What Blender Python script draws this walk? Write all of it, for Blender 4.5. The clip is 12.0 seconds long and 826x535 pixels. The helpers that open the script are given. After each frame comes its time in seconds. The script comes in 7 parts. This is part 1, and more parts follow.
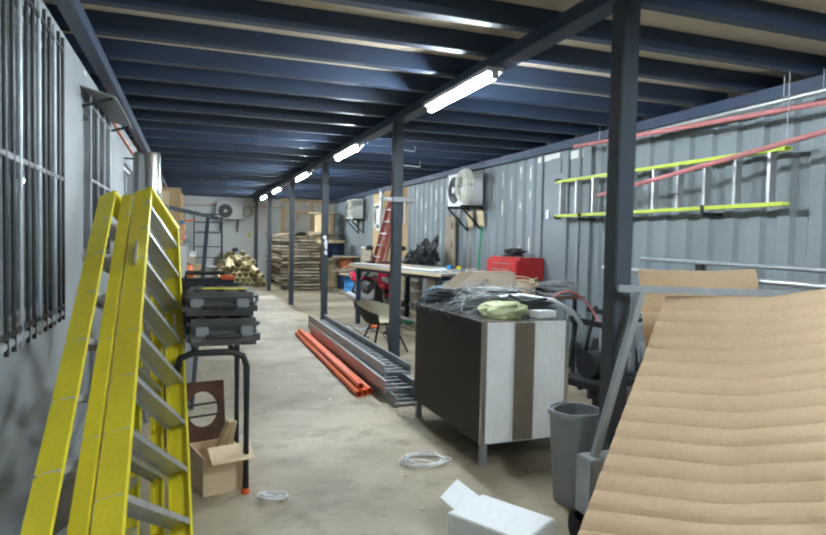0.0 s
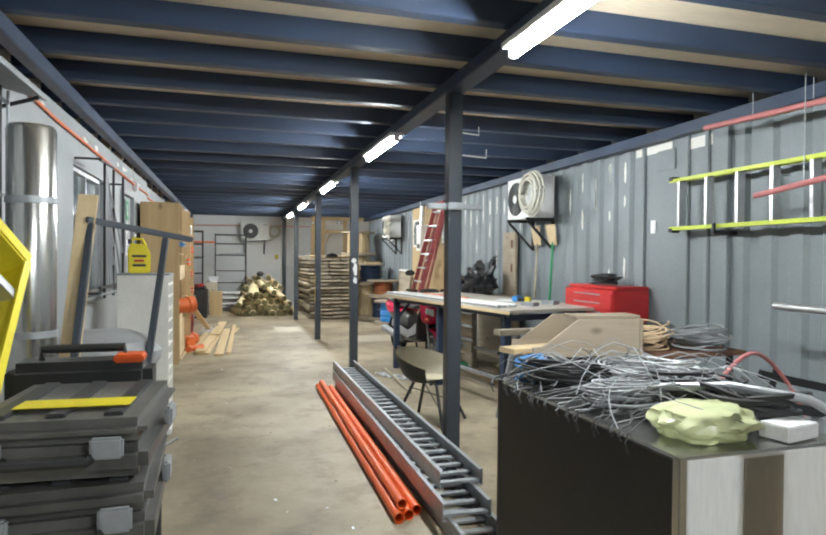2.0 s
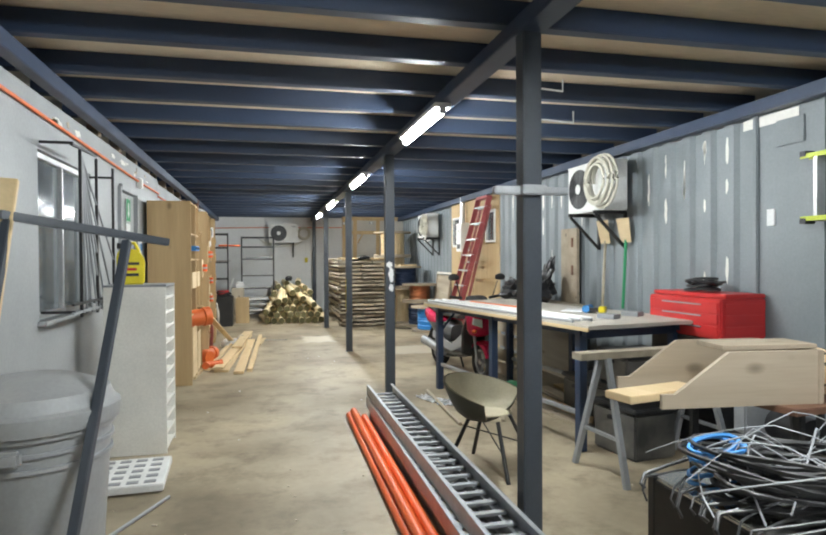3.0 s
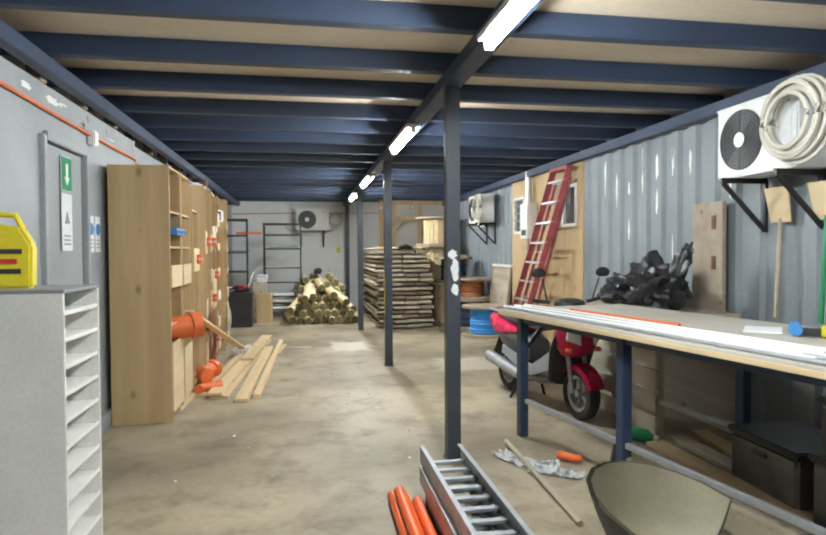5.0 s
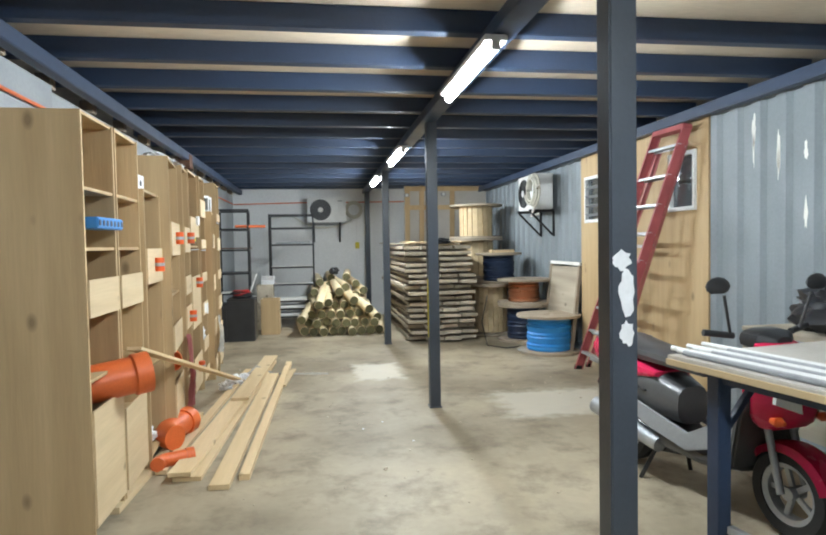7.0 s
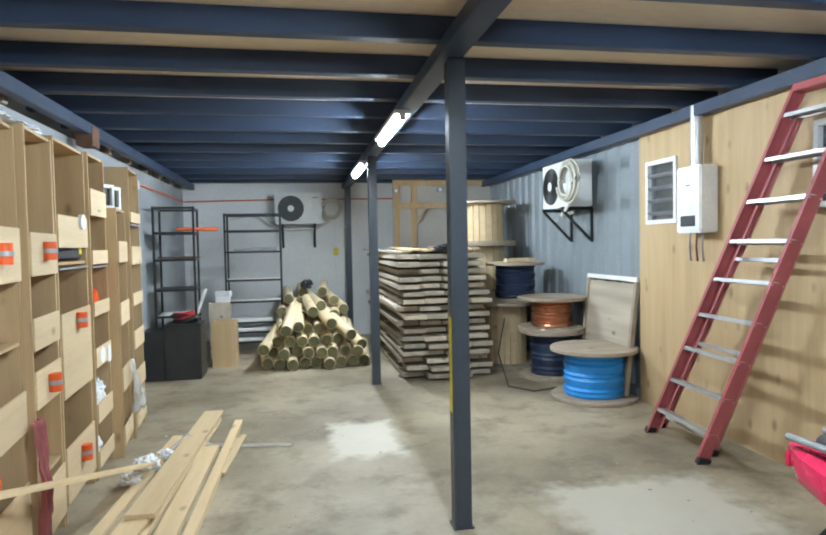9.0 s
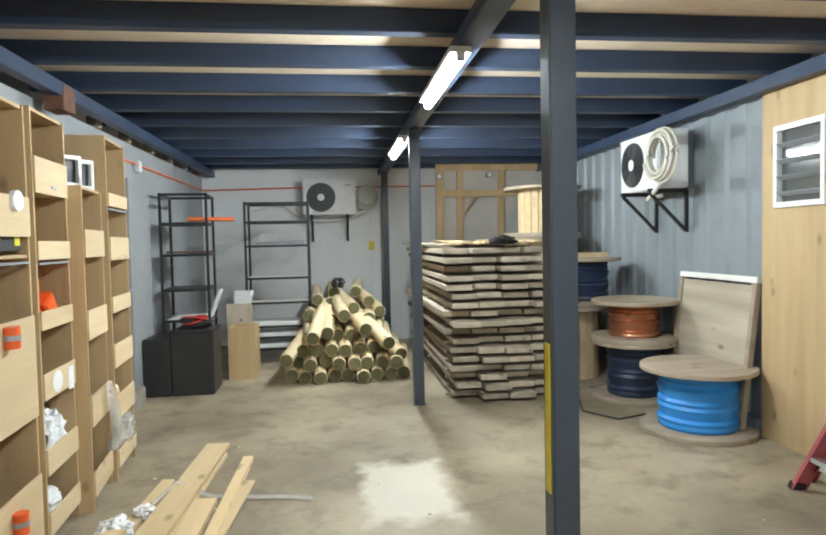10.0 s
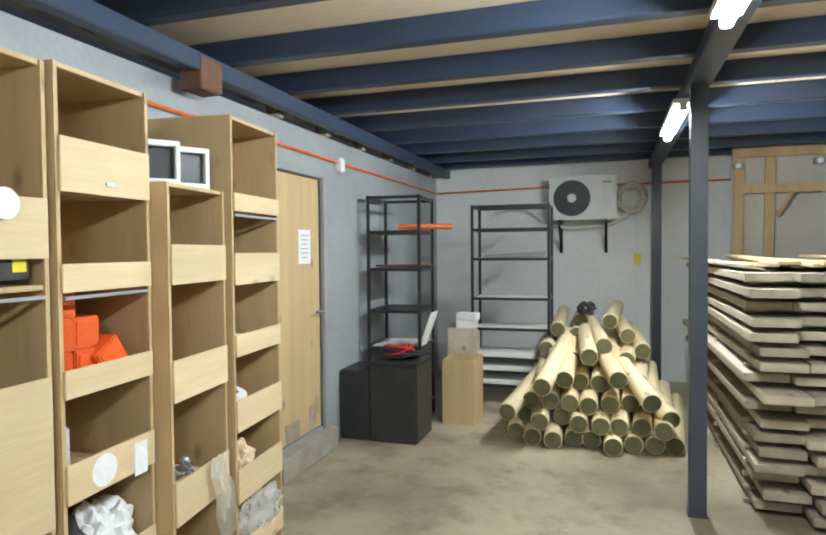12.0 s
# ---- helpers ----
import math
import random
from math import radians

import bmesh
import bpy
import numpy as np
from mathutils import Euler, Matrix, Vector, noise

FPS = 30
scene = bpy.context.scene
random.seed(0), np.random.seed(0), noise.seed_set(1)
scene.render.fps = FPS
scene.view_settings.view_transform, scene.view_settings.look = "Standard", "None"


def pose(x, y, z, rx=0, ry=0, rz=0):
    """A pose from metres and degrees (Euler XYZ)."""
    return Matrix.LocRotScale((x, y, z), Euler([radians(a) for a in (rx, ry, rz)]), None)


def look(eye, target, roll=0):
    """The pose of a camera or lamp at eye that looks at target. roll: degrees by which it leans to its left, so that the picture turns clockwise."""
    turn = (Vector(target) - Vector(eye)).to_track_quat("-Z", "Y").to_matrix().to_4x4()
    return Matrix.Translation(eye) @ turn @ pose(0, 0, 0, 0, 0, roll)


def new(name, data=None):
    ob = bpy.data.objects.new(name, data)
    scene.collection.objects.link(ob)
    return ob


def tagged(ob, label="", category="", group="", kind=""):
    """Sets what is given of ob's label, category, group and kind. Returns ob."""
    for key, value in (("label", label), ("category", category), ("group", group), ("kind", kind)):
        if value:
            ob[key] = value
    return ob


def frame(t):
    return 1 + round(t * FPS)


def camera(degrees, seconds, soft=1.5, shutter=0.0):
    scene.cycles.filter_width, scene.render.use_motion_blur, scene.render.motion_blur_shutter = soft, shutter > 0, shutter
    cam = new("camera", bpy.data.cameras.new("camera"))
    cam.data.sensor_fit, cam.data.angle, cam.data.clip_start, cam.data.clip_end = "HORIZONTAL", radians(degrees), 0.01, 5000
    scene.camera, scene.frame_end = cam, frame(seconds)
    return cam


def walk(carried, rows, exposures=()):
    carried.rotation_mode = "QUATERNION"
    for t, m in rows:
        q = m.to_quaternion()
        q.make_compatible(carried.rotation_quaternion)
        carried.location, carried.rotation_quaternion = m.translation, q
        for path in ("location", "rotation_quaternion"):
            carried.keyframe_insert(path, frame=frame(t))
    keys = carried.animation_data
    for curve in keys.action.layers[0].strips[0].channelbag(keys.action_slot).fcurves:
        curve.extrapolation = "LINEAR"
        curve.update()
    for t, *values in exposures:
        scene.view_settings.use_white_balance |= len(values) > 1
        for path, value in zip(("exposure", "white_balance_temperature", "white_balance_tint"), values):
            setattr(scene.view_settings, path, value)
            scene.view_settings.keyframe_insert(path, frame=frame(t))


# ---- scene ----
cam = camera(67.5, 12.0, 2.0)
PATH = [
    (0, (0.511, -0.444, 1.459), (1.187, 1.436, 1.373), 1.2),
    (0.5, (0.631, -0.001, 1.468), (1.31, 1.879, 1.397), 1.4),
    (1, (0.789, 0.511, 1.499), (1.449, 2.398, 1.45), 1.2),
    (1.5, (0.9, 1.092, 1.527), (1.52, 2.994, 1.5), 1.0),
    (2, (1.058, 1.655, 1.516), (1.618, 3.575, 1.489), 0.5),
    (2.5, (1.157, 2.252, 1.513), (1.663, 4.187, 1.491), -0.2),
    (3, (1.254, 2.849, 1.542), (1.712, 4.796, 1.517), -0.3),
    (5, (1.509, 5.164, 1.515), (1.853, 7.134, 1.462), -0.3),
    (5.5, (1.534, 5.744, 1.534), (1.862, 7.715, 1.466), -0.6),
    (6, (1.543, 6.335, 1.548), (1.841, 8.312, 1.473), -0.9),
    (6.5, (1.521, 6.91, 1.549), (1.818, 8.886, 1.474), -1.0),
    (8.5, (1.645, 9.259, 1.628), (1.952, 11.233, 1.547), -0.7),
    (9, (1.694, 9.818, 1.646), (2.055, 11.784, 1.572), -1.1),
    (9.5, (1.764, 10.485, 1.639), (2.075, 12.459, 1.562), -1.2),
    (10, (1.786, 11.112, 1.606), (2.031, 13.095, 1.521), -1.2),
    (10.5, (1.833, 11.75, 1.599), (1.972, 13.743, 1.503), -1.2),
    (11, (1.865, 12.309, 1.64), (1.812, 14.307, 1.559), -1.2),
    (11.5, (1.878, 12.682, 1.674), (1.592, 14.66, 1.618), -0.9),
    (12, (2.043, 12.877, 1.685), (1.432, 14.781, 1.629), -0.5),
]
walk(cam, [(t, look(eye, target, roll)) for t, eye, target, roll in PATH],
     [(0, 0.04, 6050, 6), (0.7, 0.04, 6050, 6), (1.5, 0.08, 6500, 9), (3, 0.1, 6700, 10), (6, 0.12, 6500, 10), (8.5, 0.1, 5900, 7), (9.5, 0.12, 5850, 7), (10.3, 0.1, 6600, 8), (11, 0.08, 6600, 8), (12, 0.08, 6400, 7)])

# ---- world and light ----
world = bpy.data.worlds.new("world")
scene.world = world
world.use_nodes = True
world.node_tree.nodes["Background"].inputs["Color"].default_value = (0.5, 0.6, 0.75, 1)
world.node_tree.nodes["Background"].inputs["Strength"].default_value = 0.05
TUBE_POWER = 330.0
scene.view_settings.exposure = 0.0


# ---- materials ----
def lin(c):
    return tuple(c) + (1,)


def own_place(nt, co):
    """Object coordinates moved by a random amount for each object, so that no two pieces share a grain."""
    info = nt.nodes.new("ShaderNodeObjectInfo")
    far = nt.nodes.new("ShaderNodeVectorMath")
    far.operation = "SCALE"
    far.inputs[0].default_value = (17.0, 23.0, 11.0)
    nt.links.new(info.outputs["Random"], far.inputs["Scale"])
    add = nt.nodes.new("ShaderNodeVectorMath")
    nt.links.new(co.outputs["Object"], add.inputs[0])
    nt.links.new(far.outputs[0], add.inputs[1])
    return add.outputs[0]


def material(name, color, rough=0.6, metal=0.0, dark=None, amount=0.5, scale=3.0, fine=60.0, bump=0.1, spread=0.0, stretch=(1, 1, 1)):
    """Base colour broken up by a large noise towards `dark` and by a fine grain; bump from the fine grain."""
    m = bpy.data.materials.new(name)
    m.use_nodes = True
    nt = m.node_tree
    p = nt.nodes["Principled BSDF"]
    p.inputs["Roughness"].default_value = rough
    p.inputs["Metallic"].default_value = metal
    dark = dark or tuple(c * 0.7 for c in color)
    co = nt.nodes.new("ShaderNodeTexCoord")
    mp = nt.nodes.new("ShaderNodeMapping")
    mp.inputs["Scale"].default_value = stretch
    nt.links.new(own_place(nt, co), mp.inputs["Vector"])
    big = nt.nodes.new("ShaderNodeTexNoise")
    big.inputs["Scale"].default_value = scale
    big.inputs["Detail"].default_value = 6
    nt.links.new(mp.outputs[0], big.inputs["Vector"])
    small = nt.nodes.new("ShaderNodeTexNoise")
    small.inputs["Scale"].default_value = fine
    small.inputs["Detail"].default_value = 3
    nt.links.new(mp.outputs[0], small.inputs["Vector"])
    ramp = nt.nodes.new("ShaderNodeMapRange")
    ramp.inputs["From Min"].default_value, ramp.inputs["From Max"].default_value = 0.35, 0.68
    ramp.inputs["To Min"].default_value, ramp.inputs["To Max"].default_value = 0.0, amount
    nt.links.new(big.outputs["Fac"], ramp.inputs["Value"])
    mix = nt.nodes.new("ShaderNodeMix")
    mix.data_type = "RGBA"
    mix.inputs[6].default_value, mix.inputs[7].default_value = lin(color), lin(dark)
    nt.links.new(ramp.outputs[0], mix.inputs[0])
    grain = nt.nodes.new("ShaderNodeMapRange")
    grain.inputs["To Min"].default_value, grain.inputs["To Max"].default_value = 0.86, 1.1
    nt.links.new(small.outputs["Fac"], grain.inputs["Value"])
    hsv = nt.nodes.new("ShaderNodeHueSaturation")
    nt.links.new(mix.outputs[2], hsv.inputs["Color"])
    if spread:
        info = nt.nodes.new("ShaderNodeObjectInfo")
        vary = nt.nodes.new("ShaderNodeMapRange")
        vary.inputs["To Min"].default_value, vary.inputs["To Max"].default_value = 1 - spread, 1 + spread
        nt.links.new(info.outputs["Random"], vary.inputs["Value"])
        mul = nt.nodes.new("ShaderNodeMath")
        mul.operation = "MULTIPLY"
        nt.links.new(grain.outputs[0], mul.inputs[0])
        nt.links.new(vary.outputs[0], mul.inputs[1])
        nt.links.new(mul.outputs[0], hsv.inputs["Value"])
    else:
        nt.links.new(grain.outputs[0], hsv.inputs["Value"])
    nt.links.new(hsv.outputs[0], p.inputs["Base Color"])
    rr = nt.nodes.new("ShaderNodeMapRange")
    rr.inputs["To Min"].default_value, rr.inputs["To Max"].default_value = max(rough - 0.1, 0.03), min(rough + 0.12, 1)
    nt.links.new(big.outputs["Fac"], rr.inputs["Value"])
    nt.links.new(rr.outputs[0], p.inputs["Roughness"])
    if bump:
        b = nt.nodes.new("ShaderNodeBump")
        b.inputs["Strength"].default_value = bump
        b.inputs["Distance"].default_value = 0.01
        nt.links.new(small.outputs["Fac"], b.inputs["Height"])
        nt.links.new(b.outputs[0], p.inputs["Normal"])
    return m


def glow(name, color, power):
    m = bpy.data.materials.new(name)
    m.use_nodes = True
    p = m.node_tree.nodes["Principled BSDF"]
    p.inputs["Base Color"].default_value = lin(color)
    p.inputs["Emission Color"].default_value = lin(color)
    p.inputs["Emission Strength"].default_value = power
    return m


def wood(name, color, dark, axis="x", spread=0.12, rough=0.65):
    """Sawn timber or plywood: grain drawn out along one axis."""
    s = {"x": (0.12, 1.6, 1.6), "y": (1.6, 0.12, 1.6), "z": (1.6, 1.6, 0.12)}[axis]
    m = material(name, color, rough, 0, dark, 0.6, 5.0, 40.0, 0.12, spread, s)
    # scattered knots
    nt = m.node_tree
    p = nt.nodes["Principled BSDF"]
    co = nt.nodes.new("ShaderNodeTexCoord")
    wob = nt.nodes.new("ShaderNodeMapping")
    wob.inputs["Scale"].default_value = tuple(0.55 if v < 1 else 1.0 for v in s)
    nt.links.new(own_place(nt, co), wob.inputs["Vector"])
    knot = nt.nodes.new("ShaderNodeTexVoronoi")
    knot.inputs["Scale"].default_value = 5.0
    nt.links.new(wob.outputs[0], knot.inputs["Vector"])
    near = nt.nodes.new("ShaderNodeMapRange")
    near.inputs["From Min"].default_value, near.inputs["From Max"].default_value = 0.06, 0.16
    near.inputs["To Min"].default_value, near.inputs["To Max"].default_value = 0.75, 0.0
    nt.links.new(knot.outputs["Distance"], near.inputs["Value"])
    mix = nt.nodes.new("ShaderNodeMix")
    mix.data_type = "RGBA"
    mix.inputs[7].default_value = lin(tuple(c * 0.5 for c in dark))
    old = p.inputs["Base Color"].links[0].from_socket
    nt.links.new(old, mix.inputs[6])
    nt.links.new(near.outputs[0], mix.inputs[0])
    nt.links.new(mix.outputs[2], p.inputs["Base Color"])
    return m


def glass(name, tint=(0.8, 0.85, 0.85), rough=0.05):
    m = bpy.data.materials.new(name)
    m.use_nodes = True
    p = m.node_tree.nodes["Principled BSDF"]
    p.inputs["Base Color"].default_value = lin(tint)
    p.inputs["Roughness"].default_value = rough
    p.inputs["Transmission Weight"].default_value = 0.9
    return m


M_STEEL_NAVY = material("navy_steel_paint", (0.03, 0.05, 0.096), 0.45, 0, (0.018, 0.031, 0.062), 0.6, 2.0, 50, 0.06)
M_POST = material("post_paint", (0.055, 0.066, 0.083), 0.4, 0, (0.034, 0.041, 0.053), 0.6, 2.5, 60, 0.06)
M_CEIL = material("ceiling_plywood", (0.82, 0.71, 0.55), 0.75, 0, (0.64, 0.52, 0.39), 0.7, 1.2, 30, 0.1, 0, (0.4, 1.5, 1))
M_LEFT = material("left_wall_paint", (0.34, 0.36, 0.372), 0.5, 0, (0.225, 0.24, 0.25), 0.55, 1.3, 40, 0.06)
M_RIGHT = material("container_paint", (0.235, 0.265, 0.285), 0.5, 0, (0.17, 0.195, 0.21), 0.6, 1.4, 45, 0.06)
M_END = material("end_wall_paint", (0.82, 0.83, 0.83), 0.6, 0, (0.68, 0.69, 0.69), 0.5, 1.0, 40, 0.05)
M_PLY = wood("plywood", (0.55, 0.4, 0.215), (0.42, 0.29, 0.145), "z", 0.06)
M_PLYX = wood("plywood_dark", (0.55, 0.39, 0.205), (0.4, 0.27, 0.13), "z", 0.1)
M_LIP = wood("fresh_plywood", (0.66, 0.52, 0.32), (0.55, 0.41, 0.24), "y", 0.1)
M_PINE = wood("pine", (0.68, 0.53, 0.32), (0.52, 0.38, 0.2), "y", 0.12)
M_OLDPLANK = wood("weathered_plank", (0.47, 0.41, 0.315), (0.25, 0.21, 0.155), "y", 0.28, 0.8)
M_LOG = wood("peeled_log", (0.74, 0.62, 0.4), (0.58, 0.46, 0.26), "y", 0.15)
M_LOGEND = material("log_end", (0.135, 0.123, 0.055), 0.85, 0, (0.07, 0.062, 0.03), 0.7, 8, 60, 0.15, 0.25)
M_BLACK = material("black_plastic", (0.022, 0.023, 0.025), 0.45, 0, (0.04, 0.04, 0.042), 0.6, 5, 80, 0.06)
M_BLACKSTEEL = material("black_steel", (0.02, 0.021, 0.024), 0.4, 0.2, (0.035, 0.034, 0.033), 0.6, 4, 60, 0.05)
M_YELLOW = material("yellow_fibreglass", (0.74, 0.62, 0.02), 0.45, 0, (0.55, 0.44, 0.02), 0.5, 3, 60, 0.05)
M_LIME = material("lime_fibreglass", (0.6, 0.7, 0.06), 0.45, 0, (0.45, 0.52, 0.05), 0.5, 3, 60, 0.05)
M_ALU = material("aluminium", (0.62, 0.63, 0.64), 0.38, 0.75, (0.42, 0.43, 0.44), 0.5, 6, 80, 0.04)
M_GALV = material("galvanised_steel", (0.42, 0.44, 0.46), 0.45, 0.6, (0.3, 0.32, 0.34), 0.6, 9, 60, 0.05)
# non-metallic near-white: the lamp's reflection on steel is put into the colour
M_LITSTEEL = material("lamp_lit_steel", (0.9, 0.91, 0.91), 0.38, 0.0, (0.78, 0.78, 0.77), 0.5, 3, 70, 0.03, 0, (1, 1, 0.15))
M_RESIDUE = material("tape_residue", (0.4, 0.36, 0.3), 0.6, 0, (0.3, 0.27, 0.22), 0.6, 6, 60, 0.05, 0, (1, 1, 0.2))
M_FAN = material("dark_fan_plastic", (0.07, 0.073, 0.078), 0.5)
M_OLIVE = material("cream_vinyl", (0.5, 0.46, 0.33), 0.5, 0, (0.36, 0.32, 0.22), 0.6, 5, 60, 0.05)
M_CASE = material("dusty_black_plastic", (0.045, 0.046, 0.046), 0.42, 0, (0.2, 0.19, 0.17), 0.7, 3.5, 70, 0.06)
M_STAIN = material("stainless_steel", (0.6, 0.6, 0.58), 0.22, 0.95, (0.42, 0.4, 0.36), 0.6, 3, 70, 0.03, 0, (1, 1, 0.15))
M_ORANGE = material("orange_pvc", (0.72, 0.15, 0.035), 0.4, 0, (0.55, 0.11, 0.03), 0.5, 5, 60, 0.03, 0.08)
M_ORANGE2 = material("orange_box_plastic", (0.78, 0.12, 0.02), 0.4, 0, (0.6, 0.09, 0.02), 0.5, 5, 60, 0.03, 0.08)
M_WHITE = material("white_enamel", (0.79, 0.8, 0.79), 0.45, 0, (0.58, 0.59, 0.58), 0.5, 4, 60, 0.03)
M_CREAM = material("cream_paint", (0.8, 0.79, 0.74), 0.5, 0, (0.62, 0.61, 0.57), 0.5, 3, 60, 0.04)
M_GREYP = material("grey_plastic", (0.3, 0.315, 0.33), 0.5, 0, (0.22, 0.23, 0.245), 0.5, 3, 60, 0.05)
M_COIL = material("pipe_lagging", (0.6, 0.58, 0.5), 0.6, 0, (0.46, 0.44, 0.37), 0.5, 6, 60, 0.05)
M_CARD = material("cardboard", (0.73, 0.56, 0.37), 0.8, 0, (0.62, 0.46, 0.29), 0.5, 3, 60, 0.08, 0.06)
M_RED = material("red_paint", (0.55, 0.03, 0.03), 0.35, 0, (0.38, 0.02, 0.025), 0.5, 4, 60, 0.03)
M_SCOOTER = material("scooter_red_paint", (0.62, 0.025, 0.09), 0.25, 0, (0.5, 0.02, 0.07), 0.5, 4, 60, 0.03)
M_STEP = material("old_concrete_step", (0.36, 0.33, 0.28), 0.8, 0, (0.22, 0.2, 0.165), 0.7, 5, 40, 0.2)
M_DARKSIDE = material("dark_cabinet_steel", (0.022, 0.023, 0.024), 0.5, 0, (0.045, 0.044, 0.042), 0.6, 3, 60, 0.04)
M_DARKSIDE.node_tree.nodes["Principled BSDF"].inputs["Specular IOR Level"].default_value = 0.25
M_FAIRING = material("dark_grey_fairing", (0.06, 0.062, 0.066), 0.32, 0, (0.1, 0.1, 0.1), 0.6, 4, 60, 0.04)
M_SEAT = material("scuffed_seat_vinyl", (0.05, 0.05, 0.052), 0.38, 0, (0.12, 0.12, 0.12), 0.6, 4, 70, 0.08)
M_BIN = material("bin_plastic", (0.31, 0.322, 0.33), 0.45, 0, (0.22, 0.23, 0.24), 0.5, 3, 60, 0.05)
M_SHELL = material("olive_shell_plastic", (0.16, 0.152, 0.12), 0.45, 0, (0.1, 0.095, 0.075), 0.6, 4, 60, 0.05)
M_REDLAD = material("red_fibreglass", (0.42, 0.1, 0.105), 0.5, 0, (0.25, 0.055, 0.06), 0.6, 4, 60, 0.05)
M_PINKLAD = material("faded_red_fibreglass", (0.55, 0.2, 0.2), 0.5, 0, (0.4, 0.14, 0.14), 0.6, 4, 60, 0.05)
M_BLUE = material("blue_cable", (0.035, 0.28, 0.72), 0.4, 0, (0.02, 0.2, 0.55), 0.5, 6, 60, 0.03)
M_COPPER = material("copper_wire", (0.62, 0.3, 0.17), 0.3, 0.85, (0.45, 0.2, 0.11), 0.5, 8, 90, 0.05)
M_NAVYCABLE = material("navy_cable", (0.02, 0.035, 0.075), 0.45, 0, (0.012, 0.02, 0.05), 0.5, 6, 60, 0.03)
M_REELWOOD = wood("reel_wood", (0.4, 0.33, 0.25), (0.27, 0.22, 0.16), "x", 0.12, 0.8)
M_RUBBER = material("tyre_rubber", (0.02, 0.02, 0.021), 0.8, 0, (0.035, 0.034, 0.032), 0.5, 6, 80, 0.1)
M_BAG = material("black_bag_film", (0.014, 0.015, 0.018), 0.36, 0, (0.024, 0.024, 0.028), 0.5, 5, 30, 0.12)
M_CLEARBAG = material("pale_plastic_film", (0.85, 0.84, 0.8), 0.2, 0, (0.72, 0.7, 0.64), 0.6, 9, 24, 0.04)
M_CLEARBAG.node_tree.nodes["Principled BSDF"].inputs["Alpha"].default_value = 0.38
M_GREENBAG = material("yellow_green_film", (0.78, 0.82, 0.5), 0.22, 0, (0.62, 0.68, 0.38), 0.6, 9, 24, 0.06)
M_GREENBAG.node_tree.nodes["Principled BSDF"].inputs["Alpha"].default_value = 0.75
M_GREENS = material("safety_green", (0.02, 0.3, 0.12), 0.5, 0)
M_BLUES = material("safety_blue", (0.05, 0.25, 0.6), 0.5, 0)
M_PAPER = material("paper", (0.78, 0.79, 0.8), 0.7, 0, (0.7, 0.71, 0.72), 0.4, 4, 50, 0.02)
M_RUST = material("rusty_steel", (0.2, 0.1, 0.06), 0.75, 0.2, (0.1, 0.055, 0.04), 0.7, 8, 60, 0.15)
M_TABLE = material("table_top_board", (0.5, 0.47, 0.42), 0.5, 0, (0.38, 0.35, 0.3), 0.6, 2, 50, 0.05)
M_GLASS = glass("window_glass", (0.55, 0.6, 0.62), 0.08)
M_DARKROOM = material("dark_room", (0.1, 0.105, 0.11), 0.8)
M_TUBE = glow("tube_light", (0.9, 0.97, 1.0), TUBE_POWER)


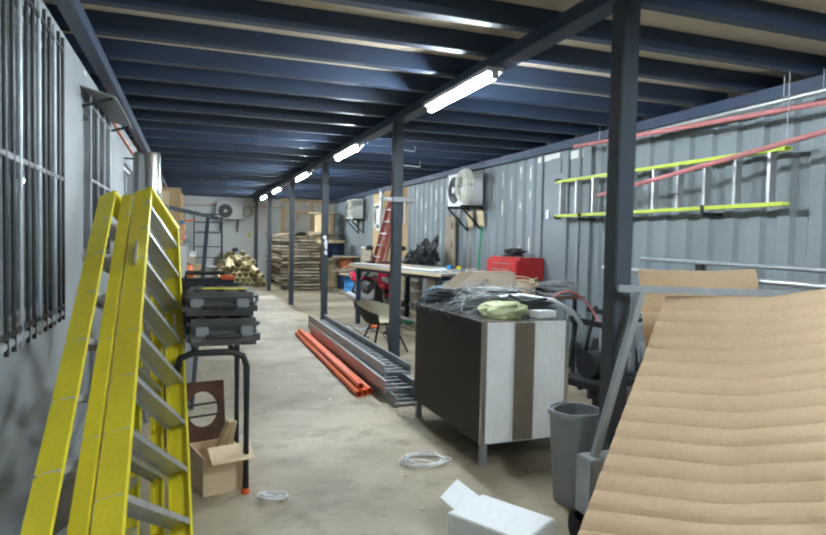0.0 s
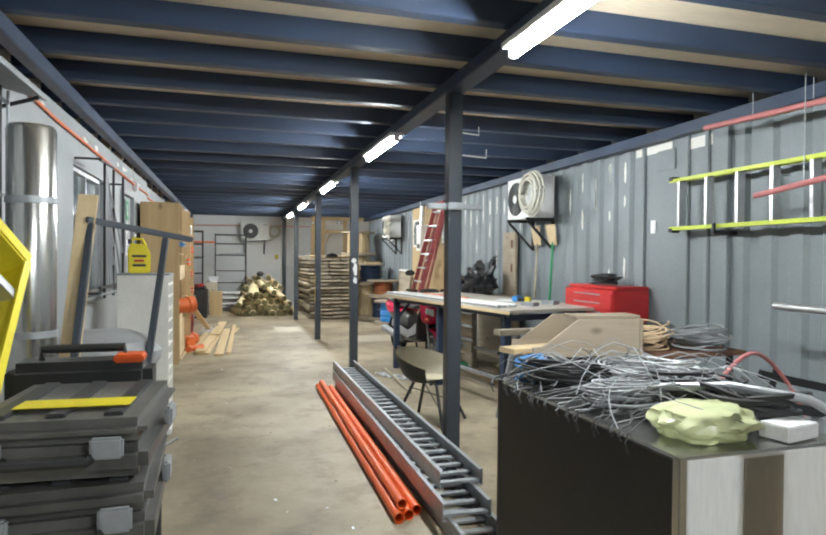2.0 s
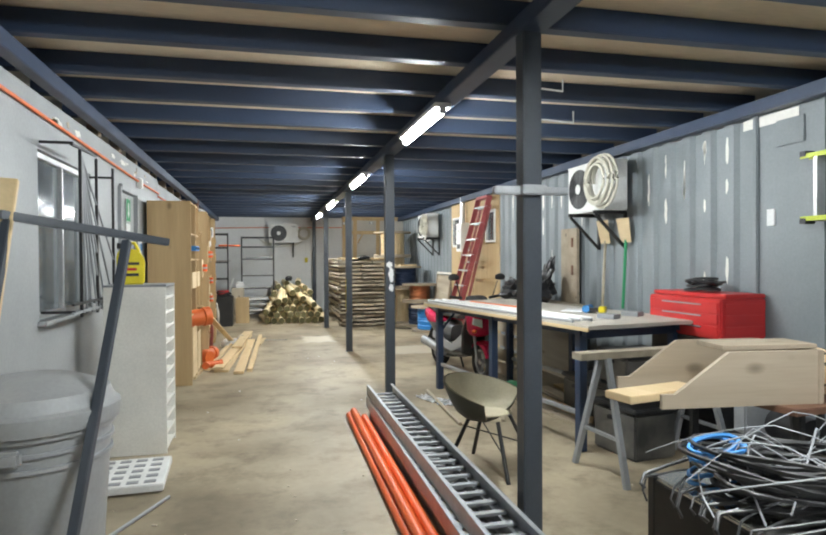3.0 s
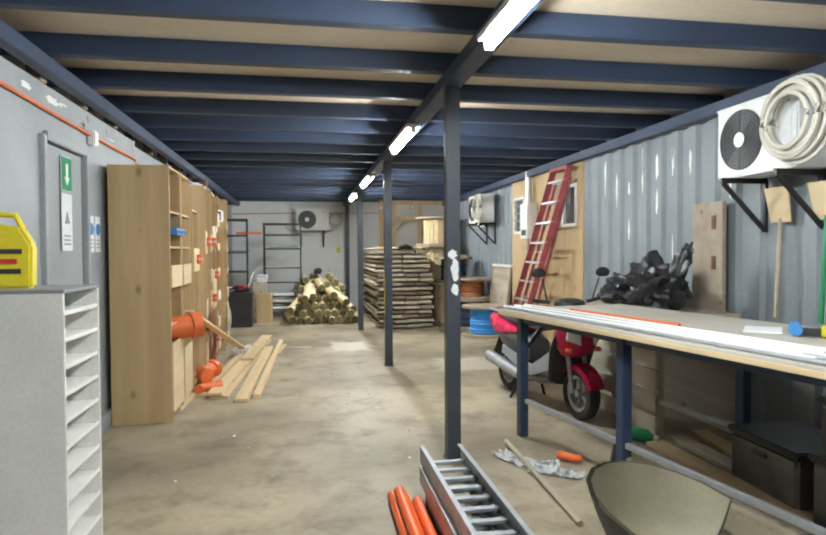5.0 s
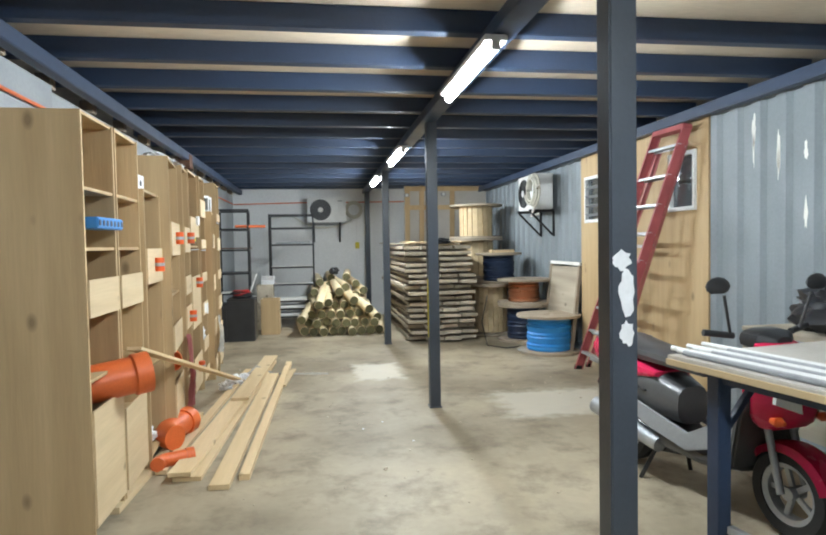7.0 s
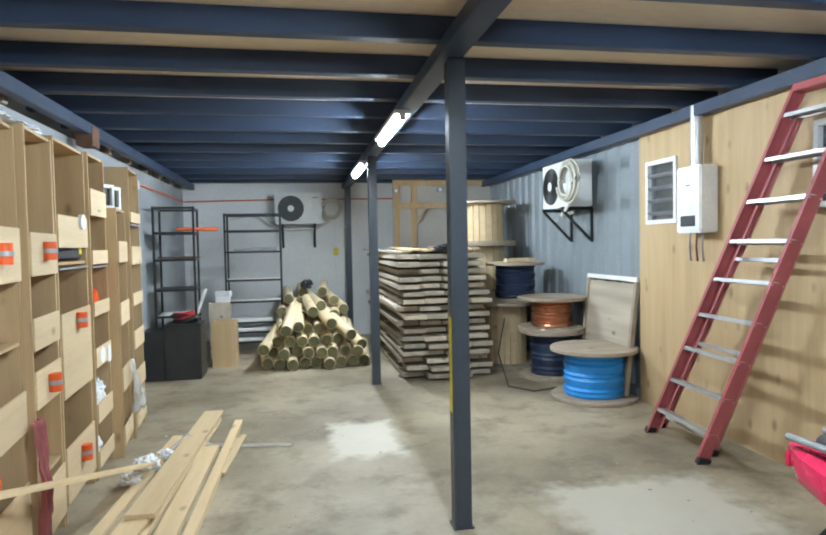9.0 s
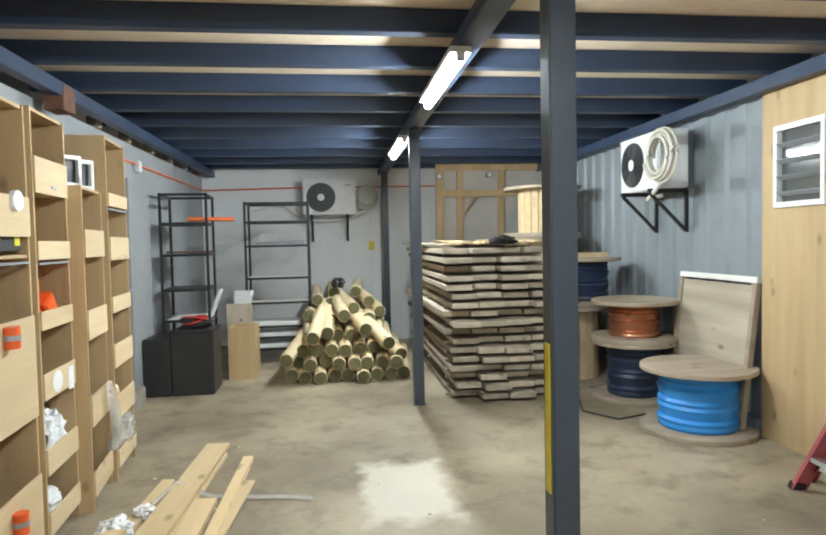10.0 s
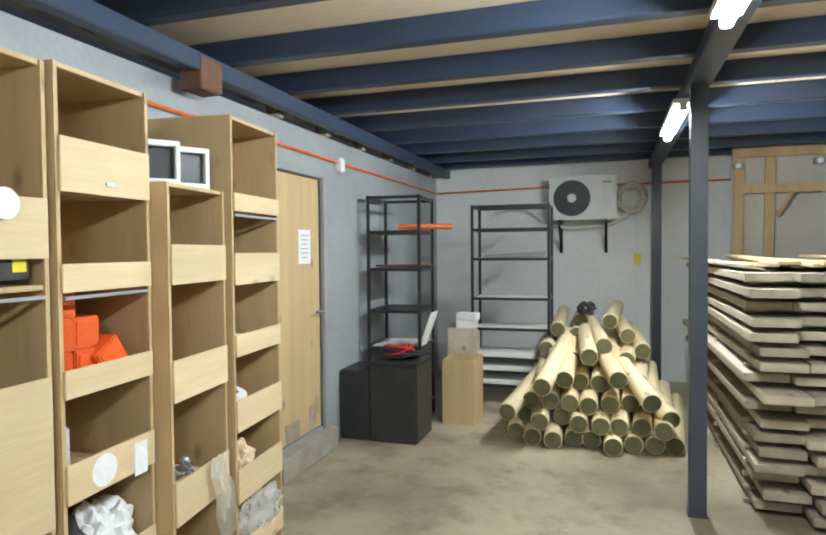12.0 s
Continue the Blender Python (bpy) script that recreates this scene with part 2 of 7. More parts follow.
def concrete():
    m = material("concrete_floor", (0.42, 0.355, 0.25), 0.55, 0, (0.16, 0.128, 0.083), 0.9, 0.7, 18, 0.1)
    nt = m.node_tree
    p = nt.nodes["Principled BSDF"]
    co = nt.nodes.new("ShaderNodeTexCoord")
    stain = nt.nodes.new("ShaderNodeTexNoise")
    stain.inputs["Scale"].default_value = 2.6
    stain.inputs["Detail"].default_value = 8
    stain.inputs["Roughness"].default_value = 0.68
    nt.links.new(co.outputs["Object"], stain.inputs["Vector"])
    r = nt.nodes.new("ShaderNodeMapRange")
    r.inputs["From Min"].default_value, r.inputs["From Max"].default_value = 0.49, 0.66
    r.inputs["To Max"].default_value = 0.62
    nt.links.new(stain.outputs["Fac"], r.inputs["Value"])
    mix = nt.nodes.new("ShaderNodeMix")
    mix.data_type = "RGBA"
    mix.inputs[7].default_value = (0.11, 0.086, 0.056, 1)
    old = p.inputs["Base Color"].links[0].from_socket
    nt.links.new(old, mix.inputs[6])
    nt.links.new(r.outputs[0], mix.inputs[0])
    # two pale places, soft edged and ragged
    ragged = nt.nodes.new("ShaderNodeTexNoise")
    ragged.inputs["Scale"].default_value = 7.0
    ragged.inputs["Detail"].default_value = 6
    nt.links.new(co.outputs["Object"], ragged.inputs["Vector"])
    last = mix.outputs[2]
    for cx, cy, hx, hy, most in ((2.2, 15.05, 0.29, 0.5, 0.8), (3.8, 13.2, 0.62, 0.5, 0.75)):
        off = nt.nodes.new("ShaderNodeVectorMath")
        off.operation = "SUBTRACT"
        off.inputs[1].default_value = (cx, cy, 0)
        nt.links.new(co.outputs["Object"], off.inputs[0])
        rel = nt.nodes.new("ShaderNodeVectorMath")
        rel.operation = "DIVIDE"
        rel.inputs[1].default_value = (hx, hy, 1000)
        nt.links.new(off.outputs[0], rel.inputs[0])
        ab = nt.nodes.new("ShaderNodeVectorMath")
        ab.operation = "ABSOLUTE"
        nt.links.new(rel.outputs[0], ab.inputs[0])
        xyz = nt.nodes.new("ShaderNodeSeparateXYZ")
        nt.links.new(ab.outputs[0], xyz.inputs[0])
        big = nt.nodes.new("ShaderNodeMath")
        big.operation = "MAXIMUM"
        nt.links.new(xyz.outputs[0], big.inputs[0])
        nt.links.new(xyz.outputs[1], big.inputs[1])
        add = nt.nodes.new("ShaderNodeMath")
        add.operation = "MULTIPLY_ADD"
        add.inputs[1].default_value = 0.7
        nt.links.new(ragged.outputs["Fac"], add.inputs[0])
        nt.links.new(big.outputs[0], add.inputs[2])
        edge = nt.nodes.new("ShaderNodeMapRange")
        edge.inputs["From Min"].default_value, edge.inputs["From Max"].default_value = 1.45, 1.1
        edge.inputs["To Min"].default_value, edge.inputs["To Max"].default_value = 0.0, most
        nt.links.new(add.outputs[0], edge.inputs["Value"])
        pale = nt.nodes.new("ShaderNodeMix")
        pale.data_type = "RGBA"
        pale.inputs[7].default_value = (0.56, 0.52, 0.43, 1)
        nt.links.new(edge.outputs[0], pale.inputs[0])
        nt.links.new(last, pale.inputs[6])
        last = pale.outputs[2]
    nt.links.new(last, p.inputs["Base Color"])
    return m


M_FLOOR = concrete()


# ---- mesh helpers ----
def box(bm, c, s, rot=None, bev=0.0):
    """A box of size s about c, turned by rot, its edges bevelled."""
    m = Matrix.Translation(c) @ (rot.to_4x4() if rot else Matrix.Identity(4)) @ Matrix.Diagonal((*s, 1))
    vs = bmesh.ops.create_cube(bm, size=1.0, matrix=m)["verts"]
    if bev:
        es = list({e for v in vs for e in v.link_edges})
        bmesh.ops.bevel(bm, geom=es, offset=bev, segments=2, affect="EDGES", clamp_overlap=True)


def rod(bm, a, b, r, n=10, r2=None):
    """A round bar from a to b."""
    a, b = Vector(a), Vector(b)
    d = b - a
    m = Matrix.Translation((a + b) / 2) @ d.to_track_quat("Z", "Y").to_matrix().to_4x4()
    bmesh.ops.create_cone(bm, cap_ends=True, segments=n, radius1=r, radius2=r if r2 is None else r2, depth=d.length, matrix=m)


def bar(bm, a, b, w, h, up=(0, 0, 1), bev=0.0):
    """A rectangular bar from a to b: w across, h along `up`."""
    a, b = Vector(a), Vector(b)
    y = (b - a).normalized()
    x = y.cross(Vector(up)).normalized()
    z = x.cross(y)
    box(bm, (a + b) / 2, (w, (b - a).length, h), Matrix((x, y, z)).transposed(), bev)


def sweep(bm, pts, r, n=6, closed=False):
    """A round hose along points."""
    pts = [Vector(p) for p in pts]
    rings = []
    for i, p in enumerate(pts):
        a = pts[i - 1] if i or closed else p
        b = pts[(i + 1) % len(pts)] if i + 1 < len(pts) or closed else p
        q = (b - a).to_track_quat("Z", "Y")
        rings.append([bm.verts.new(p + q @ Vector((r * math.cos(k * math.tau / n), r * math.sin(k * math.tau / n), 0))) for k in range(n)])
    pairs = list(zip(rings, rings[1:])) + ([(rings[-1], rings[0])] if closed else [])
    for u, v in pairs:
        for k in range(n):
            bm.faces.new((u[k], u[(k + 1) % n], v[(k + 1) % n], v[k]))
    if not closed:
        bm.faces.new(rings[0][::-1])
        bm.faces.new(rings[-1])


def lathe(bm, profile, n=24, at=(0, 0, 0), rot=None):
    """A turned shape: (radius, height) pairs spun about z."""
    q = Matrix.Translation(at) @ (rot.to_4x4() if rot else Matrix.Identity(4))
    rings = []
    for r, z in profile:
        if r < 1e-4:
            rings.append([bm.verts.new(q @ Vector((0, 0, z)))])
        else:
            rings.append([bm.verts.new(q @ Vector((r * math.cos(k * math.tau / n), r * math.sin(k * math.tau / n), z))) for k in range(n)])
    for u, v in zip(rings, rings[1:]):
        for k in range(n):
            j = (k + 1) % n
            if len(u) == 1:
                bm.faces.new((u[0], v[j], v[k]))
            elif len(v) == 1:
                bm.faces.new((u[k], u[j], v[0]))
            else:
                bm.faces.new((u[k], u[j], v[j], v[k]))


def plate(bm, pts, thick, axis=(0, 0, 1)):
    """A flat polygon given its thickness along axis."""
    d = Vector(axis) * thick
    lo = [bm.verts.new(Vector(p)) for p in pts]
    hi = [bm.verts.new(Vector(p) + d) for p in pts]
    bm.faces.new(lo[::-1])
    bm.faces.new(hi)
    n = len(pts)
    for k in range(n):
        bm.faces.new((lo[k], lo[(k + 1) % n], hi[(k + 1) % n], hi[k]))


def finish(name, bm, mat, smooth=True):
    bmesh.ops.recalc_face_normals(bm, faces=bm.faces)
    me = bpy.data.meshes.new(name)
    bm.to_mesh(me)
    bm.free()
    me.materials.append(mat)
    if smooth:
        me.shade_smooth()
        me.set_sharp_from_angle(angle=radians(35))
    return me


def part(name, bm, mat, parent, label=""):
    ob = new(name, finish(name, bm, mat))
    ob.parent = parent
    return tagged(ob, label)


def thing(name, m, label, category, group=""):
    ob = new(name)
    ob.empty_display_size = 0.1
    ob.matrix_basis = m
    return tagged(ob, label, category, group)


def solid(name, bm, mat, label="", category="", kind="", m=None, group=""):
    """A top-level thing or piece of the setting that is one mesh."""
    ob = new(name, finish(name, bm, mat))
    if m:
        ob.matrix_basis = m
    return tagged(ob, label, category, group, kind)


def boxpart(name, c, s, mat, parent, bev=0.004, rot=None, label=""):
    bm = bmesh.new()
    box(bm, c, s, rot, bev)
    return part(name, bm, mat, parent, label)


def rodpart(name, a, b, r, mat, parent, n=12, label=""):
    bm = bmesh.new()
    rod(bm, a, b, r, n)
    return part(name, bm, mat, parent, label)


def barpart(name, a, b, w, h, mat, parent, up=(0, 0, 1), bev=0.003, label=""):
    bm = bmesh.new()
    bar(bm, a, b, w, h, up, bev)
    return part(name, bm, mat, parent, label)


# ---- the shell ----
XL, XR, YN, YF = -0.22, 5.11, -4.5, 21.25
ZB, ZJ, ZP = 2.69, 2.78, 2.915     # underside of the main beam, of the joists, of the ceiling boards

bm = bmesh.new()
box(bm, (2.4, 8.4, -0.05), (8.0, 27.5, 0.1))
solid("floor", bm, M_FLOOR, "stained grey-brown concrete floor", "floor", "structure")


def wall_with_holes(name, x0, x1, y0, y1, z1, holes, mat, label):
    """A wall along y between x0 and x1, with rectangular holes (ya, yb, za, zb) through it."""
    ys = sorted({y0, y1, *(h[0] for h in holes), *(h[1] for h in holes)})
    bm = bmesh.new()
    for a, b in zip(ys, ys[1:]):
        cut = [h for h in holes if h[0] <= a + 1e-6 and h[1] >= b - 1e-6]
        spans = [(0, z1)]
        if cut:
            spans = [(0, cut[0][2]), (cut[0][3], z1)]
        for za, zb in spans:
            if zb - za > 0.01:
                box(bm, ((x0 + x1) / 2, (a + b) / 2, (za + zb) / 2), (x1 - x0, b - a, zb - za))
    bmesh.ops.remove_doubles(bm, verts=bm.verts, dist=1e-4)
    return solid(name, bm, mat, label, "wall", "structure")


W1, W2, W3 = (1.9, 3.52, 1.03, 2.5), (4.55, 5.68, 1.3, 2.4), (7.4, 8.66, 1.15, 2.29)
wall_with_holes("wall_west", XL - 0.12, XL, YN, 12.0, 2.66, [W1, W2, W3, (9.7, 10.46, 0.1, 2.28)], M_LEFT, "grey painted steel container wall with barred windows")
wall_with_holes("wall_west_far", XL - 0.2, XL - 0.07, 12.0, YF + 0.1, 2.66, [(16.85, 17.6, 0.2, 2.29)], M_LEFT, "grey painted container wall with a wooden door")

bm = bmesh.new()
box(bm, (2.4, YF + 0.05, 1.45), (6.2, 0.1, 2.9))
solid("wall_north", bm, M_END, "white painted panel wall at the far end", "wall", "structure")
for k in range(6):
    bm = bmesh.new()
    box(bm, (0.35 + k * 1.0, YF - 0.003, 1.33), (0.012, 0.006, 2.66))
    solid("trim", bm, M_WHITE, "thin cover strip on a wall joint", "trim", "structure")
# never in view: added to close the room for bounced light
bm = bmesh.new()
box(bm, (2.4, YN - 0.05, 1.45), (6.2, 0.1, 2.9))
solid("wall_south", bm, M_RIGHT, "unseen plain grey wall closing the near end", "wall", "structure")


def corrugated(y0, y1, x, z0, z1, period=0.28, depth=0.036):
    """Trapezoid corrugation with thickness, ribs upright."""
    prof, y = [], y0
    while y < y1 - 1e-6:
        for f, d in ((0.0, 0), (0.26, 0), (0.38, 1), (0.74, 1), (0.86, 0)):
            yy = y + f * period
            if yy <= y1:
                prof.append((x + d * depth, yy))
        y += period
    prof.append((x, y1))
    bm = bmesh.new()
    a = [bm.verts.new((px, py, z0)) for px, py in prof]
    b = [bm.verts.new((px, py, z1)) for px, py in prof]
    for k in range(len(prof) - 1):
        bm.faces.new((a[k], a[k + 1], b[k + 1], b[k]))
    back = [bm.verts.new((x + 0.12, py, pz)) for py, pz in ((y0, z0), (y1, z0), (y1, z1), (y0, z1))]
    bm.faces.new(back)
    return bm


solid("wall_east", corrugated(7.1, 12.75, XR, 0.12, 2.76), M_RIGHT, "blue-grey corrugated container wall with chipped paint", "wall", "structure")
solid("wall_east_front", corrugated(YN, 5.95, XR + 0.02, 0.12, 2.76), M_RIGHT, "blue-grey corrugated container wall", "wall", "structure")
bm = bmesh.new()
box(bm, (XR + 0.05, 6.525, 1.44), (0.1, 1.15, 2.64), None, 0.01)
solid("wall_east_door", bm, M_RIGHT, "flat grey steel container panel", "wall", "structure")
for yy in (5.97, 6.2, 6.45, 7.08):
    bm = bmesh.new()
    box(bm, (XR - 0.012, yy, 1.44), (0.03, 0.05, 2.62), None, 0.008)
    solid("trim", bm, M_RIGHT, "upright steel post of the container", "trim", "structure")
solid("wall_east_far", corrugated(15.63, YF, XR + 0.05, 0.12, 2.78, 0.28, 0.03), M_RIGHT, "blue-grey corrugated container wall at the far end", "wall", "structure")
for a, b in ((YN, 12.75), (15.63, YF)):
    for z in (0.06, 2.74):
        bm = bmesh.new()
        box(bm, (XR + 0.045, (a + b) / 2, z), (0.12, b - a, 0.12), None, 0.01)
        solid("trim", bm, M_RIGHT, "steel rail of the container wall", "trim", "structure")
for a, b in ((YN, 12.0),):
    bm = bmesh.new()
    box(bm, (XL + 0.02, (a + b) / 2, 0.07), (0.05, b - a, 0.14), None, 0.01)
    solid("baseboard", bm, M_LEFT, "steel bottom rail of the container", "trim", "structure")

# ceiling: boards, joists, main beam, edge beams
bm = bmesh.new()
box(bm, (2.4, 8.4, ZP + 0.02), (6.4, 27.0, 0.04))
solid("ceiling", bm, M_CEIL, "bare plywood ceiling boards above dark joists", "ceiling", "structure")
JOISTS = [-3.9, -3.25, -2.6, -1.95, -1.3, -0.65, 0.0, 0.6, 1.2, 1.8, 2.4, 3.0, 3.56, 4.15, 4.75, 5.33, 5.97, 6.62, 7.32, 7.95, 8.67, 9.5, 10.28,
          11.1, 11.79, 12.5, 13.25, 13.98, 14.65, 15.33, 16.05, 16.75, 17.45, 18.18, 18.92, 19.65, 20.4, 21.0]
for y in JOISTS:
    bm = bmesh.new()
    box(bm, (2.42, y, (ZJ + ZP) / 2 - 0.001), (5.7, 0.09, ZP - ZJ - 0.002), None, 0.005)
    solid("joist", bm, M_STEEL_NAVY, "dark navy painted steel ceiling joist", "joist", "structure")
bm = bmesh.new()
box(bm, (2.56, 8.4, (ZB + ZJ) / 2 - 0.002), (0.14, 25.7, ZJ - ZB - 0.004), None, 0.005)
solid("main_beam", bm, M_STEEL_NAVY, "dark navy painted steel main beam", "beam", "structure")
for x in (-0.13, 5.02):
    bm = bmesh.new()
    box(bm, (x, 8.4, ZJ - 0.055), (0.09, 25.7, 0.1), None, 0.006)
    solid("edge_beam", bm, M_STEEL_NAVY, "dark navy painted steel edge beam", "beam", "structure")

# posts
POSTS = [-1.6, 2.17, 5.8, 9.53, 13.27, 17.1, 20.8]
for y in POSTS:
    t = thing("post", pose(2.59 if y == 13.27 else 2.56, y, 0), "dark navy painted square steel post", "post", "row of posts")
    boxpart("shaft", (0, 0, ZB / 2), (0.1, 0.1, ZB), M_POST, t, 0.006)
    boxpart("base_plate", (0, 0, 0.006), (0.12, 0.12, 0.012), M_POST, t, 0.002)

# tube lamps under the main beam
# the one at y -3.3 is unseen, added along the row's spacing for light
for y in (-3.3, 0.4, 4.1, 7.8, 11.4, 15.15, 18.0):
    t = thing("tube_lamp", pose(2.5, y, ZB - 0.06), "lit white fluorescent tube lamp under the beam", "ceiling lamp", "row of tube lamps")
    boxpart("housing", (0, 0, 0.035), (0.13, 1.26, 0.035), M_WHITE, t, 0.006)
    rodpart("tube", (0, -0.6, -0.005), (0, 0.6, -0.005), 0.027, M_TUBE, t, 12)
    for s in (-1, 1):
        boxpart("end_cap", (0, s * 0.615, 0.0), (0.05, 0.03, 0.06), M_WHITE, t, 0.004)


# ---- left side: ladders, cases, bin, shelving ----
def ladder(name, a0, a1, b0, b1, n, rail_mat, label, group, depth=0.09, first=0.1, last=0.95, cap=True, face=None):
    """A ladder between rail a (foot a0, top a1) and rail b (foot b0, top b1) with n flat treads."""
    a0, a1, b0, b1 = (Vector(p) for p in (a0, a1, b0, b1))
    base = (a0 + b0) / 2
    t = thing(name, Matrix.Translation(base), label, "ladder", group)
    across = (b0 - a0).normalized()
    along = ((a1 - a0) + (b1 - b0)).normalized()
    out = across.cross(along).normalized()
    for p, q, s in ((a0, a1, 1), (b0, b1, -1)):
        bm = bmesh.new()
        p, q = p - base, q - base
        h, fl, w = depth / 2, 0.032 * s, 0.006 * s
        section = ((-h, 0), (h, 0), (h, fl), (h - 0.007, fl), (h - 0.007, w), (-h + 0.007, w), (-h + 0.007, fl), (-h, fl))
        plate(bm, [p + out * u + across * v for u, v in section], (q - p).length, (q - p).normalized())
        part("rail", bm, rail_mat, t)
        f = bmesh.new()
        bar(f, p - along * 0.004, p + along * 0.05, depth + 0.008, 0.04, across, 0.004)
        part("foot", f, M_BLACK, t, "black rubber foot")
    for k in range(n):
        f = first + (last - first) * k / max(n - 1, 1)
        p, q = a0.lerp(a1, f) - base, b0.lerp(b1, f) - base
        bm = bmesh.new()
        bar(bm, p, q, depth * 0.92, 0.008, along, 0.002)
        for e in (-1, 1):
            off = out * e * depth * 0.42 - along * 0.012
            bar(bm, p + off, q + off, 0.006, 0.026, along, 0.001)
        part("tread", bm, M_ALU, t, "ribbed aluminium tread")
    if cap:
        bm = bmesh.new()
        bar(bm, a1 - base, b1 - base, depth * 1.15, 0.05, along, 0.006)
        part("top_cap", bm, rail_mat, t)
    return t


def shift(p, d):
    return tuple(Vector(p) + Vector(d))


# two yellow step ladders lean together along the wall
FA0, FA1, FB0, FB1 = (0.255, 1.68, 0.44), (0.225, 3.79, 1.74), (0.485, 2.42, 0.0), (0.39, 3.91, 1.48)
main = ladder("step_ladder", FA0, FA1, FB0, FB1, 8, M_YELLOW, "yellow fibreglass step ladder leaning along the wall", "yellow ladders", 0.1, 0.09, 0.93)
for a, b, f in ((FA0, FA1, 0.7), (FB0, FB1, 0.62)):
    p = Vector(a).lerp(Vector(b), f) - (Vector(FA0) + Vector(FB0)) / 2
    w = (Vector(b) - Vector(a)).normalized()
    barpart("hinge_plate", p - w * 0.1, p + w * 0.1, 0.012, 0.075, M_ALU, main, (0, -w.z, w.y), 0.004, "riveted aluminium hinge plate")
ladder("step_ladder", shift(FA0, (-0.09, 0.02, 0.0)), shift(FA1, (-0.09, 0.0, -0.03)), shift(FB0, (-0.1, 0.03, 0.0)), shift(FB1, (-0.09, 0.02, -0.03)), 4, M_YELLOW,
       "folded rear frame of the yellow step ladder", "yellow ladders", 0.06, 0.2, 0.9, False)
ladder("step_ladder", (0.06, 1.08, 0.11), (0.03, 3.73, 1.7), (0.265, 2.37, 0.0), (0.19, 3.89, 1.48), 8, M_YELLOW,
       "yellow fibreglass ladder behind another one", "yellow ladders", 0.09, 0.1, 0.9, True)


def tool_case(m, size, label, marks):
    """A moulded black tool case: two shells, latches, handle."""
    w, l, h = size
    t = thing("tool_case", m, label, "tool case", "stacked tool cases")
    boxpart("lower_shell", (0, 0, h * 0.29), (w, l, h * 0.56), M_CASE, t, 0.022)
    lid = boxpart("lid", (0, 0, h * 0.79), (w * 0.985, l * 0.97, h * 0.4), M_CASE, t, 0.022)
    for k in range(3):
        boxpart("rib", (-w * 0.3 + k * w * 0.3, 0, h + 0.002), (w * 0.1, l * 0.8, 0.012), M_BLACK, lid, 0.003)
    for s in (-1, 1):
        boxpart("latch", (s * w * 0.3, -l / 2 - 0.008, h * 0.56), (0.07, 0.02, h * 0.36), M_GREYP, t, 0.006, None, "grey plastic latch")
    boxpart("side_latch", (w / 2 + 0.008, l * 0.1, h * 0.56), (0.02, 0.08, h * 0.36), M_GREYP, t, 0.006, None, "grey plastic latch")
    bm = bmesh.new()
    sweep(bm, [(-0.09, -l / 2, h * 0.4), (-0.09, -l / 2 - 0.035, h * 0.4), (0.09, -l / 2 - 0.035, h * 0.4), (0.09, -l / 2, h * 0.4)], 0.012, 8)
    part("handle", bm, M_BLACK, t)
    if marks:
        boxpart("label_strip", (0.02, -l * 0.2, h + 0.011), (w * 0.62, 0.085, 0.002), M_YELLOW, t, 0, None, "worn yellow printed strip")
    return t


tool_case(pose(0.68, 3.42, 0.845, 0, 0, 2), (0.4, 0.54, 0.155), "dusty black plastic tool case at the bottom of a stack", False)
tool_case(pose(0.68, 3.43, 1.012, 0, 0, -3), (0.41, 0.5, 0.135), "dusty black tool case with a yellow strip on its lid", True)
t = thing("tool_case", pose(0.6, 3.86, 0.845, 0, 0, 0), "black upright tool case with an orange catch", "tool case", "stacked tool cases")
boxpart("shell", (0, 0, 0.17), (0.42, 0.16, 0.34), M_BLACK, t, 0.03)
bm = bmesh.new()
sweep(bm, [(-0.12, 0, 0.33), (-0.12, 0, 0.375), (0.12, 0, 0.375), (0.12, 0, 0.33)], 0.014, 8)
part("handle", bm, M_BLACK, t)
boxpart("catch", (0.14, -0.02, 0.345), (0.09, 0.09, 0.025), M_ORANGE2, t, 0.006, None, "orange plastic catch")

t = thing("tube_stand", pose(0.63, 3.5, 0), "low black tubular steel stand under tool cases", "stand")
for y in (-0.36, 0.42):
    bm = bmesh.new()
    sweep(bm, [(-0.19, y, 0), (-0.19, y, 0.735), (-0.17, y, 0.79), (-0.11, y, 0.815), (0.1, y, 0.815), (0.16, y, 0.79), (0.18, y, 0.735), (0.18, y, 0)], 0.019, 10)
    part("leg_frame", bm, M_BLACKSTEEL, t)
    for x in (-0.19, 0.18):
        rodpart("foot", (x, y, 0), (x, y, 0.03), 0.024, M_ORANGE2 if (x > 0 and y < 0) else M_BLACK, t)
for x in (-0.1, 0.1):
    rodpart("cross_bar", (x, -0.36, 0.822), (x, 0.42, 0.822), 0.016, M_BLACKSTEEL, t)
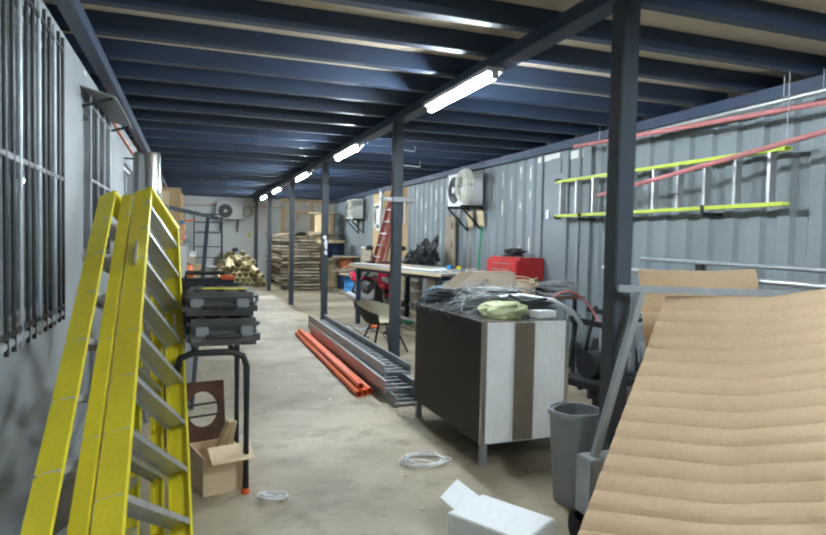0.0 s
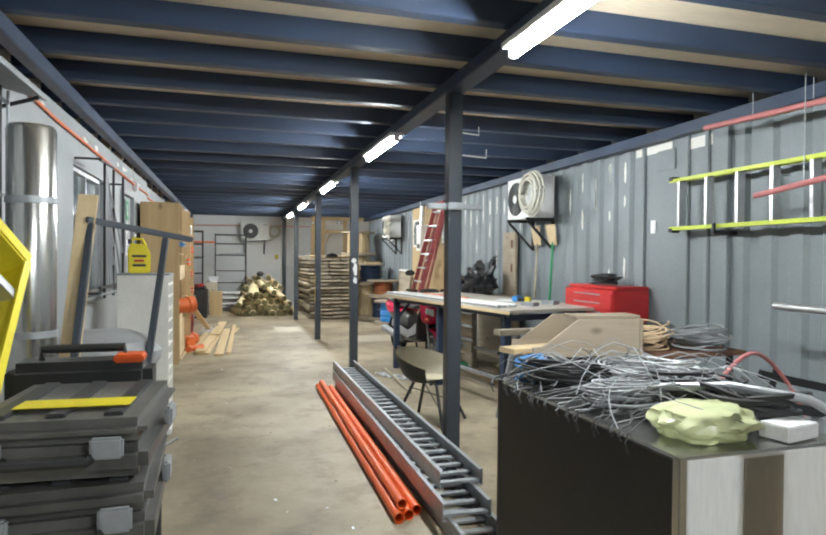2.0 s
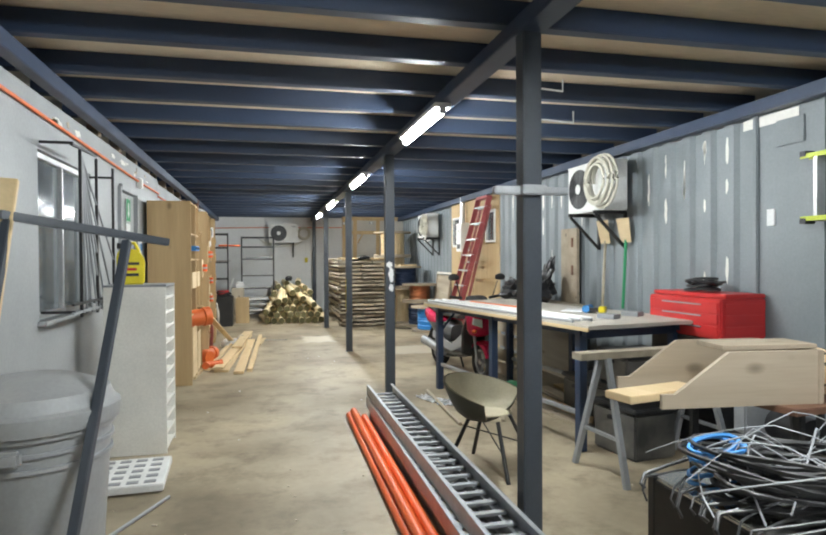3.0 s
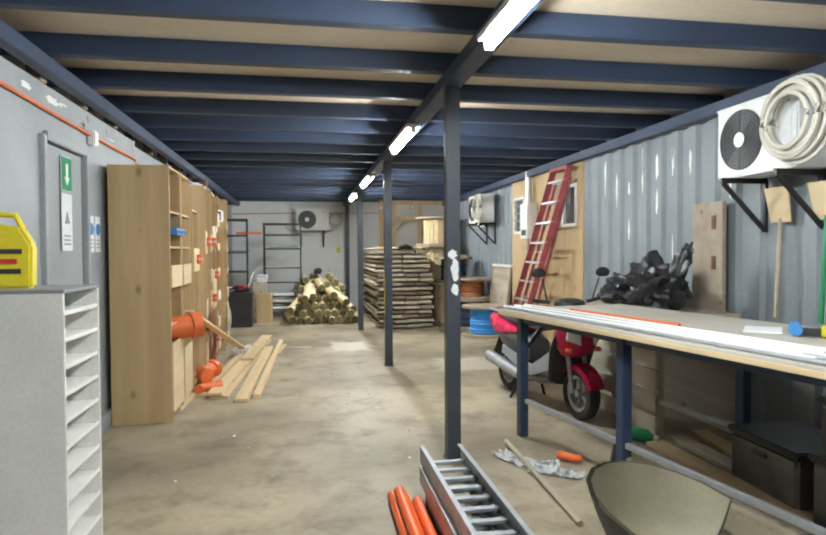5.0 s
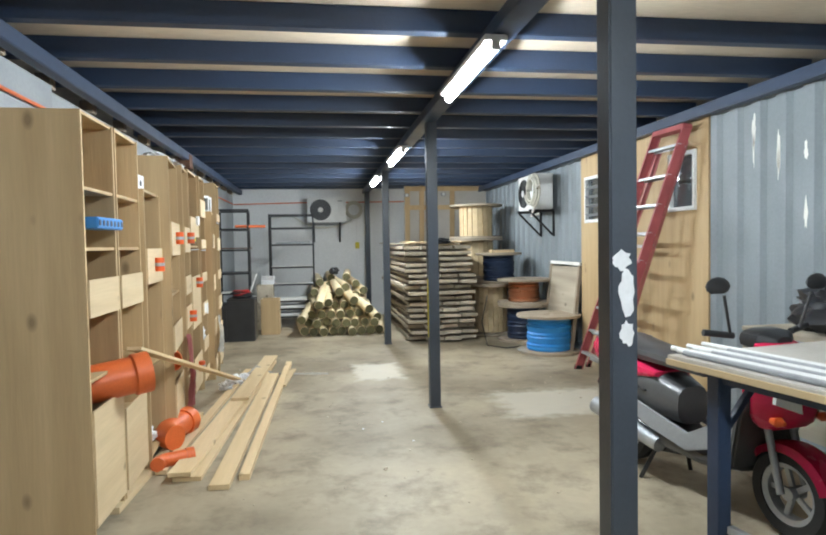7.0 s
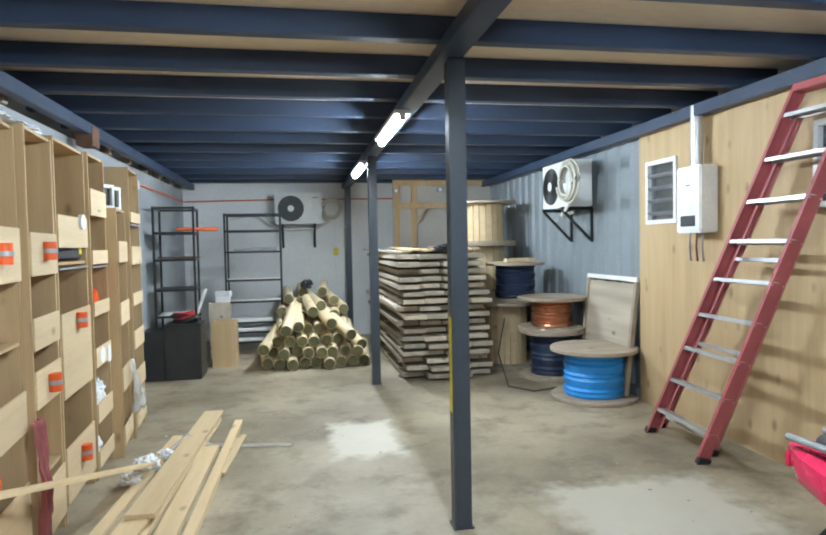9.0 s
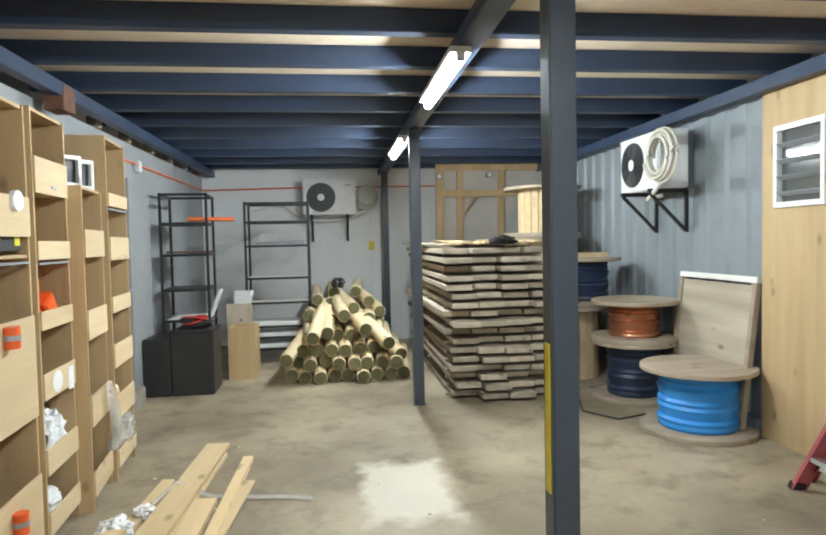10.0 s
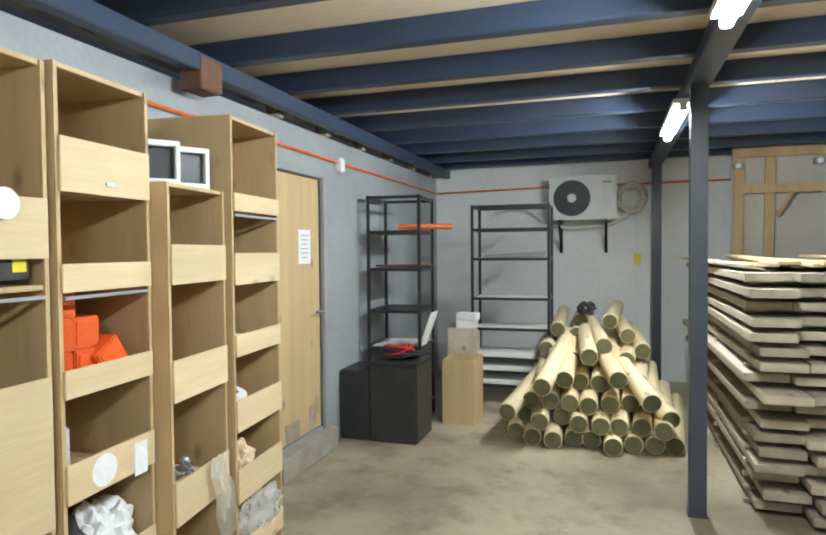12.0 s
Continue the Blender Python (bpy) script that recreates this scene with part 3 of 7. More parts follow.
# shelf board with a round cut-out, and scraps under the stand
bm = bmesh.new()
n = 28
ring = [bm.verts.new((0.1 * math.cos(k * math.tau / n) + 0.1, 0, 0.23 + 0.12 * math.sin(k * math.tau / n))) for k in range(n)]
sq = []
for k in range(n):
    ca, sa = math.cos(k * math.tau / n), math.sin(k * math.tau / n)
    q = 1 / max(abs(ca), abs(sa))
    sq.append(bm.verts.new((max(-0.3, min(0.25, 0.1 + 0.3 * ca * q)), 0, max(0.0, min(0.42, 0.23 + 0.26 * sa * q)))))
for k in range(n):
    j = (k + 1) % n
    bm.faces.new((ring[k], ring[j], sq[j], sq[k]))
bmesh.ops.solidify(bm, geom=bm.faces[:], thickness=0.012)
t = thing("hole_board", pose(0.5, 3.98, 0.035, -14, 0, 8), "brown board with a round hole, leaning under the stand", "board")
part("board", bm, M_RUST, t)
for z in (0.18, 0.26):
    rodpart("rod", (-0.02, 0.0, z), (0.21, 0.0, z + 0.01), 0.008, M_BLACKSTEEL, t)
t = thing("carton", pose(0.66, 3.32, 0, 0, 0, 15), "torn open brown cardboard carton with timber offcuts", "carton")
for x, y, sx, sy in ((-0.12, 0, 0.006, 0.3), (0.12, 0, 0.006, 0.3), (0, -0.15, 0.24, 0.006), (0, 0.15, 0.24, 0.006)):
    boxpart("side", (x, y, 0.11), (sx, sy, 0.22), M_CARD, t, 0.001)
boxpart("flap", (0.02, -0.2, 0.24), (0.24, 0.12, 0.005), M_CARD, t, 0, Euler((0.6, 0, 0)).to_matrix())
barpart("offcut", (-0.02, 0.08, 0.05), (0.05, -0.1, 0.4), 0.05, 0.03, M_PINE, t)
barpart("offcut", (0.07, 0.1, 0.05), (0.1, 0.0, 0.36), 0.04, 0.025, M_PINE, t)
t = thing("carton", pose(0.02, 1.35, 0, 0, 0, 25), "brown cardboard carton beside the ladders", "carton")
for x, y, sx, sy in ((-0.15, 0, 0.006, 0.3), (0.15, 0, 0.006, 0.3), (0, -0.15, 0.3, 0.006), (0, 0.15, 0.3, 0.006)):
    boxpart("side", (x, y, 0.17), (sx, sy, 0.34), M_CARD, t, 0.001)
boxpart("flap", (0.0, -0.2, 0.36), (0.3, 0.14, 0.005), M_CARD, t, 0, Euler((0.5, 0, 0)).to_matrix())

# tall polished cylinder on the wall
t = thing("steel_cylinder", pose(0.185, 4.82, 0.3), "tall polished stainless steel cylinder tank by the wall", "water tank")
bm = bmesh.new()
lathe(bm, [(0, 0), (0.09, 0), (0.1, 0.02), (0.1, 1.78), (0.09, 1.8), (0, 1.8)], 32)
part("shell", bm, M_STAIN, t)
for z in (0.3, 0.85, 1.45):
    bm = bmesh.new()
    lathe(bm, [(0.1, z), (0.106, z), (0.106, z + 0.03), (0.1, z + 0.03)], 32)
    part("hoop", bm, M_GALV, t)
for x, y in ((-0.07, 0.04), (0.07, 0.04), (0, -0.08)):
    rodpart("leg", (x, y, -0.3), (x, y, 0.02), 0.014, M_GALV, t)

# leaning steel trestle frame with a board
t = thing("trestle", pose(0.5, 5.3, 0), "black steel trestle frame leaning by the wall", "frame")
barpart("top_bar", (-0.22, 0.15, 1.72), (0.3, 0.63, 1.63), 0.034, 0.034, M_POST, t)
barpart("leg", (-0.2, 0.17, 1.7), (-0.28, -0.38, 0.0), 0.034, 0.034, M_POST, t)
barpart("leg", (0.16, 0.45, 1.63), (0.02, -0.28, 0.0), 0.034, 0.034, M_POST, t)
barpart("board", (-0.22, 0.2, 1.86), (-0.33, -0.2, 0.0), 0.1, 0.025, M_PINE, t, (0, 1, 0.3))

# grey bin
t = thing("waste_bin", pose(0.33, 5.62, 0) @ Matrix.Diagonal((1, 1, 1.16, 1)), "large grey plastic waste bin with a domed lid", "waste bin")
bm = bmesh.new()
lathe(bm, [(0, 0), (0.22, 0), (0.23, 0.02), (0.285, 0.76), (0.3, 0.76), (0.3, 0.8), (0.285, 0.8)], 32)
part("tub", bm, M_BIN, t)
for z, r in ((0.66, 0.283), (0.71, 0.287)):
    bm = bmesh.new()
    lathe(bm, [(r - 0.01, z), (r + 0.006, z), (r + 0.006, z + 0.014), (r - 0.01, z + 0.014)], 32)
    part("rim_rib", bm, M_GREYP, t)
bm = bmesh.new()
lathe(bm, [(0.315, 0.78), (0.32, 0.8), (0.32, 0.835), (0.3, 0.845), (0.28, 0.89), (0.16, 0.93), (0, 0.94)], 32)
part("lid", bm, M_BIN, t)
for s in (-1, 1):
    boxpart("handle", (0, s * 0.31, 0.72), (0.12, 0.04, 0.05), M_BIN, t, 0.01)

# white pigeonhole unit, canister and tray
t = thing("pigeonhole_unit", pose(0.23, 8.34, 0), "tall cream metal pigeonhole unit with open slots", "shelf unit")
boxpart("side_panel", (0, -0.23, 0.67), (0.46, 0.016, 1.34), M_CREAM, t, 0.003)
boxpart("side_panel", (0, 0.23, 0.67), (0.46, 0.016, 1.34), M_CREAM, t, 0.003)
boxpart("back_panel", (-0.22, 0, 0.67), (0.014, 0.44, 1.34), M_CREAM, t, 0.002)
boxpart("top", (0, 0, 1.345), (0.47, 0.48, 0.016), M_GREYP, t, 0.003)
for k in range(11):
    bm = bmesh.new()
    box(bm, (0.005, 0, 0.03 + k * 0.121), (0.43, 0.44, 0.01), None, 0.002)
    box(bm, (0.222, 0, 0.036 + k * 0.121), (0.008, 0.44, 0.02), None, 0.002)
    part("shelf", bm, M_CREAM, t)
t = thing("canister", pose(0.17, 8.28, 1.353, 0, 0, 8), "yellow plastic oil canister on the shelf unit", "canister")
bm = bmesh.new()
plate(bm, [(-0.1, -0.05, 0), (0.1, -0.05, 0), (0.105, -0.05, 0.2), (0.06, -0.05, 0.28), (-0.07, -0.05, 0.3), (-0.105, -0.05, 0.24)], 0.1, (0, 1, 0))
bmesh.ops.bevel(bm, geom=bm.edges[:], offset=0.012, segments=2, affect="EDGES")
part("body", bm, M_YELLOW, t)
bm = bmesh.new()
sweep(bm, [(-0.07, 0, 0.28), (-0.06, 0, 0.34), (0.03, 0, 0.335), (0.06, 0, 0.27)], 0.014, 8)
part("handle", bm, M_YELLOW, t)
rodpart("cap", (-0.08, 0, 0.29), (-0.08, 0, 0.335), 0.022, M_BLACK, t)
for k, w in enumerate((0.13, 0.09, 0.12)):
    boxpart("label_bar", (0, -0.0525, 0.17 - k * 0.045), (w, 0.002, 0.022), M_BLACK if k != 1 else M_RED, t, 0)
t = thing("perforated_tray", pose(0.3, 7.52, 0, 0, 0, 3), "white perforated plastic tray lying on the floor", "tray")
boxpart("sheet", (0, 0, 0.035), (0.5, 0.62, 0.05), M_WHITE, t, 0.006)
for i in range(4):
    for j in range(5):
        boxpart("slot", (-0.17 + i * 0.11, -0.24 + j * 0.12, 0.062), (0.075, 0.05, 0.006), M_GREYP, t, 0.002)
bm = bmesh.new()
rod(bm, (0.38, 6.55, 0.012), (0.62, 7.1, 0.012), 0.011, 8)
solid("steel_rod", bm, M_GALV, "thin grey conduit offcut on the floor", "rod")

# ---- shelving along the left wall ----
def shelf_unit(y0, y1, xf, ztop, levels, lips, turn=0.0, group="plywood shelf units"):
    """A plywood shelf unit, open to the room; lips: heights of the boards that close the bottom of each bay."""
    w, dpt = y1 - y0, 0.5
    t = thing("shelf_unit", pose(xf, (y0 + y1) / 2, 0, 0, 0, turn), "tall plywood shelf unit with lipped open bays", "shelf unit", group)
    for s in (-1, 1):
        boxpart("side_panel", (-dpt / 2, s * (w / 2 - 0.01), ztop / 2), (dpt, 0.018, ztop), M_PLYX, t, 0.002)
        boxpart("front_edge", (0.003, s * (w / 2 - 0.01), ztop / 2), (0.006, 0.019, ztop), M_PLY, t, 0.001)
    boxpart("back_panel", (-dpt + 0.008, 0, ztop / 2), (0.012, w - 0.04, ztop), M_PLYX, t, 0)
    boxpart("top_panel", (-dpt / 2, 0, ztop - 0.009), (dpt - 0.002, w - 0.04, 0.018), M_PLY, t, 0.002)
    for z, h in zip(levels, lips):
        boxpart("shelf", (-dpt / 2, 0, z), (dpt - 0.004, w - 0.04, 0.018), M_PLYX, t, 0.002)
        if h:
            boxpart("lip", (0.012, 0, z + h / 2 - 0.012), (0.012, w - 0.022, h), M_LIP, t, 0.002)
    return t


rnd = random.Random(7)
EDGE = [10.9, 11.42, 11.97, 12.58, 13.28, 13.8, 14.5, 15.0, 15.5, 16.04]
LV = [0.1, 0.5, 0.86, 1.21, 1.56, 1.88]
LEVELS = [LV, LV, [0.1, 0.72, 1.32], [0.1, 0.74, 1.18, 1.51], [0.1, 0.43, 0.83, 1.14, 1.53], [0.12, 0.76, 1.57, 1.68],
          [0.1, 0.42, 0.82, 1.19, 1.56, 1.91], [0.1, 0.53, 1.06, 1.56], [0.1, 0.43, 0.79, 1.17, 1.53, 1.9]]
LIPS = [[0.62, 0, 0, 0.2, 0, 0], [0.5, 0, 0, 0.2, 0, 0], [0.0, 0.0, 0.25], [0.38, 0.21, 0.0, 0.27], [0.3, 0.0, 0.2, 0.17, 0.23], [0.34, 0.52, 0.0, 0.2],
        [0.12, 0.14, 0.14, 0.1, 0.1, 0.19], [0.15, 0.19, 0.18, 0.17], [0.12, 0.17, 0.16, 0.11, 0.16, 0.09]]
TOPS = [2.28, 2.28, 1.97, 2.28, 2.3, 2.33, 2.34, 1.98, 2.36]
TURN = [0, 2, 4, 7, 6, 4, 4, 7, 5]
FRONT = [0.33 - 0.015 * k - (0.03 if k in (5, 6) else 0) + (EDGE[k + 1] - EDGE[k]) / 2 * math.sin(radians(TURN[k])) for k in range(9)]
for k in range(9):
    shelf_unit(EDGE[k] + 0.006, EDGE[k + 1] - 0.006, FRONT[k], TOPS[k], LEVELS[k], LIPS[k], TURN[k])


def bay(k, level, inset=0.15):
    """A place on a shelf of unit k."""
    return FRONT[k] - inset, (EDGE[k] + EDGE[k + 1]) / 2, LEVELS[k][level] + 0.01


def fitting(x, y, z, m, s=1.0, label="orange plastic pipe fitting on a shelf"):
    """A short socketed bend."""
    t = thing("pipe_fitting", pose(x, y, z) @ m, label, "pipe fitting", "orange pipe fittings")
    bm = bmesh.new()
    pts = [(0, 0, 0.06 * s)] + [(0.11 * s * (1 - math.cos(a)) + 0.0, 0.11 * s * math.sin(a), 0.06 * s) for a in (0.3, 0.6, 0.9, 1.2)] + [(0.2 * s, 0.14 * s, 0.06 * s)]
    sweep(bm, pts, 0.055 * s, 14)
    part("bend", bm, M_ORANGE, t)
    bm = bmesh.new()
    rod(bm, (0.2 * s, 0.14 * s, 0.06 * s), (0.26 * s, 0.155 * s, 0.06 * s), 0.064 * s, 16)
    part("socket", bm, M_ORANGE, t)
    return t


def open_pipe(a, b, r, label):
    """A hollow pipe from a to b."""
    a, b = Vector(a), Vector(b)
    t = thing("pipe", Matrix.Translation(a), label, "pipe", "orange pipes on the shelves")
    bm = bmesh.new()
    L = (b - a).length
    q = (b - a).to_track_quat("Z", "Y").to_matrix()
    lathe(bm, [(r * 0.9, 0.004), (r, 0), (r, L - 0.1), (r * 1.12, L - 0.09), (r * 1.12, L), (r * 0.98, L), (r * 0.94, L - 0.12), (r * 0.9, 0.004)], 20, (0, 0, 0), q)
    part("wall", bm, M_ORANGE, t)


open_pipe((0.0, 11.12, 0.76), (0.5, 11.4, 0.82), 0.11, "wide orange drain pipe sticking out of a bay")
open_pipe((-0.05, 12.95, 0.55), (0.36, 12.66, 0.66), 0.075, "wide orange drain pipe sticking out of a bay")
fitting(0.42, 12.35, 0.0, pose(0, 0, 0.02, 0, 0, 60), 1.7, "orange drain pipe bend on the floor")
fitting(0.4, 11.9, 0.0, pose(0, 0, 0.02, 0, 0, 10), 0.9, "orange drain pipe bend on the floor")
for k, lv, sc in ((1, 3, 1.0), (3, 1, 0.9), (5, 1, 0.8), (6, 3, 0.7), (7, 2, 0.8), (4, 2, 0.7)):
    x, y, z = bay(k, lv, 0.22)
    fitting(x, y - 0.08, z, pose(0, 0, 0, 0, 0, 20 * k), sc)
for k, z in ((3, 1.64), (4, 1.65), (2, 1.44), (4, 0.92), (5, 1.2), (5, 0.33)):
    t = thing("sample_fitting", pose(FRONT[k] + 0.02, (EDGE[k] + EDGE[k + 1]) / 2, z), "orange fitting fixed to a shelf lip as a sample", "pipe fitting", "sample fittings")
    rodpart("body", (0.025, 0, -0.05), (0.025, 0, 0.05), 0.035, M_ORANGE2, t, 16)
    rodpart("clamp", (0.025, 0, -0.012), (0.025, 0, 0.012), 0.038, M_GALV, t, 16)
# blue box, orange boxes, white cartons, bags
x, y, z = bay(0, 4, 0.1)
t = thing("small_box", pose(x + 0.08, y, z + 0.1), "blue plastic tray in a shelf bay", "tray")
boxpart("tray", (0, 0, 0.03), (0.16, 0.42, 0.06), M_BLUES, t, 0.006)
for j in range(7):
    boxpart("slot", (0.081, -0.18 + j * 0.06, 0.03), (0.004, 0.03, 0.03), M_NAVYCABLE, t, 0.001)
x, y, z = bay(6, 3, 0.16)
for dx, dy, dz, a in ((0, -0.155, 0, 0), (0, -0.02, 0, 0), (0, -0.15, 0.122, 0), (-0.02, -0.012, 0.122, 0), (0.0, -0.14, 0.244, 0), (0.03, 0.1, 0.03, 34)):
    t = thing("junction_box", pose(x + dx, y + dy, z + dz, a, 0, 0), "orange plastic junction box on a shelf", "junction box", "orange junction boxes")
    boxpart("body", (0, 0, 0.06), (0.17, 0.13, 0.12), M_ORANGE2, t, 0.006)
    boxpart("lid_edge", (0.087, 0, 0.06), (0.006, 0.1, 0.09), M_ORANGE2, t, 0.002)
for k, lv, off, s in ((6, 2, -0.17, (0.14, 0.12, 0.22)), (8, 3, 0.0, (0.14, 0.2, 0.05)), (2, 2, 0.0, (0.1, 0.16, 0.09)), (7, 1, -0.1, (0.1, 0.16, 0.08))):
    x, y, z = bay(k, lv, 0.14)
    t = thing("small_carton", pose(x, y + off, z, 0, 0, 10 * k), "small white cardboard carton on a shelf", "carton", "small white cartons")
    boxpart("body", (0, 0, s[2] / 2), s, M_PAPER, t, 0.003)
    boxpart("label_bar", (s[0] / 2 + 0.001, 0, s[2] * 0.6), (0.002, s[1] * 0.5, s[2] * 0.2), M_GREYP, t, 0)


def crumple(bm, c, s, seed, rough=0.35, sub=4):
    """A crumpled lump, such as a film bag."""
    vs = bmesh.ops.create_icosphere(bm, subdivisions=sub, radius=1.0)["verts"]
    for v in vs:
        k = 1 + rough * noise.noise(v.co * 2.3 + Vector((seed, 0, 0))) + rough * 0.45 * noise.noise(v.co * 5 + Vector((0, seed, 0))) - rough * 0.12 * abs(noise.noise(v.co * 14 + Vector((0, 0, seed))))
        v.co = Vector((c[0] + v.co.x * s[0] * k, c[1] + v.co.y * s[1] * k, c[2] + max(v.co.z * s[2] * k, -s[2] * 0.75)))


def bag(name, c, s, mat, label, seed, category="plastic bag"):
    bm = bmesh.new()
    crumple(bm, (0, 0, s[2] * 0.75), s, seed, 0.4)
    return solid(name, bm, mat, label, category, "", pose(*c))


for k, lv, sd in ((3, 2, 1), (2, 2, 2), (6, 0, 3), (5, 0, 6), (2, 0, 9)):
    x, y, z = bay(k, lv, 0.13)
    bag("plastic_bag", (x, y, z), (0.09, 0.14, 0.09), M_CLEARBAG if sd % 3 else M_PAPER, "crumpled pale plastic bag in a shelf bay", sd)
def drape(c, w, h, mat, label, seed):
    """A strip of film hanging down from a shelf lip, folded and torn."""
    bm = bmesh.new()
    n, m = 18, 9
    grid = []
    for i in range(n + 1):
        f = i / n
        row = []
        for j in range(m + 1):
            u = j / m - 0.5
            fold = 0.022 * math.sin(u * 15 + f * 3 + seed) * (0.4 + f) + 0.018 * noise.noise(Vector((u * 6, f * 7, seed)))
            side = 0.25 * w * noise.noise(Vector((f * 3, seed, 1)))
            row.append(bm.verts.new((fold + 0.03 * math.sin(f * 3), u * w * (1 - 0.45 * f) + side, -h * f * (1 - 0.1 * abs(u)))))
        grid.append(row)
    for i in range(n):
        for j in range(m):
            bm.faces.new((grid[i][j], grid[i + 1][j], grid[i + 1][j + 1], grid[i][j + 1]))
    bmesh.ops.solidify(bm, geom=bm.faces[:], thickness=0.001)
    solid("plastic_sheet", bm, mat, label, "plastic film", "", pose(*c), "hanging films")


drape((FRONT[7] + 0.035, 15.34, 0.73), 0.13, 0.46, M_CLEARBAG, "clear plastic film hanging over shelf lips", 11)
drape((0.345, 13.27, 0.78), 0.12, 0.66, M_PINKLAD, "reddish plastic film hanging from a shelf", 13)
bag("plastic_bag", (0.2, 15.82, 0.17), (0.06, 0.18, 0.12), M_CLEARBAG, "clear plastic film in a bottom bay", 12)
# grey angle strips under two shelf edges, and odds in the bays
for k, lv in ((6, 4), (8, 5), (5, 2)):
    t = thing("edge_strip", pose(FRONT[k] + 0.004, (EDGE[k] + EDGE[k + 1]) / 2, LEVELS[k][lv] - 0.032, 0, 0, TURN[k]), "thin grey steel angle under a shelf edge", "trim strip", "shelf edge strips")
    boxpart("angle", (0, 0, 0), (0.022, EDGE[k + 1] - EDGE[k] - 0.06, 0.012), M_GALV, t, 0.002)
x, y, z = bay(6, 1, 0.16)
for sd, (dy, mt) in enumerate(((-0.14, M_BLACK), (-0.02, M_PAPER), (0.1, M_PAPER))):
    bag("plastic_bag", (x + 0.04, y + dy, z), (0.1, 0.1, 0.15), mt, "crumpled packaging stuffed in a shelf bay", 140 + sd)
x, y, z = bay(8, 2, 0.12)
t = thing("tape_roll", pose(x, y - 0.08, z), "white tape roll with a dark core on a shelf", "tape roll")
bm = bmesh.new()
lathe(bm, [(0.03, 0.0), (0.075, 0.0), (0.078, 0.004), (0.078, 0.046), (0.075, 0.05), (0.03, 0.05), (0.03, 0.0)], 28, (0, 0, 0.1), Euler((0, 0.35, 0)).to_matrix())
part("tape", bm, M_PAPER, t)
rodpart("core", (0, 0, 0.1), (0.015, 0, 0.15), 0.028, M_BLACK, t, 16, "dark cardboard core")
x, y, z = bay(8, 1, 0.12)
bag("paper_wad", (x, y - 0.06, z + 0.03), (0.1, 0.12, 0.12), M_CARD, "crumpled brown wrapping paper in a bay", 150, "paper")
x, y, z = bay(7, 1, 0.1)
rnd = random.Random(61)
for k in range(7):
    t = thing("pipe_clip", pose(x + rnd.uniform(-0.1, 0.05), y + rnd.uniform(-0.16, 0.08), z + 0.13 + 0.012 * (k % 3), rnd.uniform(0, 90), rnd.uniform(0, 60), rnd.uniform(0, 180)), "small galvanised pipe clip in a heap", "pipe clip", "heap of pipe clips")
    bm = bmesh.new()
    lathe(bm, [(0.024, 0.0), (0.029, 0.0), (0.029, 0.018), (0.024, 0.018), (0.024, 0.0)], 18)
    box(bm, (0.042, 0, 0.009), (0.03, 0.014, 0.016), None, 0.002)
    part("band", bm, M_GALV, t)
t = thing("clip_tray", pose(x - 0.03, y - 0.03, z), "shallow cardboard tray under pipe clips", "tray")
boxpart("base", (0, 0, 0.05), (0.26, 0.36, 0.1), M_CARD, t, 0.003)
x, y, z = bay(7, 3, 0.2)
bm = bmesh.new()
crumple(bm, (0, 0, 0.17), (0.1, 0.015, 0.2), 155, 0.35)
solid("plastic_sheet", bm, M_CLEARBAG, "white film draped at the side of a bay", "plastic film", "", pose(x + 0.1, EDGE[7] + 0.06, z))
for sd, (k, dy, l) in enumerate(((3, -0.1, 0.2), (3, 0.2, 0.12), (4, 0.0, 0.16))):
    bm = bmesh.new()
    crumple(bm, (0, 0, 0.02), (0.09, l, 0.03), 160 + sd, 0.5)
    solid("plastic_sheet", bm, M_PAPER, "pale wrapping film lying on top of a shelf unit", "plastic film", "", pose(FRONT[k] - 0.1, (EDGE[k] + EDGE[k + 1]) / 2 + dy, TOPS[k] + 0.004))
# two framed sockets on the low unit
for j, y in enumerate((15.1, 15.31)):
    t = thing("socket_frame", pose(0.18, y, 1.98, 0, 0, -38 + 8 * j), "white square wiring frame standing on a shelf unit", "wiring frame", "wiring frames")
    for dy, dz, sy, sz in ((0, 0.012, 0.17, 0.024), (0, 0.178, 0.17, 0.024), (-0.075, 0.095, 0.02, 0.144), (0.075, 0.095, 0.02, 0.144)):
        boxpart("frame_bar", (0, dy, dz), (0.035, sy, sz), M_WHITE, t, 0.003)
    boxpart("back", (-0.02, 0, 0.095), (0.006, 0.15, 0.16), M_BLACK, t, 0.001)
t = thing("small_carton", pose(0.2, 12.28, 1.975), "white box with a black dot on a shelf unit", "carton")
boxpart("body", (0, 0, 0.06), (0.1, 0.18, 0.12), M_PAPER, t, 0.003)
rodpart("dot", (0.05, 0, 0.06), (0.053, 0, 0.06), 0.022, M_BLACK, t, 16)
t = thing("price_tag", pose(FRONT[6] + 0.012, 14.89, 0.86), "white card tag on a shelf lip", "tag")
boxpart("card", (0, 0, 0), (0.004, 0.07, 0.13), M_PAPER, t, 0)
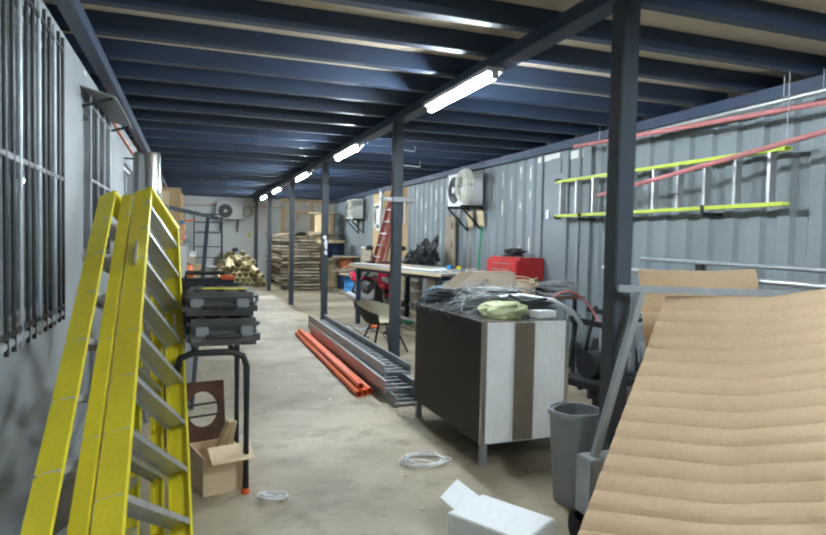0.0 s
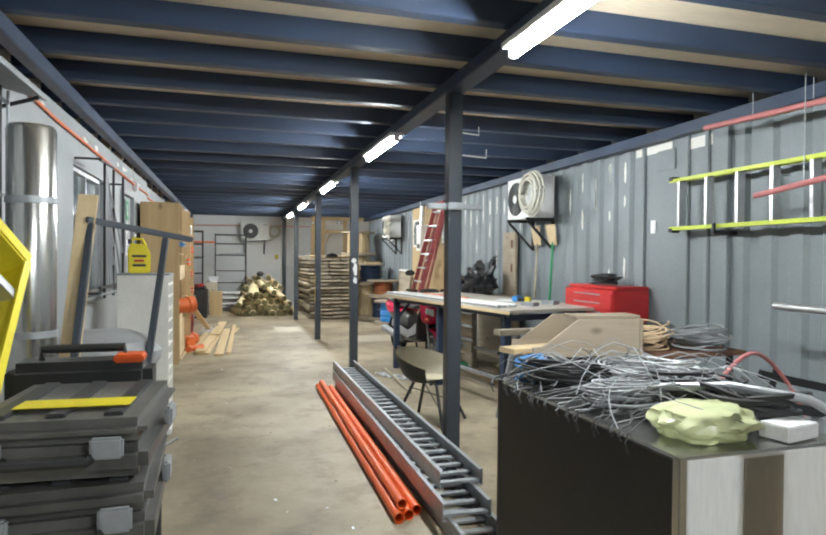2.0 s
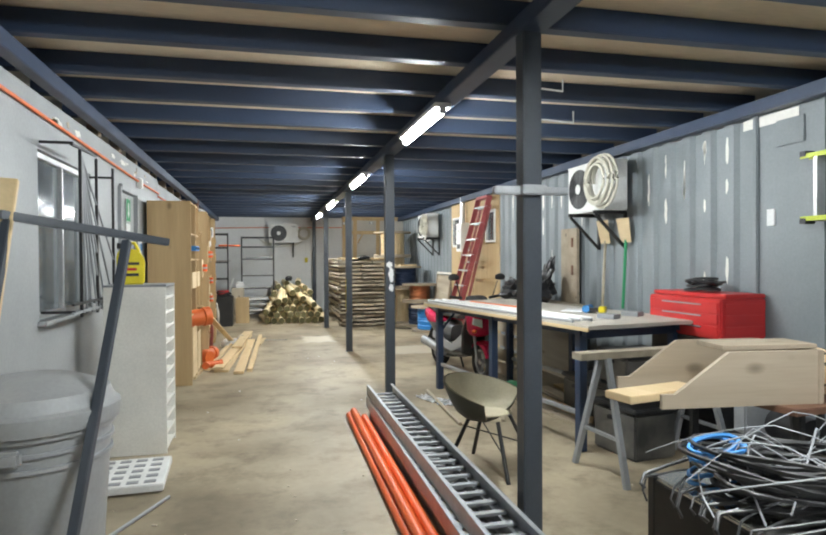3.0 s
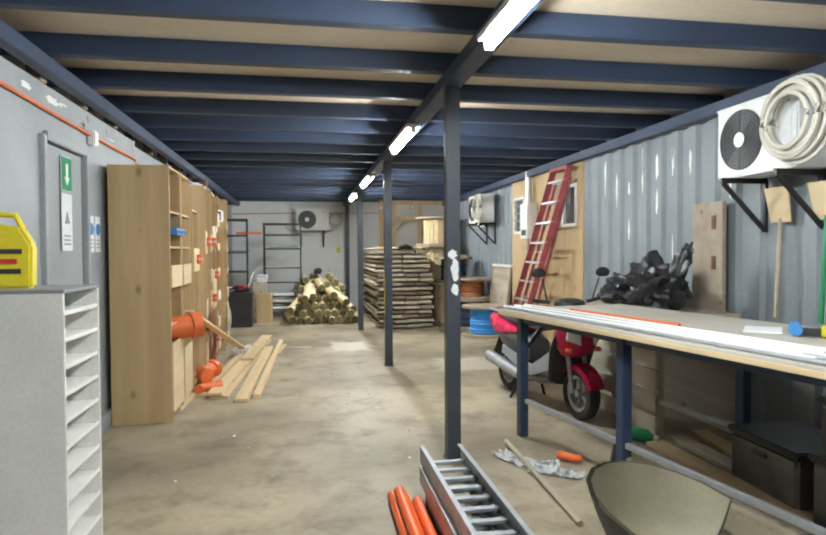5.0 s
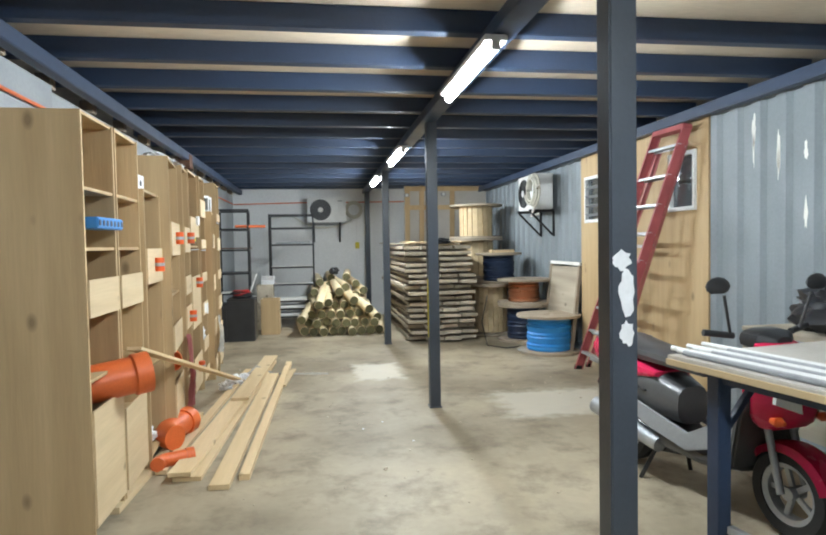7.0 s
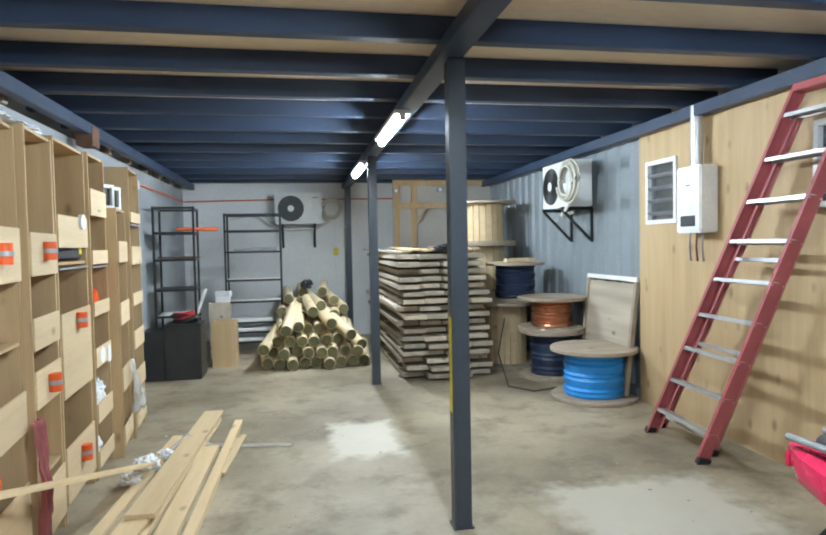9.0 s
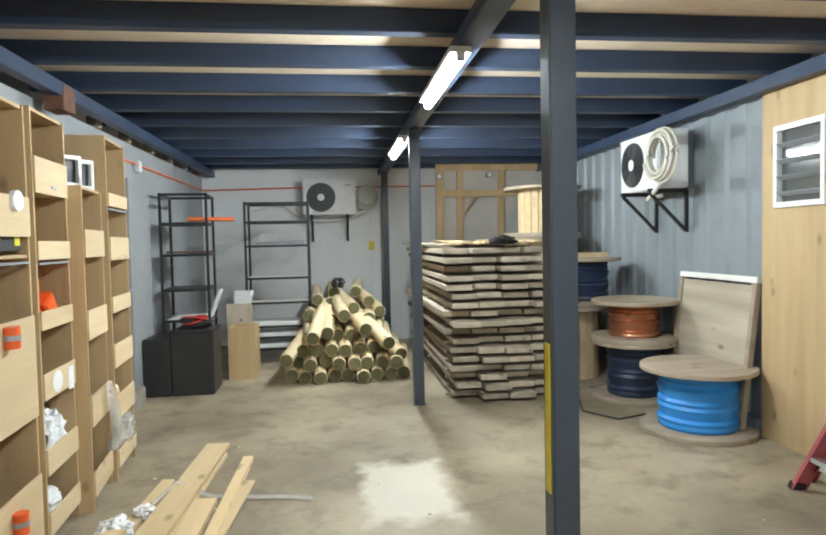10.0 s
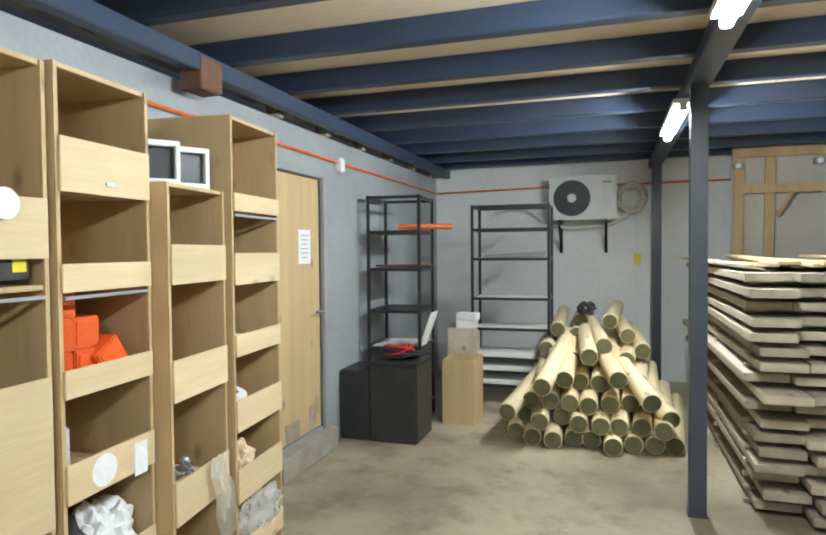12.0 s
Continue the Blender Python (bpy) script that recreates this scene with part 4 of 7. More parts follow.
t = thing("price_tag", pose(FRONT[6] + 0.024, 14.69, 0.88), "round white card tag on a shelf lip", "tag")
rodpart("card", (-0.002, 0, 0), (0.003, 0, 0), 0.06, M_PAPER, t, 20)
t = thing("price_tag", pose(FRONT[5] + 0.016, 14.3, 1.84), "round white knob on a shelf lip", "tag")
rodpart("card", (-0.01, 0, 0), (0.015, 0, 0), 0.05, M_PAPER, t, 20)
t = thing("catch", pose(FRONT[6] + 0.02, 14.76, 1.94), "small metal catch on a shelf lip", "catch")
boxpart("plate", (0, 0, 0), (0.008, 0.06, 0.016), M_GALV, t, 0.002)
t = thing("spirit_level", pose(0.14, 14.2, 1.6), "black and yellow boxed tool in a shelf bay", "tool box")
boxpart("body", (0, 0, 0.05), (0.16, 0.46, 0.1), M_BLACK, t, 0.006)
boxpart("end_mark", (0.081, 0.19, 0.06), (0.004, 0.05, 0.07), M_YELLOW, t, 0.001)

# planks on the floor in front of the shelving
PL = [((0.62, 11.75, 0.015), (0.84, 15.85, 0.03), 0.19, 0.03), ((0.86, 11.55, 0.02), (0.95, 15.0, 0.03), 0.13, 0.035), ((0.58, 11.72, 0.06), (0.78, 14.6, 0.06), 0.15, 0.03),
      ((0.74, 13.6, 0.09), (0.86, 15.9, 0.09), 0.17, 0.03), ((1.0, 11.7, 0.02), (1.1, 15.75, 0.02), 0.07, 0.045), ((1.08, 14.4, 0.02), (1.16, 15.3, 0.02), 0.1, 0.02),
      ((0.42, 11.9, 0.02), (0.62, 15.4, 0.02), 0.08, 0.03), ((0.3, 11.3, 0.02), (0.4, 13.4, 0.02), 0.07, 0.04), ((0.36, 11.6, 0.93), (0.6, 14.5, 0.1), 0.09, 0.022)]
for a, b, w, h in PL:
    t = thing("plank", Matrix.Translation(a), "pale pine plank lying on the concrete floor", "plank", "loose planks")
    barpart("board", (0, 0, 0), Vector(b) - Vector(a), w, h, M_PINE, t, (0, 0, 1), 0.002)
for sd, (x, y, s) in enumerate(((0.55, 14.6, 0.09), (0.5, 14.35, 0.07), (0.63, 14.85, 0.06))):
    bag("paper_scrap", (x, y, 0.02), (s, s * 0.8, s * 0.7), M_PAPER, "crumpled white packaging scrap on the floor", 20 + sd, "scrap")
bm = bmesh.new()
sweep(bm, [(0.62, 15.0, 0.02), (0.75, 15.1, 0.12), (0.95, 15.1, 0.02), (1.2, 15.05, 0.015), (1.5, 15.0, 0.015), (1.6, 14.95, 0.02)], 0.014, 6)
solid("film_strip", bm, M_CLEARBAG, "twisted strip of clear film on the floor", "scrap")

# ---- left wall fittings ----
def window(name, w, bars):
    """A steel window in the left wall with an outside grille of upright bars."""
    ya, yb, za, zb = w
    t = tagged(thing(name, pose(XL, (ya + yb) / 2, za), "steel framed window with a dark upright bar grille", "window"), "", "", "", "structure")
    wd, ht = yb - ya, zb - za
    for dy, dz, sy, sz in ((0, 0.02, wd, 0.04), (0, ht - 0.02, wd, 0.04), (-wd / 2 + 0.02, ht / 2, 0.04, ht - 0.08), (wd / 2 - 0.02, ht / 2, 0.04, ht - 0.08), (0, ht / 2, 0.03, ht - 0.08)):
        boxpart("window_frame", (-0.06, dy, dz), (0.05, sy, sz), M_ALU, t, 0.004)
    g = boxpart("pane", (-0.07, 0, ht / 2), (0.005, wd - 0.06, ht - 0.06), M_GLASS, t, 0)
    g.visible_shadow = False
    boxpart("sill", (0.02, 0, -0.02), (0.07, wd + 0.08, 0.03), M_LEFT, t, 0.004)
    n = int(wd / 0.115)
    if bars:
        for k in range(n + 1):
            y = -wd / 2 + wd * k / n
            rodpart("bar", (0.05, y, -0.06), (0.05, y, ht + 0.05), 0.009, M_BLACKSTEEL if k % 3 else M_GALV, t, 8)
        for z in (0.02, ht * 0.5, ht - 0.02):
            barpart("cross_bar", (0.05, -wd / 2, z), (0.05, wd / 2, z), 0.012, 0.025, M_BLACKSTEEL, t)
    return t


window("window_1", W1, True)
window("window_2", W2, True)
t3 = window("window_3", W3, False)
t = thing("awning", pose(XL, 5.1, 2.44), "grey steel rain hood over a window", "awning")
boxpart("sheet", (0.11, 0, 0.02), (0.24, 1.35, 0.008), M_LEFT, t, 0.002, Euler((0, 0.25, 0)).to_matrix())
for y in (-0.6, 0.6):
    barpart("bracket", (0.0, y, -0.08), (0.2, y, -0.01), 0.02, 0.02, M_BLACKSTEEL, t)
# sunburst grille standing off the third window
for k in range(8):
    f = k / 7
    rodpart("ray_bar", (0.2, -0.42, 1.16), (0.2, -0.42 + 0.95 * f, 0.02 if f < 0.75 else 0.02 + (f - 0.75) * 1.5), 0.008, M_GREYP, t3, 8)
for y in (-0.72, 0.0, 0.52):
    barpart("upright", (0.2, y if y > -0.7 else -0.42, 1.18), (0.2, y if y > -0.7 else -0.42, 0.0), 0.02, 0.02, M_BLACKSTEEL, t3, (0, 1, 0))
for z in (0.04, 0.1):
    barpart("rail", (0.2, -0.62, z), (0.2, 0.55, z), 0.02, 0.02, M_GALV if z < 0.05 else M_BLACKSTEEL, t3)
barpart("rail", (0.2, -0.62, 1.18), (0.2, 0.0, 1.2), 0.02, 0.02, M_BLACKSTEEL, t3)
for y, z in ((-0.6, 1.19), (0.52, 1.1), (-0.6, 0.05), (0.52, 0.05)):
    barpart("bracket", (0.0, y, z), (0.21, y, z), 0.018, 0.018, M_BLACKSTEEL, t3)


def door(name, m, w, h, mat, label):
    t = tagged(thing(name, m, label, "door"), "", "", "", "structure")
    boxpart("leaf", (-0.03, 0, h / 2), (0.04, w - 0.02, h - 0.02), mat, t, 0.004)
    for y, z, sy, sz in ((-w / 2 - 0.03, h / 2, 0.06, h + 0.06), (w / 2 + 0.03, h / 2, 0.06, h + 0.06), (0, h + 0.03, w, 0.06)):
        boxpart("frame", (0.008, y, z), (0.05, sy, sz), M_LEFT, t, 0.006)
    k = rodpart("handle", (0.0, w / 2 - 0.08, h * 0.47), (0.06, w / 2 - 0.08, h * 0.47), 0.012, M_GALV, t)
    rodpart("lever", (0.055, w / 2 - 0.08, h * 0.47), (0.055, w / 2 - 0.19, h * 0.47), 0.01, M_GALV, t)
    return t


dr = door("door_1", pose(XL, 10.08, 0.1), 0.76, 2.18, M_LEFT, "closed grey painted steel door with safety signs")
d2 = door("door_2", pose(XL - 0.07, 17.225, 0.2), 0.75, 2.09, M_PLY, "closed plain brown wooden door with a paper notice")
boxpart("notice", (-0.006, 0.1, 1.52), (0.004, 0.2, 0.27), M_PAPER, d2, 0, None, "white printed paper notice")
for j in range(6):
    boxpart("text_bar", (-0.003, 0.1, 1.61 - j * 0.035), (0.002, 0.14 - 0.02 * (j % 3), 0.008), M_GREYP, d2, 0)
boxpart("step", (0.05, 0, -0.11), (0.1, 0.95, 0.18), M_STEP, d2, 0.01)
for dy, dz, sx, sz in ((-0.12, 0.05, 0.22, 0.14), (0.22, 0.08, 0.12, 0.2), (0.3, 0.16, 0.06, 0.14)):
    boxpart("rot_patch", (-0.008, dy, dz + 0.04), (0.004, sx, sz), M_REELWOOD, d2, 0.001)


def sign(m, w, h, top, label):
    t = thing("safety_sign", m, label, "sign", "safety signs")
    boxpart("plate", (0, 0, h / 2), (0.004, w, h), M_PAPER, t, 0.001)
    return t


s1 = sign(pose(XL + 0.003, 10.1, 1.53), 0.2, 0.42, None, "white notice with a warning triangle on the grey door")
bm = bmesh.new()
plate(bm, [(0.003, -0.05, 0.2), (0.003, 0.05, 0.2), (0.003, 0.0, 0.29)], 0.002, (1, 0, 0))
part("triangle", bm, M_GREYP, s1)
for z in (0.05, 0.08, 0.11):
    boxpart("text_bar", (0.003, 0, z), (0.002, 0.13, 0.012), M_GREYP, s1, 0)
s2 = sign(pose(XL + 0.003, 10.1, 1.97), 0.2, 0.25, None, "green safety sign with a white down arrow")
boxpart("field", (0.003, 0, 0.125), (0.002, 0.19, 0.24), M_GREENS, s2, 0)
bm = bmesh.new()
plate(bm, [(0.005, 0.0, 0.04), (0.005, 0.05, 0.1), (0.005, 0.02, 0.1), (0.005, 0.02, 0.2), (0.005, -0.02, 0.2), (0.005, -0.02, 0.1), (0.005, -0.05, 0.1)], 0.002, (1, 0, 0))
part("arrow", bm, M_PAPER, s2)
for y in (10.62, 10.78):
    s = sign(pose(XL + 0.003, y, 1.52), 0.13, 0.3, None, "white sign with a blue mandatory disc")
    rodpart("disc", (0.002, 0, 0.19), (0.005, 0, 0.19), 0.05, M_BLUES, s, 20)
    for z in (0.04, 0.07, 0.1):
        boxpart("text_bar", (0.003, 0, z), (0.002, 0.08, 0.01), M_GREYP, s, 0)

bm = bmesh.new()
sweep(bm, [(XL + 0.02, 5.2, 2.6), (XL + 0.02, 6.7, 2.53), (XL + 0.02, 10.6, 2.47), (XL + 0.02, 11.95, 2.47), (XL - 0.05, 12.1, 2.47), (XL - 0.05, 21.2, 2.47)], 0.012, 8)
solid("conduit", bm, M_ORANGE, "thin orange electrical conduit along the wall", "conduit")
bm = bmesh.new()
sweep(bm, [(XL - 0.05, 21.22, 2.47), (1.3, 21.22, 2.5), (2.2, 21.22, 2.5), (5.0, 21.22, 2.52)], 0.012, 8)
solid("conduit", bm, M_ORANGE, "thin orange electrical conduit along the end wall", "conduit")
for x, y in ((XL, 10.62), (XL - 0.07, 17.95)):
    bm = bmesh.new()
    box(bm, (0.03, 0, 0), (0.06, 0.1, 0.12), None, 0.01)
    solid("junction_box", bm, M_WHITE, "white junction box on the conduit", "junction box", "", pose(x, y, 2.45))
# packing blocks between the wall and the ceiling edge
for k in range(16):
    y = 8.9 + k * 0.8 + (0.55 if k == 8 else 0)
    x = XL - 0.03 if y < 12 else XL - 0.08
    big = k == 8
    bm = bmesh.new()
    box(bm, (0, 0, 0), (0.1 if not big else 0.14, 0.1 if not big else 0.2, 0.1 if not big else 0.18), None, 0.006)
    solid("packing_block", bm, M_RUST if big else M_REELWOOD, "wooden packing block on top of the wall", "wood block", "", pose(x + (0.15 if big else 0.0), y, 2.71 if not big else 2.67), "packing blocks")


# ---- right side: cabinet, trays, tables, scooter ----
t = thing("steel_cabinet", pose(2.61, 3.75, 0, 0, 0, 1), "stainless steel floor cabinet with a stained front, piled with cables", "cabinet")
CW, CD, CZ0, CZ1 = 0.66, 1.22, 0.13, 0.95
# front panel coloured near-white in place of the lamp mirrored in it
boxpart("front_panel", (0, -CD / 2 + 0.008, (CZ0 + CZ1) / 2), (CW - 0.06, 0.014, CZ1 - CZ0 - 0.02), M_LITSTEEL, t, 0.003)
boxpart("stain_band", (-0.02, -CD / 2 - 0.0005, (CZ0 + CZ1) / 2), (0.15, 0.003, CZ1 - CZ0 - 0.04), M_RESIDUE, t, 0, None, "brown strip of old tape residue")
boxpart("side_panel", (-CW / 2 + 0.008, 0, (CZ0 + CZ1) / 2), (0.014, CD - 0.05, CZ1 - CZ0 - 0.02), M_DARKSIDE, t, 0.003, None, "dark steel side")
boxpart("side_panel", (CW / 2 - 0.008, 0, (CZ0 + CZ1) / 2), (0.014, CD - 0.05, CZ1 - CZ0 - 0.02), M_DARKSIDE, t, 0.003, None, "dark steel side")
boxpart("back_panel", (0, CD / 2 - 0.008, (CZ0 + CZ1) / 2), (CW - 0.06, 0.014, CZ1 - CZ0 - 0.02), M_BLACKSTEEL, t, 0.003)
boxpart("top", (0, 0, CZ1 - 0.01), (CW - 0.01, CD - 0.01, 0.02), M_STAIN, t, 0.004)
boxpart("bottom", (0, 0, CZ0 + 0.01), (CW - 0.02, CD - 0.02, 0.02), M_BLACKSTEEL, t, 0.003)
for sx in (-1, 1):
    for sy in (-1, 1):
        bm = bmesh.new()
        box(bm, (sx * (CW / 2 - 0.015), sy * (CD / 2 - 0.015), (CZ0 + CZ1) / 2), (0.03, 0.03, CZ1 - CZ0), None, 0.003)
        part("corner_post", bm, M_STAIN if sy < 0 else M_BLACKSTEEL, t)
        bm = bmesh.new()
        box(bm, (sx * (CW / 2 - 0.03), sy * (CD / 2 - 0.03), 0.075), (0.045, 0.045, 0.12), None, 0.004)
        rod(bm, (sx * (CW / 2 - 0.03), sy * (CD / 2 - 0.03), 0), (sx * (CW / 2 - 0.03), sy * (CD / 2 - 0.03), 0.03), 0.03, 12)
        part("leg", bm, M_GALV, t)


def cable_coil(c, r, turns, wire, mat, label, seed, height=0.08, squash=0.8, group="cable coils"):
    """A loose coil: one long wire in uneven loops piled on one another."""
    rnd = random.Random(seed)
    bm = bmesh.new()
    pts, n = [], 20
    cur = (r, 0.0, 0.0, 0.0, 0.0)
    for k in range(turns):
        nxt = (r * rnd.uniform(0.5, 1.1), rnd.uniform(-0.2, 0.2) * r, rnd.uniform(-0.2, 0.2) * r, rnd.uniform(0.0, 0.035), rnd.uniform(0, 6.28))
        for j in range(n):
            f = j / n
            rr, ox, oy, lift, tilt = (u + (v - u) * f for u, v in zip(cur, nxt))
            a = f * math.tau
            q = rr * (1 + 0.08 * math.sin(3 * a + k))
            pts.append((ox + q * math.cos(a), oy + q * squash * math.sin(a), wire + height * (k + f) / turns + lift * (1 + math.sin(a + tilt))))
        cur = nxt
    sweep(bm, pts, wire, 5)
    return solid("cable_coil", bm, mat, label, "cable", "", pose(*c, 0, 0, rnd.uniform(-30, 30)), group)


cable_coil((2.5, 4.08, 0.952), 0.22, 30, 0.006, M_BLACK, "tangled black cable coil on the steel cabinet", 1, 0.1)
cable_coil((2.75, 3.85, 0.954), 0.22, 20, 0.005, M_ALU, "tangled bare grey wire coil on the steel cabinet", 2, 0.12)
cable_coil((2.52, 3.68, 0.954), 0.2, 20, 0.005, M_GREYP, "tangled grey cable coil on the steel cabinet", 3, 0.08)
cable_coil((2.72, 3.6, 0.958), 0.21, 18, 0.007, M_BLACK, "tangled black cable coil on the steel cabinet", 4, 0.09)
cable_coil((2.8, 3.4, 0.956), 0.17, 10, 0.011, M_BLACK, "thick black hose coil on the steel cabinet", 5, 0.08)
cable_coil((2.36, 4.2, 0.956), 0.07, 6, 0.006, M_BLUES, "small blue cable coil on the steel cabinet", 6, 0.1)
rnd = random.Random(77)
bm = bmesh.new()
for k in range(80):
    a, L = rnd.uniform(0, 6.28), rnd.uniform(0.12, 0.34)
    cx, cy, cz = rnd.uniform(2.42, 2.85), rnd.uniform(3.45, 4.2), rnd.uniform(1.0, 1.08)
    up, side = rnd.uniform(0.0, 0.1), rnd.uniform(-0.12, 0.12)
    ca, sa = math.cos(a), math.sin(a)
    pts = []
    for j in range(9):
        f = j / 4 - 1
        q = 1 - f * f
        pts.append((cx + ca * L * f - sa * side * q, cy + sa * L * f + ca * side * q, max(0.965, cz + up * q - 0.05 * abs(f))))
    sweep(bm, pts, rnd.choice((0.0015, 0.002, 0.0025)), 4)
solid("wire_tangle", bm, M_GREYP, "tangle of loose thin grey wires on the steel cabinet", "wire", "stuff")
rnd = random.Random(78)
bm = bmesh.new()
for k in range(26):
    y0, y1 = rnd.uniform(3.3, 4.3), rnd.uniform(3.3, 4.3)
    x1, top, hang = rnd.uniform(2.55, 2.95), rnd.uniform(0.965, 1.04), rnd.uniform(0.005, 0.05)
    bow = rnd.uniform(-0.12, 0.12)
    edge = 2.255 - rnd.uniform(0.0, 0.02) + 0.05 * (3.75 - y0)
    pts = [(edge, y0, 0.95 - hang), (edge - 0.006, y0 + 0.01, 0.95 - hang * 0.3), (edge + 0.012, y0 + 0.02, 0.967)]
    for j in range(1, 9):
        f = j / 8
        pts.append((edge + 0.012 + (x1 - edge) * f, y0 + 0.02 + (y1 - y0) * f * f + bow * math.sin(f * 3.1), 0.967 + (top - 0.967) * math.sin(f * 2.2)))
    sweep(bm, pts, rnd.choice((0.003, 0.004, 0.005)), 5)
solid("wire_tangle", bm, M_BLACK, "loose black cable strands spilling over the cabinet edge", "wire", "stuff")
bm = bmesh.new()
sweep(bm, [(2.55, 3.55, 1.06), (2.72, 3.4, 1.085), (2.86, 3.22, 1.07), (2.93, 3.08, 1.0), (2.955, 3.03, 0.93), (2.965, 3.02, 0.86)], 0.016, 10)
solid("hose", bm, M_GALV, "grey hose end hanging over the cabinet front", "hose")
bm = bmesh.new()
crumple(bm, (0, 0, 0.05), (0.17, 0.13, 0.065), 31, 0.22)
solid("plastic_bag", bm, M_GREENBAG, "yellow-green crumpled plastic bag on the steel cabinet", "plastic bag", "", pose(2.52, 3.3, 0.951))
bm = bmesh.new()
box(bm, (0, 0, 0.025), (0.16, 0.1, 0.05), None, 0.004)
solid("small_carton", bm, M_PAPER, "flat white packet on the steel cabinet", "carton", "", pose(2.78, 3.22, 0.955, 0, 0, 12))


def cable_tray(a, b, w, h, label):
    """A cable ladder: two side channels and rungs."""
    a, b = Vector(a), Vector(b)
    t = thing("cable_tray", Matrix.Translation(a), label, "cable tray", "stacked cable trays")
    d = b - a
    y = d.normalized()
    x = y.cross(Vector((0, 0, 1))).normalized()
    for s in (-1, 1):
        bm = bmesh.new()
        o = x * s * w / 2
        bar(bm, o + Vector((0, 0, h / 2)), o + d + Vector((0, 0, h / 2)), 0.004, h, (0, 0, 1), 0.001)
        for z in (0.003, h - 0.003):
            bar(bm, o - x * s * 0.012 + Vector((0, 0, z)), o - x * s * 0.012 + d + Vector((0, 0, z)), 0.024, 0.004)
        part("side_rail", bm, M_GALV, t)
    n = int(d.length / 0.14)
    for k in range(n):
        p = d * ((k + 0.3) / n)
        bm = bmesh.new()
        bar(bm, p - x * (w / 2 - 0.004) + Vector((0, 0, 0.022)), p + x * (w / 2 - 0.004) + Vector((0, 0, 0.022)), 0.04, 0.016, (0, 0, 1), 0.002)
        part("rung", bm, M_GALV, t)


cable_tray((2.33, 4.62, 0.0), (2.33, 8.7, 0.0), 0.27, 0.1, "galvanised steel cable tray at the bottom of a stack")
cable_tray((2.29, 4.78, 0.101), (2.33, 8.86, 0.101), 0.28, 0.1, "galvanised steel cable tray in a stack on the floor")
cable_tray((2.33, 4.98, 0.202), (2.335, 8.92, 0.202), 0.26, 0.1, "galvanised steel cable tray on top of a stack")
for k, (x0, x1, z) in enumerate(((1.98, 2.02, 0.032), (2.045, 2.085, 0.032), (2.012, 2.05, 0.088), (2.11, 2.15, 0.032))):
    a, b = Vector((x0, 5.05 + 0.03 * k, z)), Vector((x1, 8.85 - 0.04 * k, z))
    t = thing("pipe", Matrix.Translation(a), "long orange plastic conduit pipe on the floor", "pipe", "orange conduit pipes")
    bm = bmesh.new()
    L = (b - a).length
    lathe(bm, [(0.027, 0.0), (0.031, 0.0), (0.031, L), (0.027, L), (0.026, 0.2), (0.027, 0.0)], 18, (0, 0, 0), (b - a).to_track_quat("Z", "Y").to_matrix())
    part("wall", bm, M_ORANGE2, t)

# collar clamp on the post, and paint splashes on another
bm = bmesh.new()
box(bm, (0, 0, 0), (0.4, 0.05, 0.04), None, 0.006)
box(bm, (0, 0.0, 0), (0.13, 0.13, 0.05), None, 0.006)
solid("post_clamp", bm, M_GALV, "grey steel cross clamp around the post", "clamp", "", pose(2.56, 5.78, 1.89))
for sd, (y, z, w, h) in enumerate(((9.53, 1.49, 0.036, 0.07), (9.53, 1.38, 0.034, 0.17), (9.53, 1.24, 0.028, 0.1))):
    rnd = random.Random(40 + sd)
    bm = bmesh.new()
    pts = [(w * math.cos(k * math.tau / 18) * rnd.uniform(0.65, 1.1), 0, h / 2 * math.sin(k * math.tau / 18) * rnd.uniform(0.65, 1.15)) for k in range(18)]
    plate(bm, pts, 0.0015, (0, 1, 0))
    solid("paint_splash", bm, M_PAPER, "white paint splash on the post", "paint mark", "structure", pose(2.56 + 0.008 - 0.016 * (sd == 0), y - 0.0535, z))
# thin yellow strip standing in for a reflection on the post's left face
bm = bmesh.new()
box(bm, (0, 0, 0), (0.003, 0.05, 0.55), None, 0.0)
solid("yellow_mark", bm, M_YELLOW, "yellow reflection on the post, drawn as a coloured strip", "paint mark", "structure", pose(2.59 - 0.052, 13.27, 0.95))

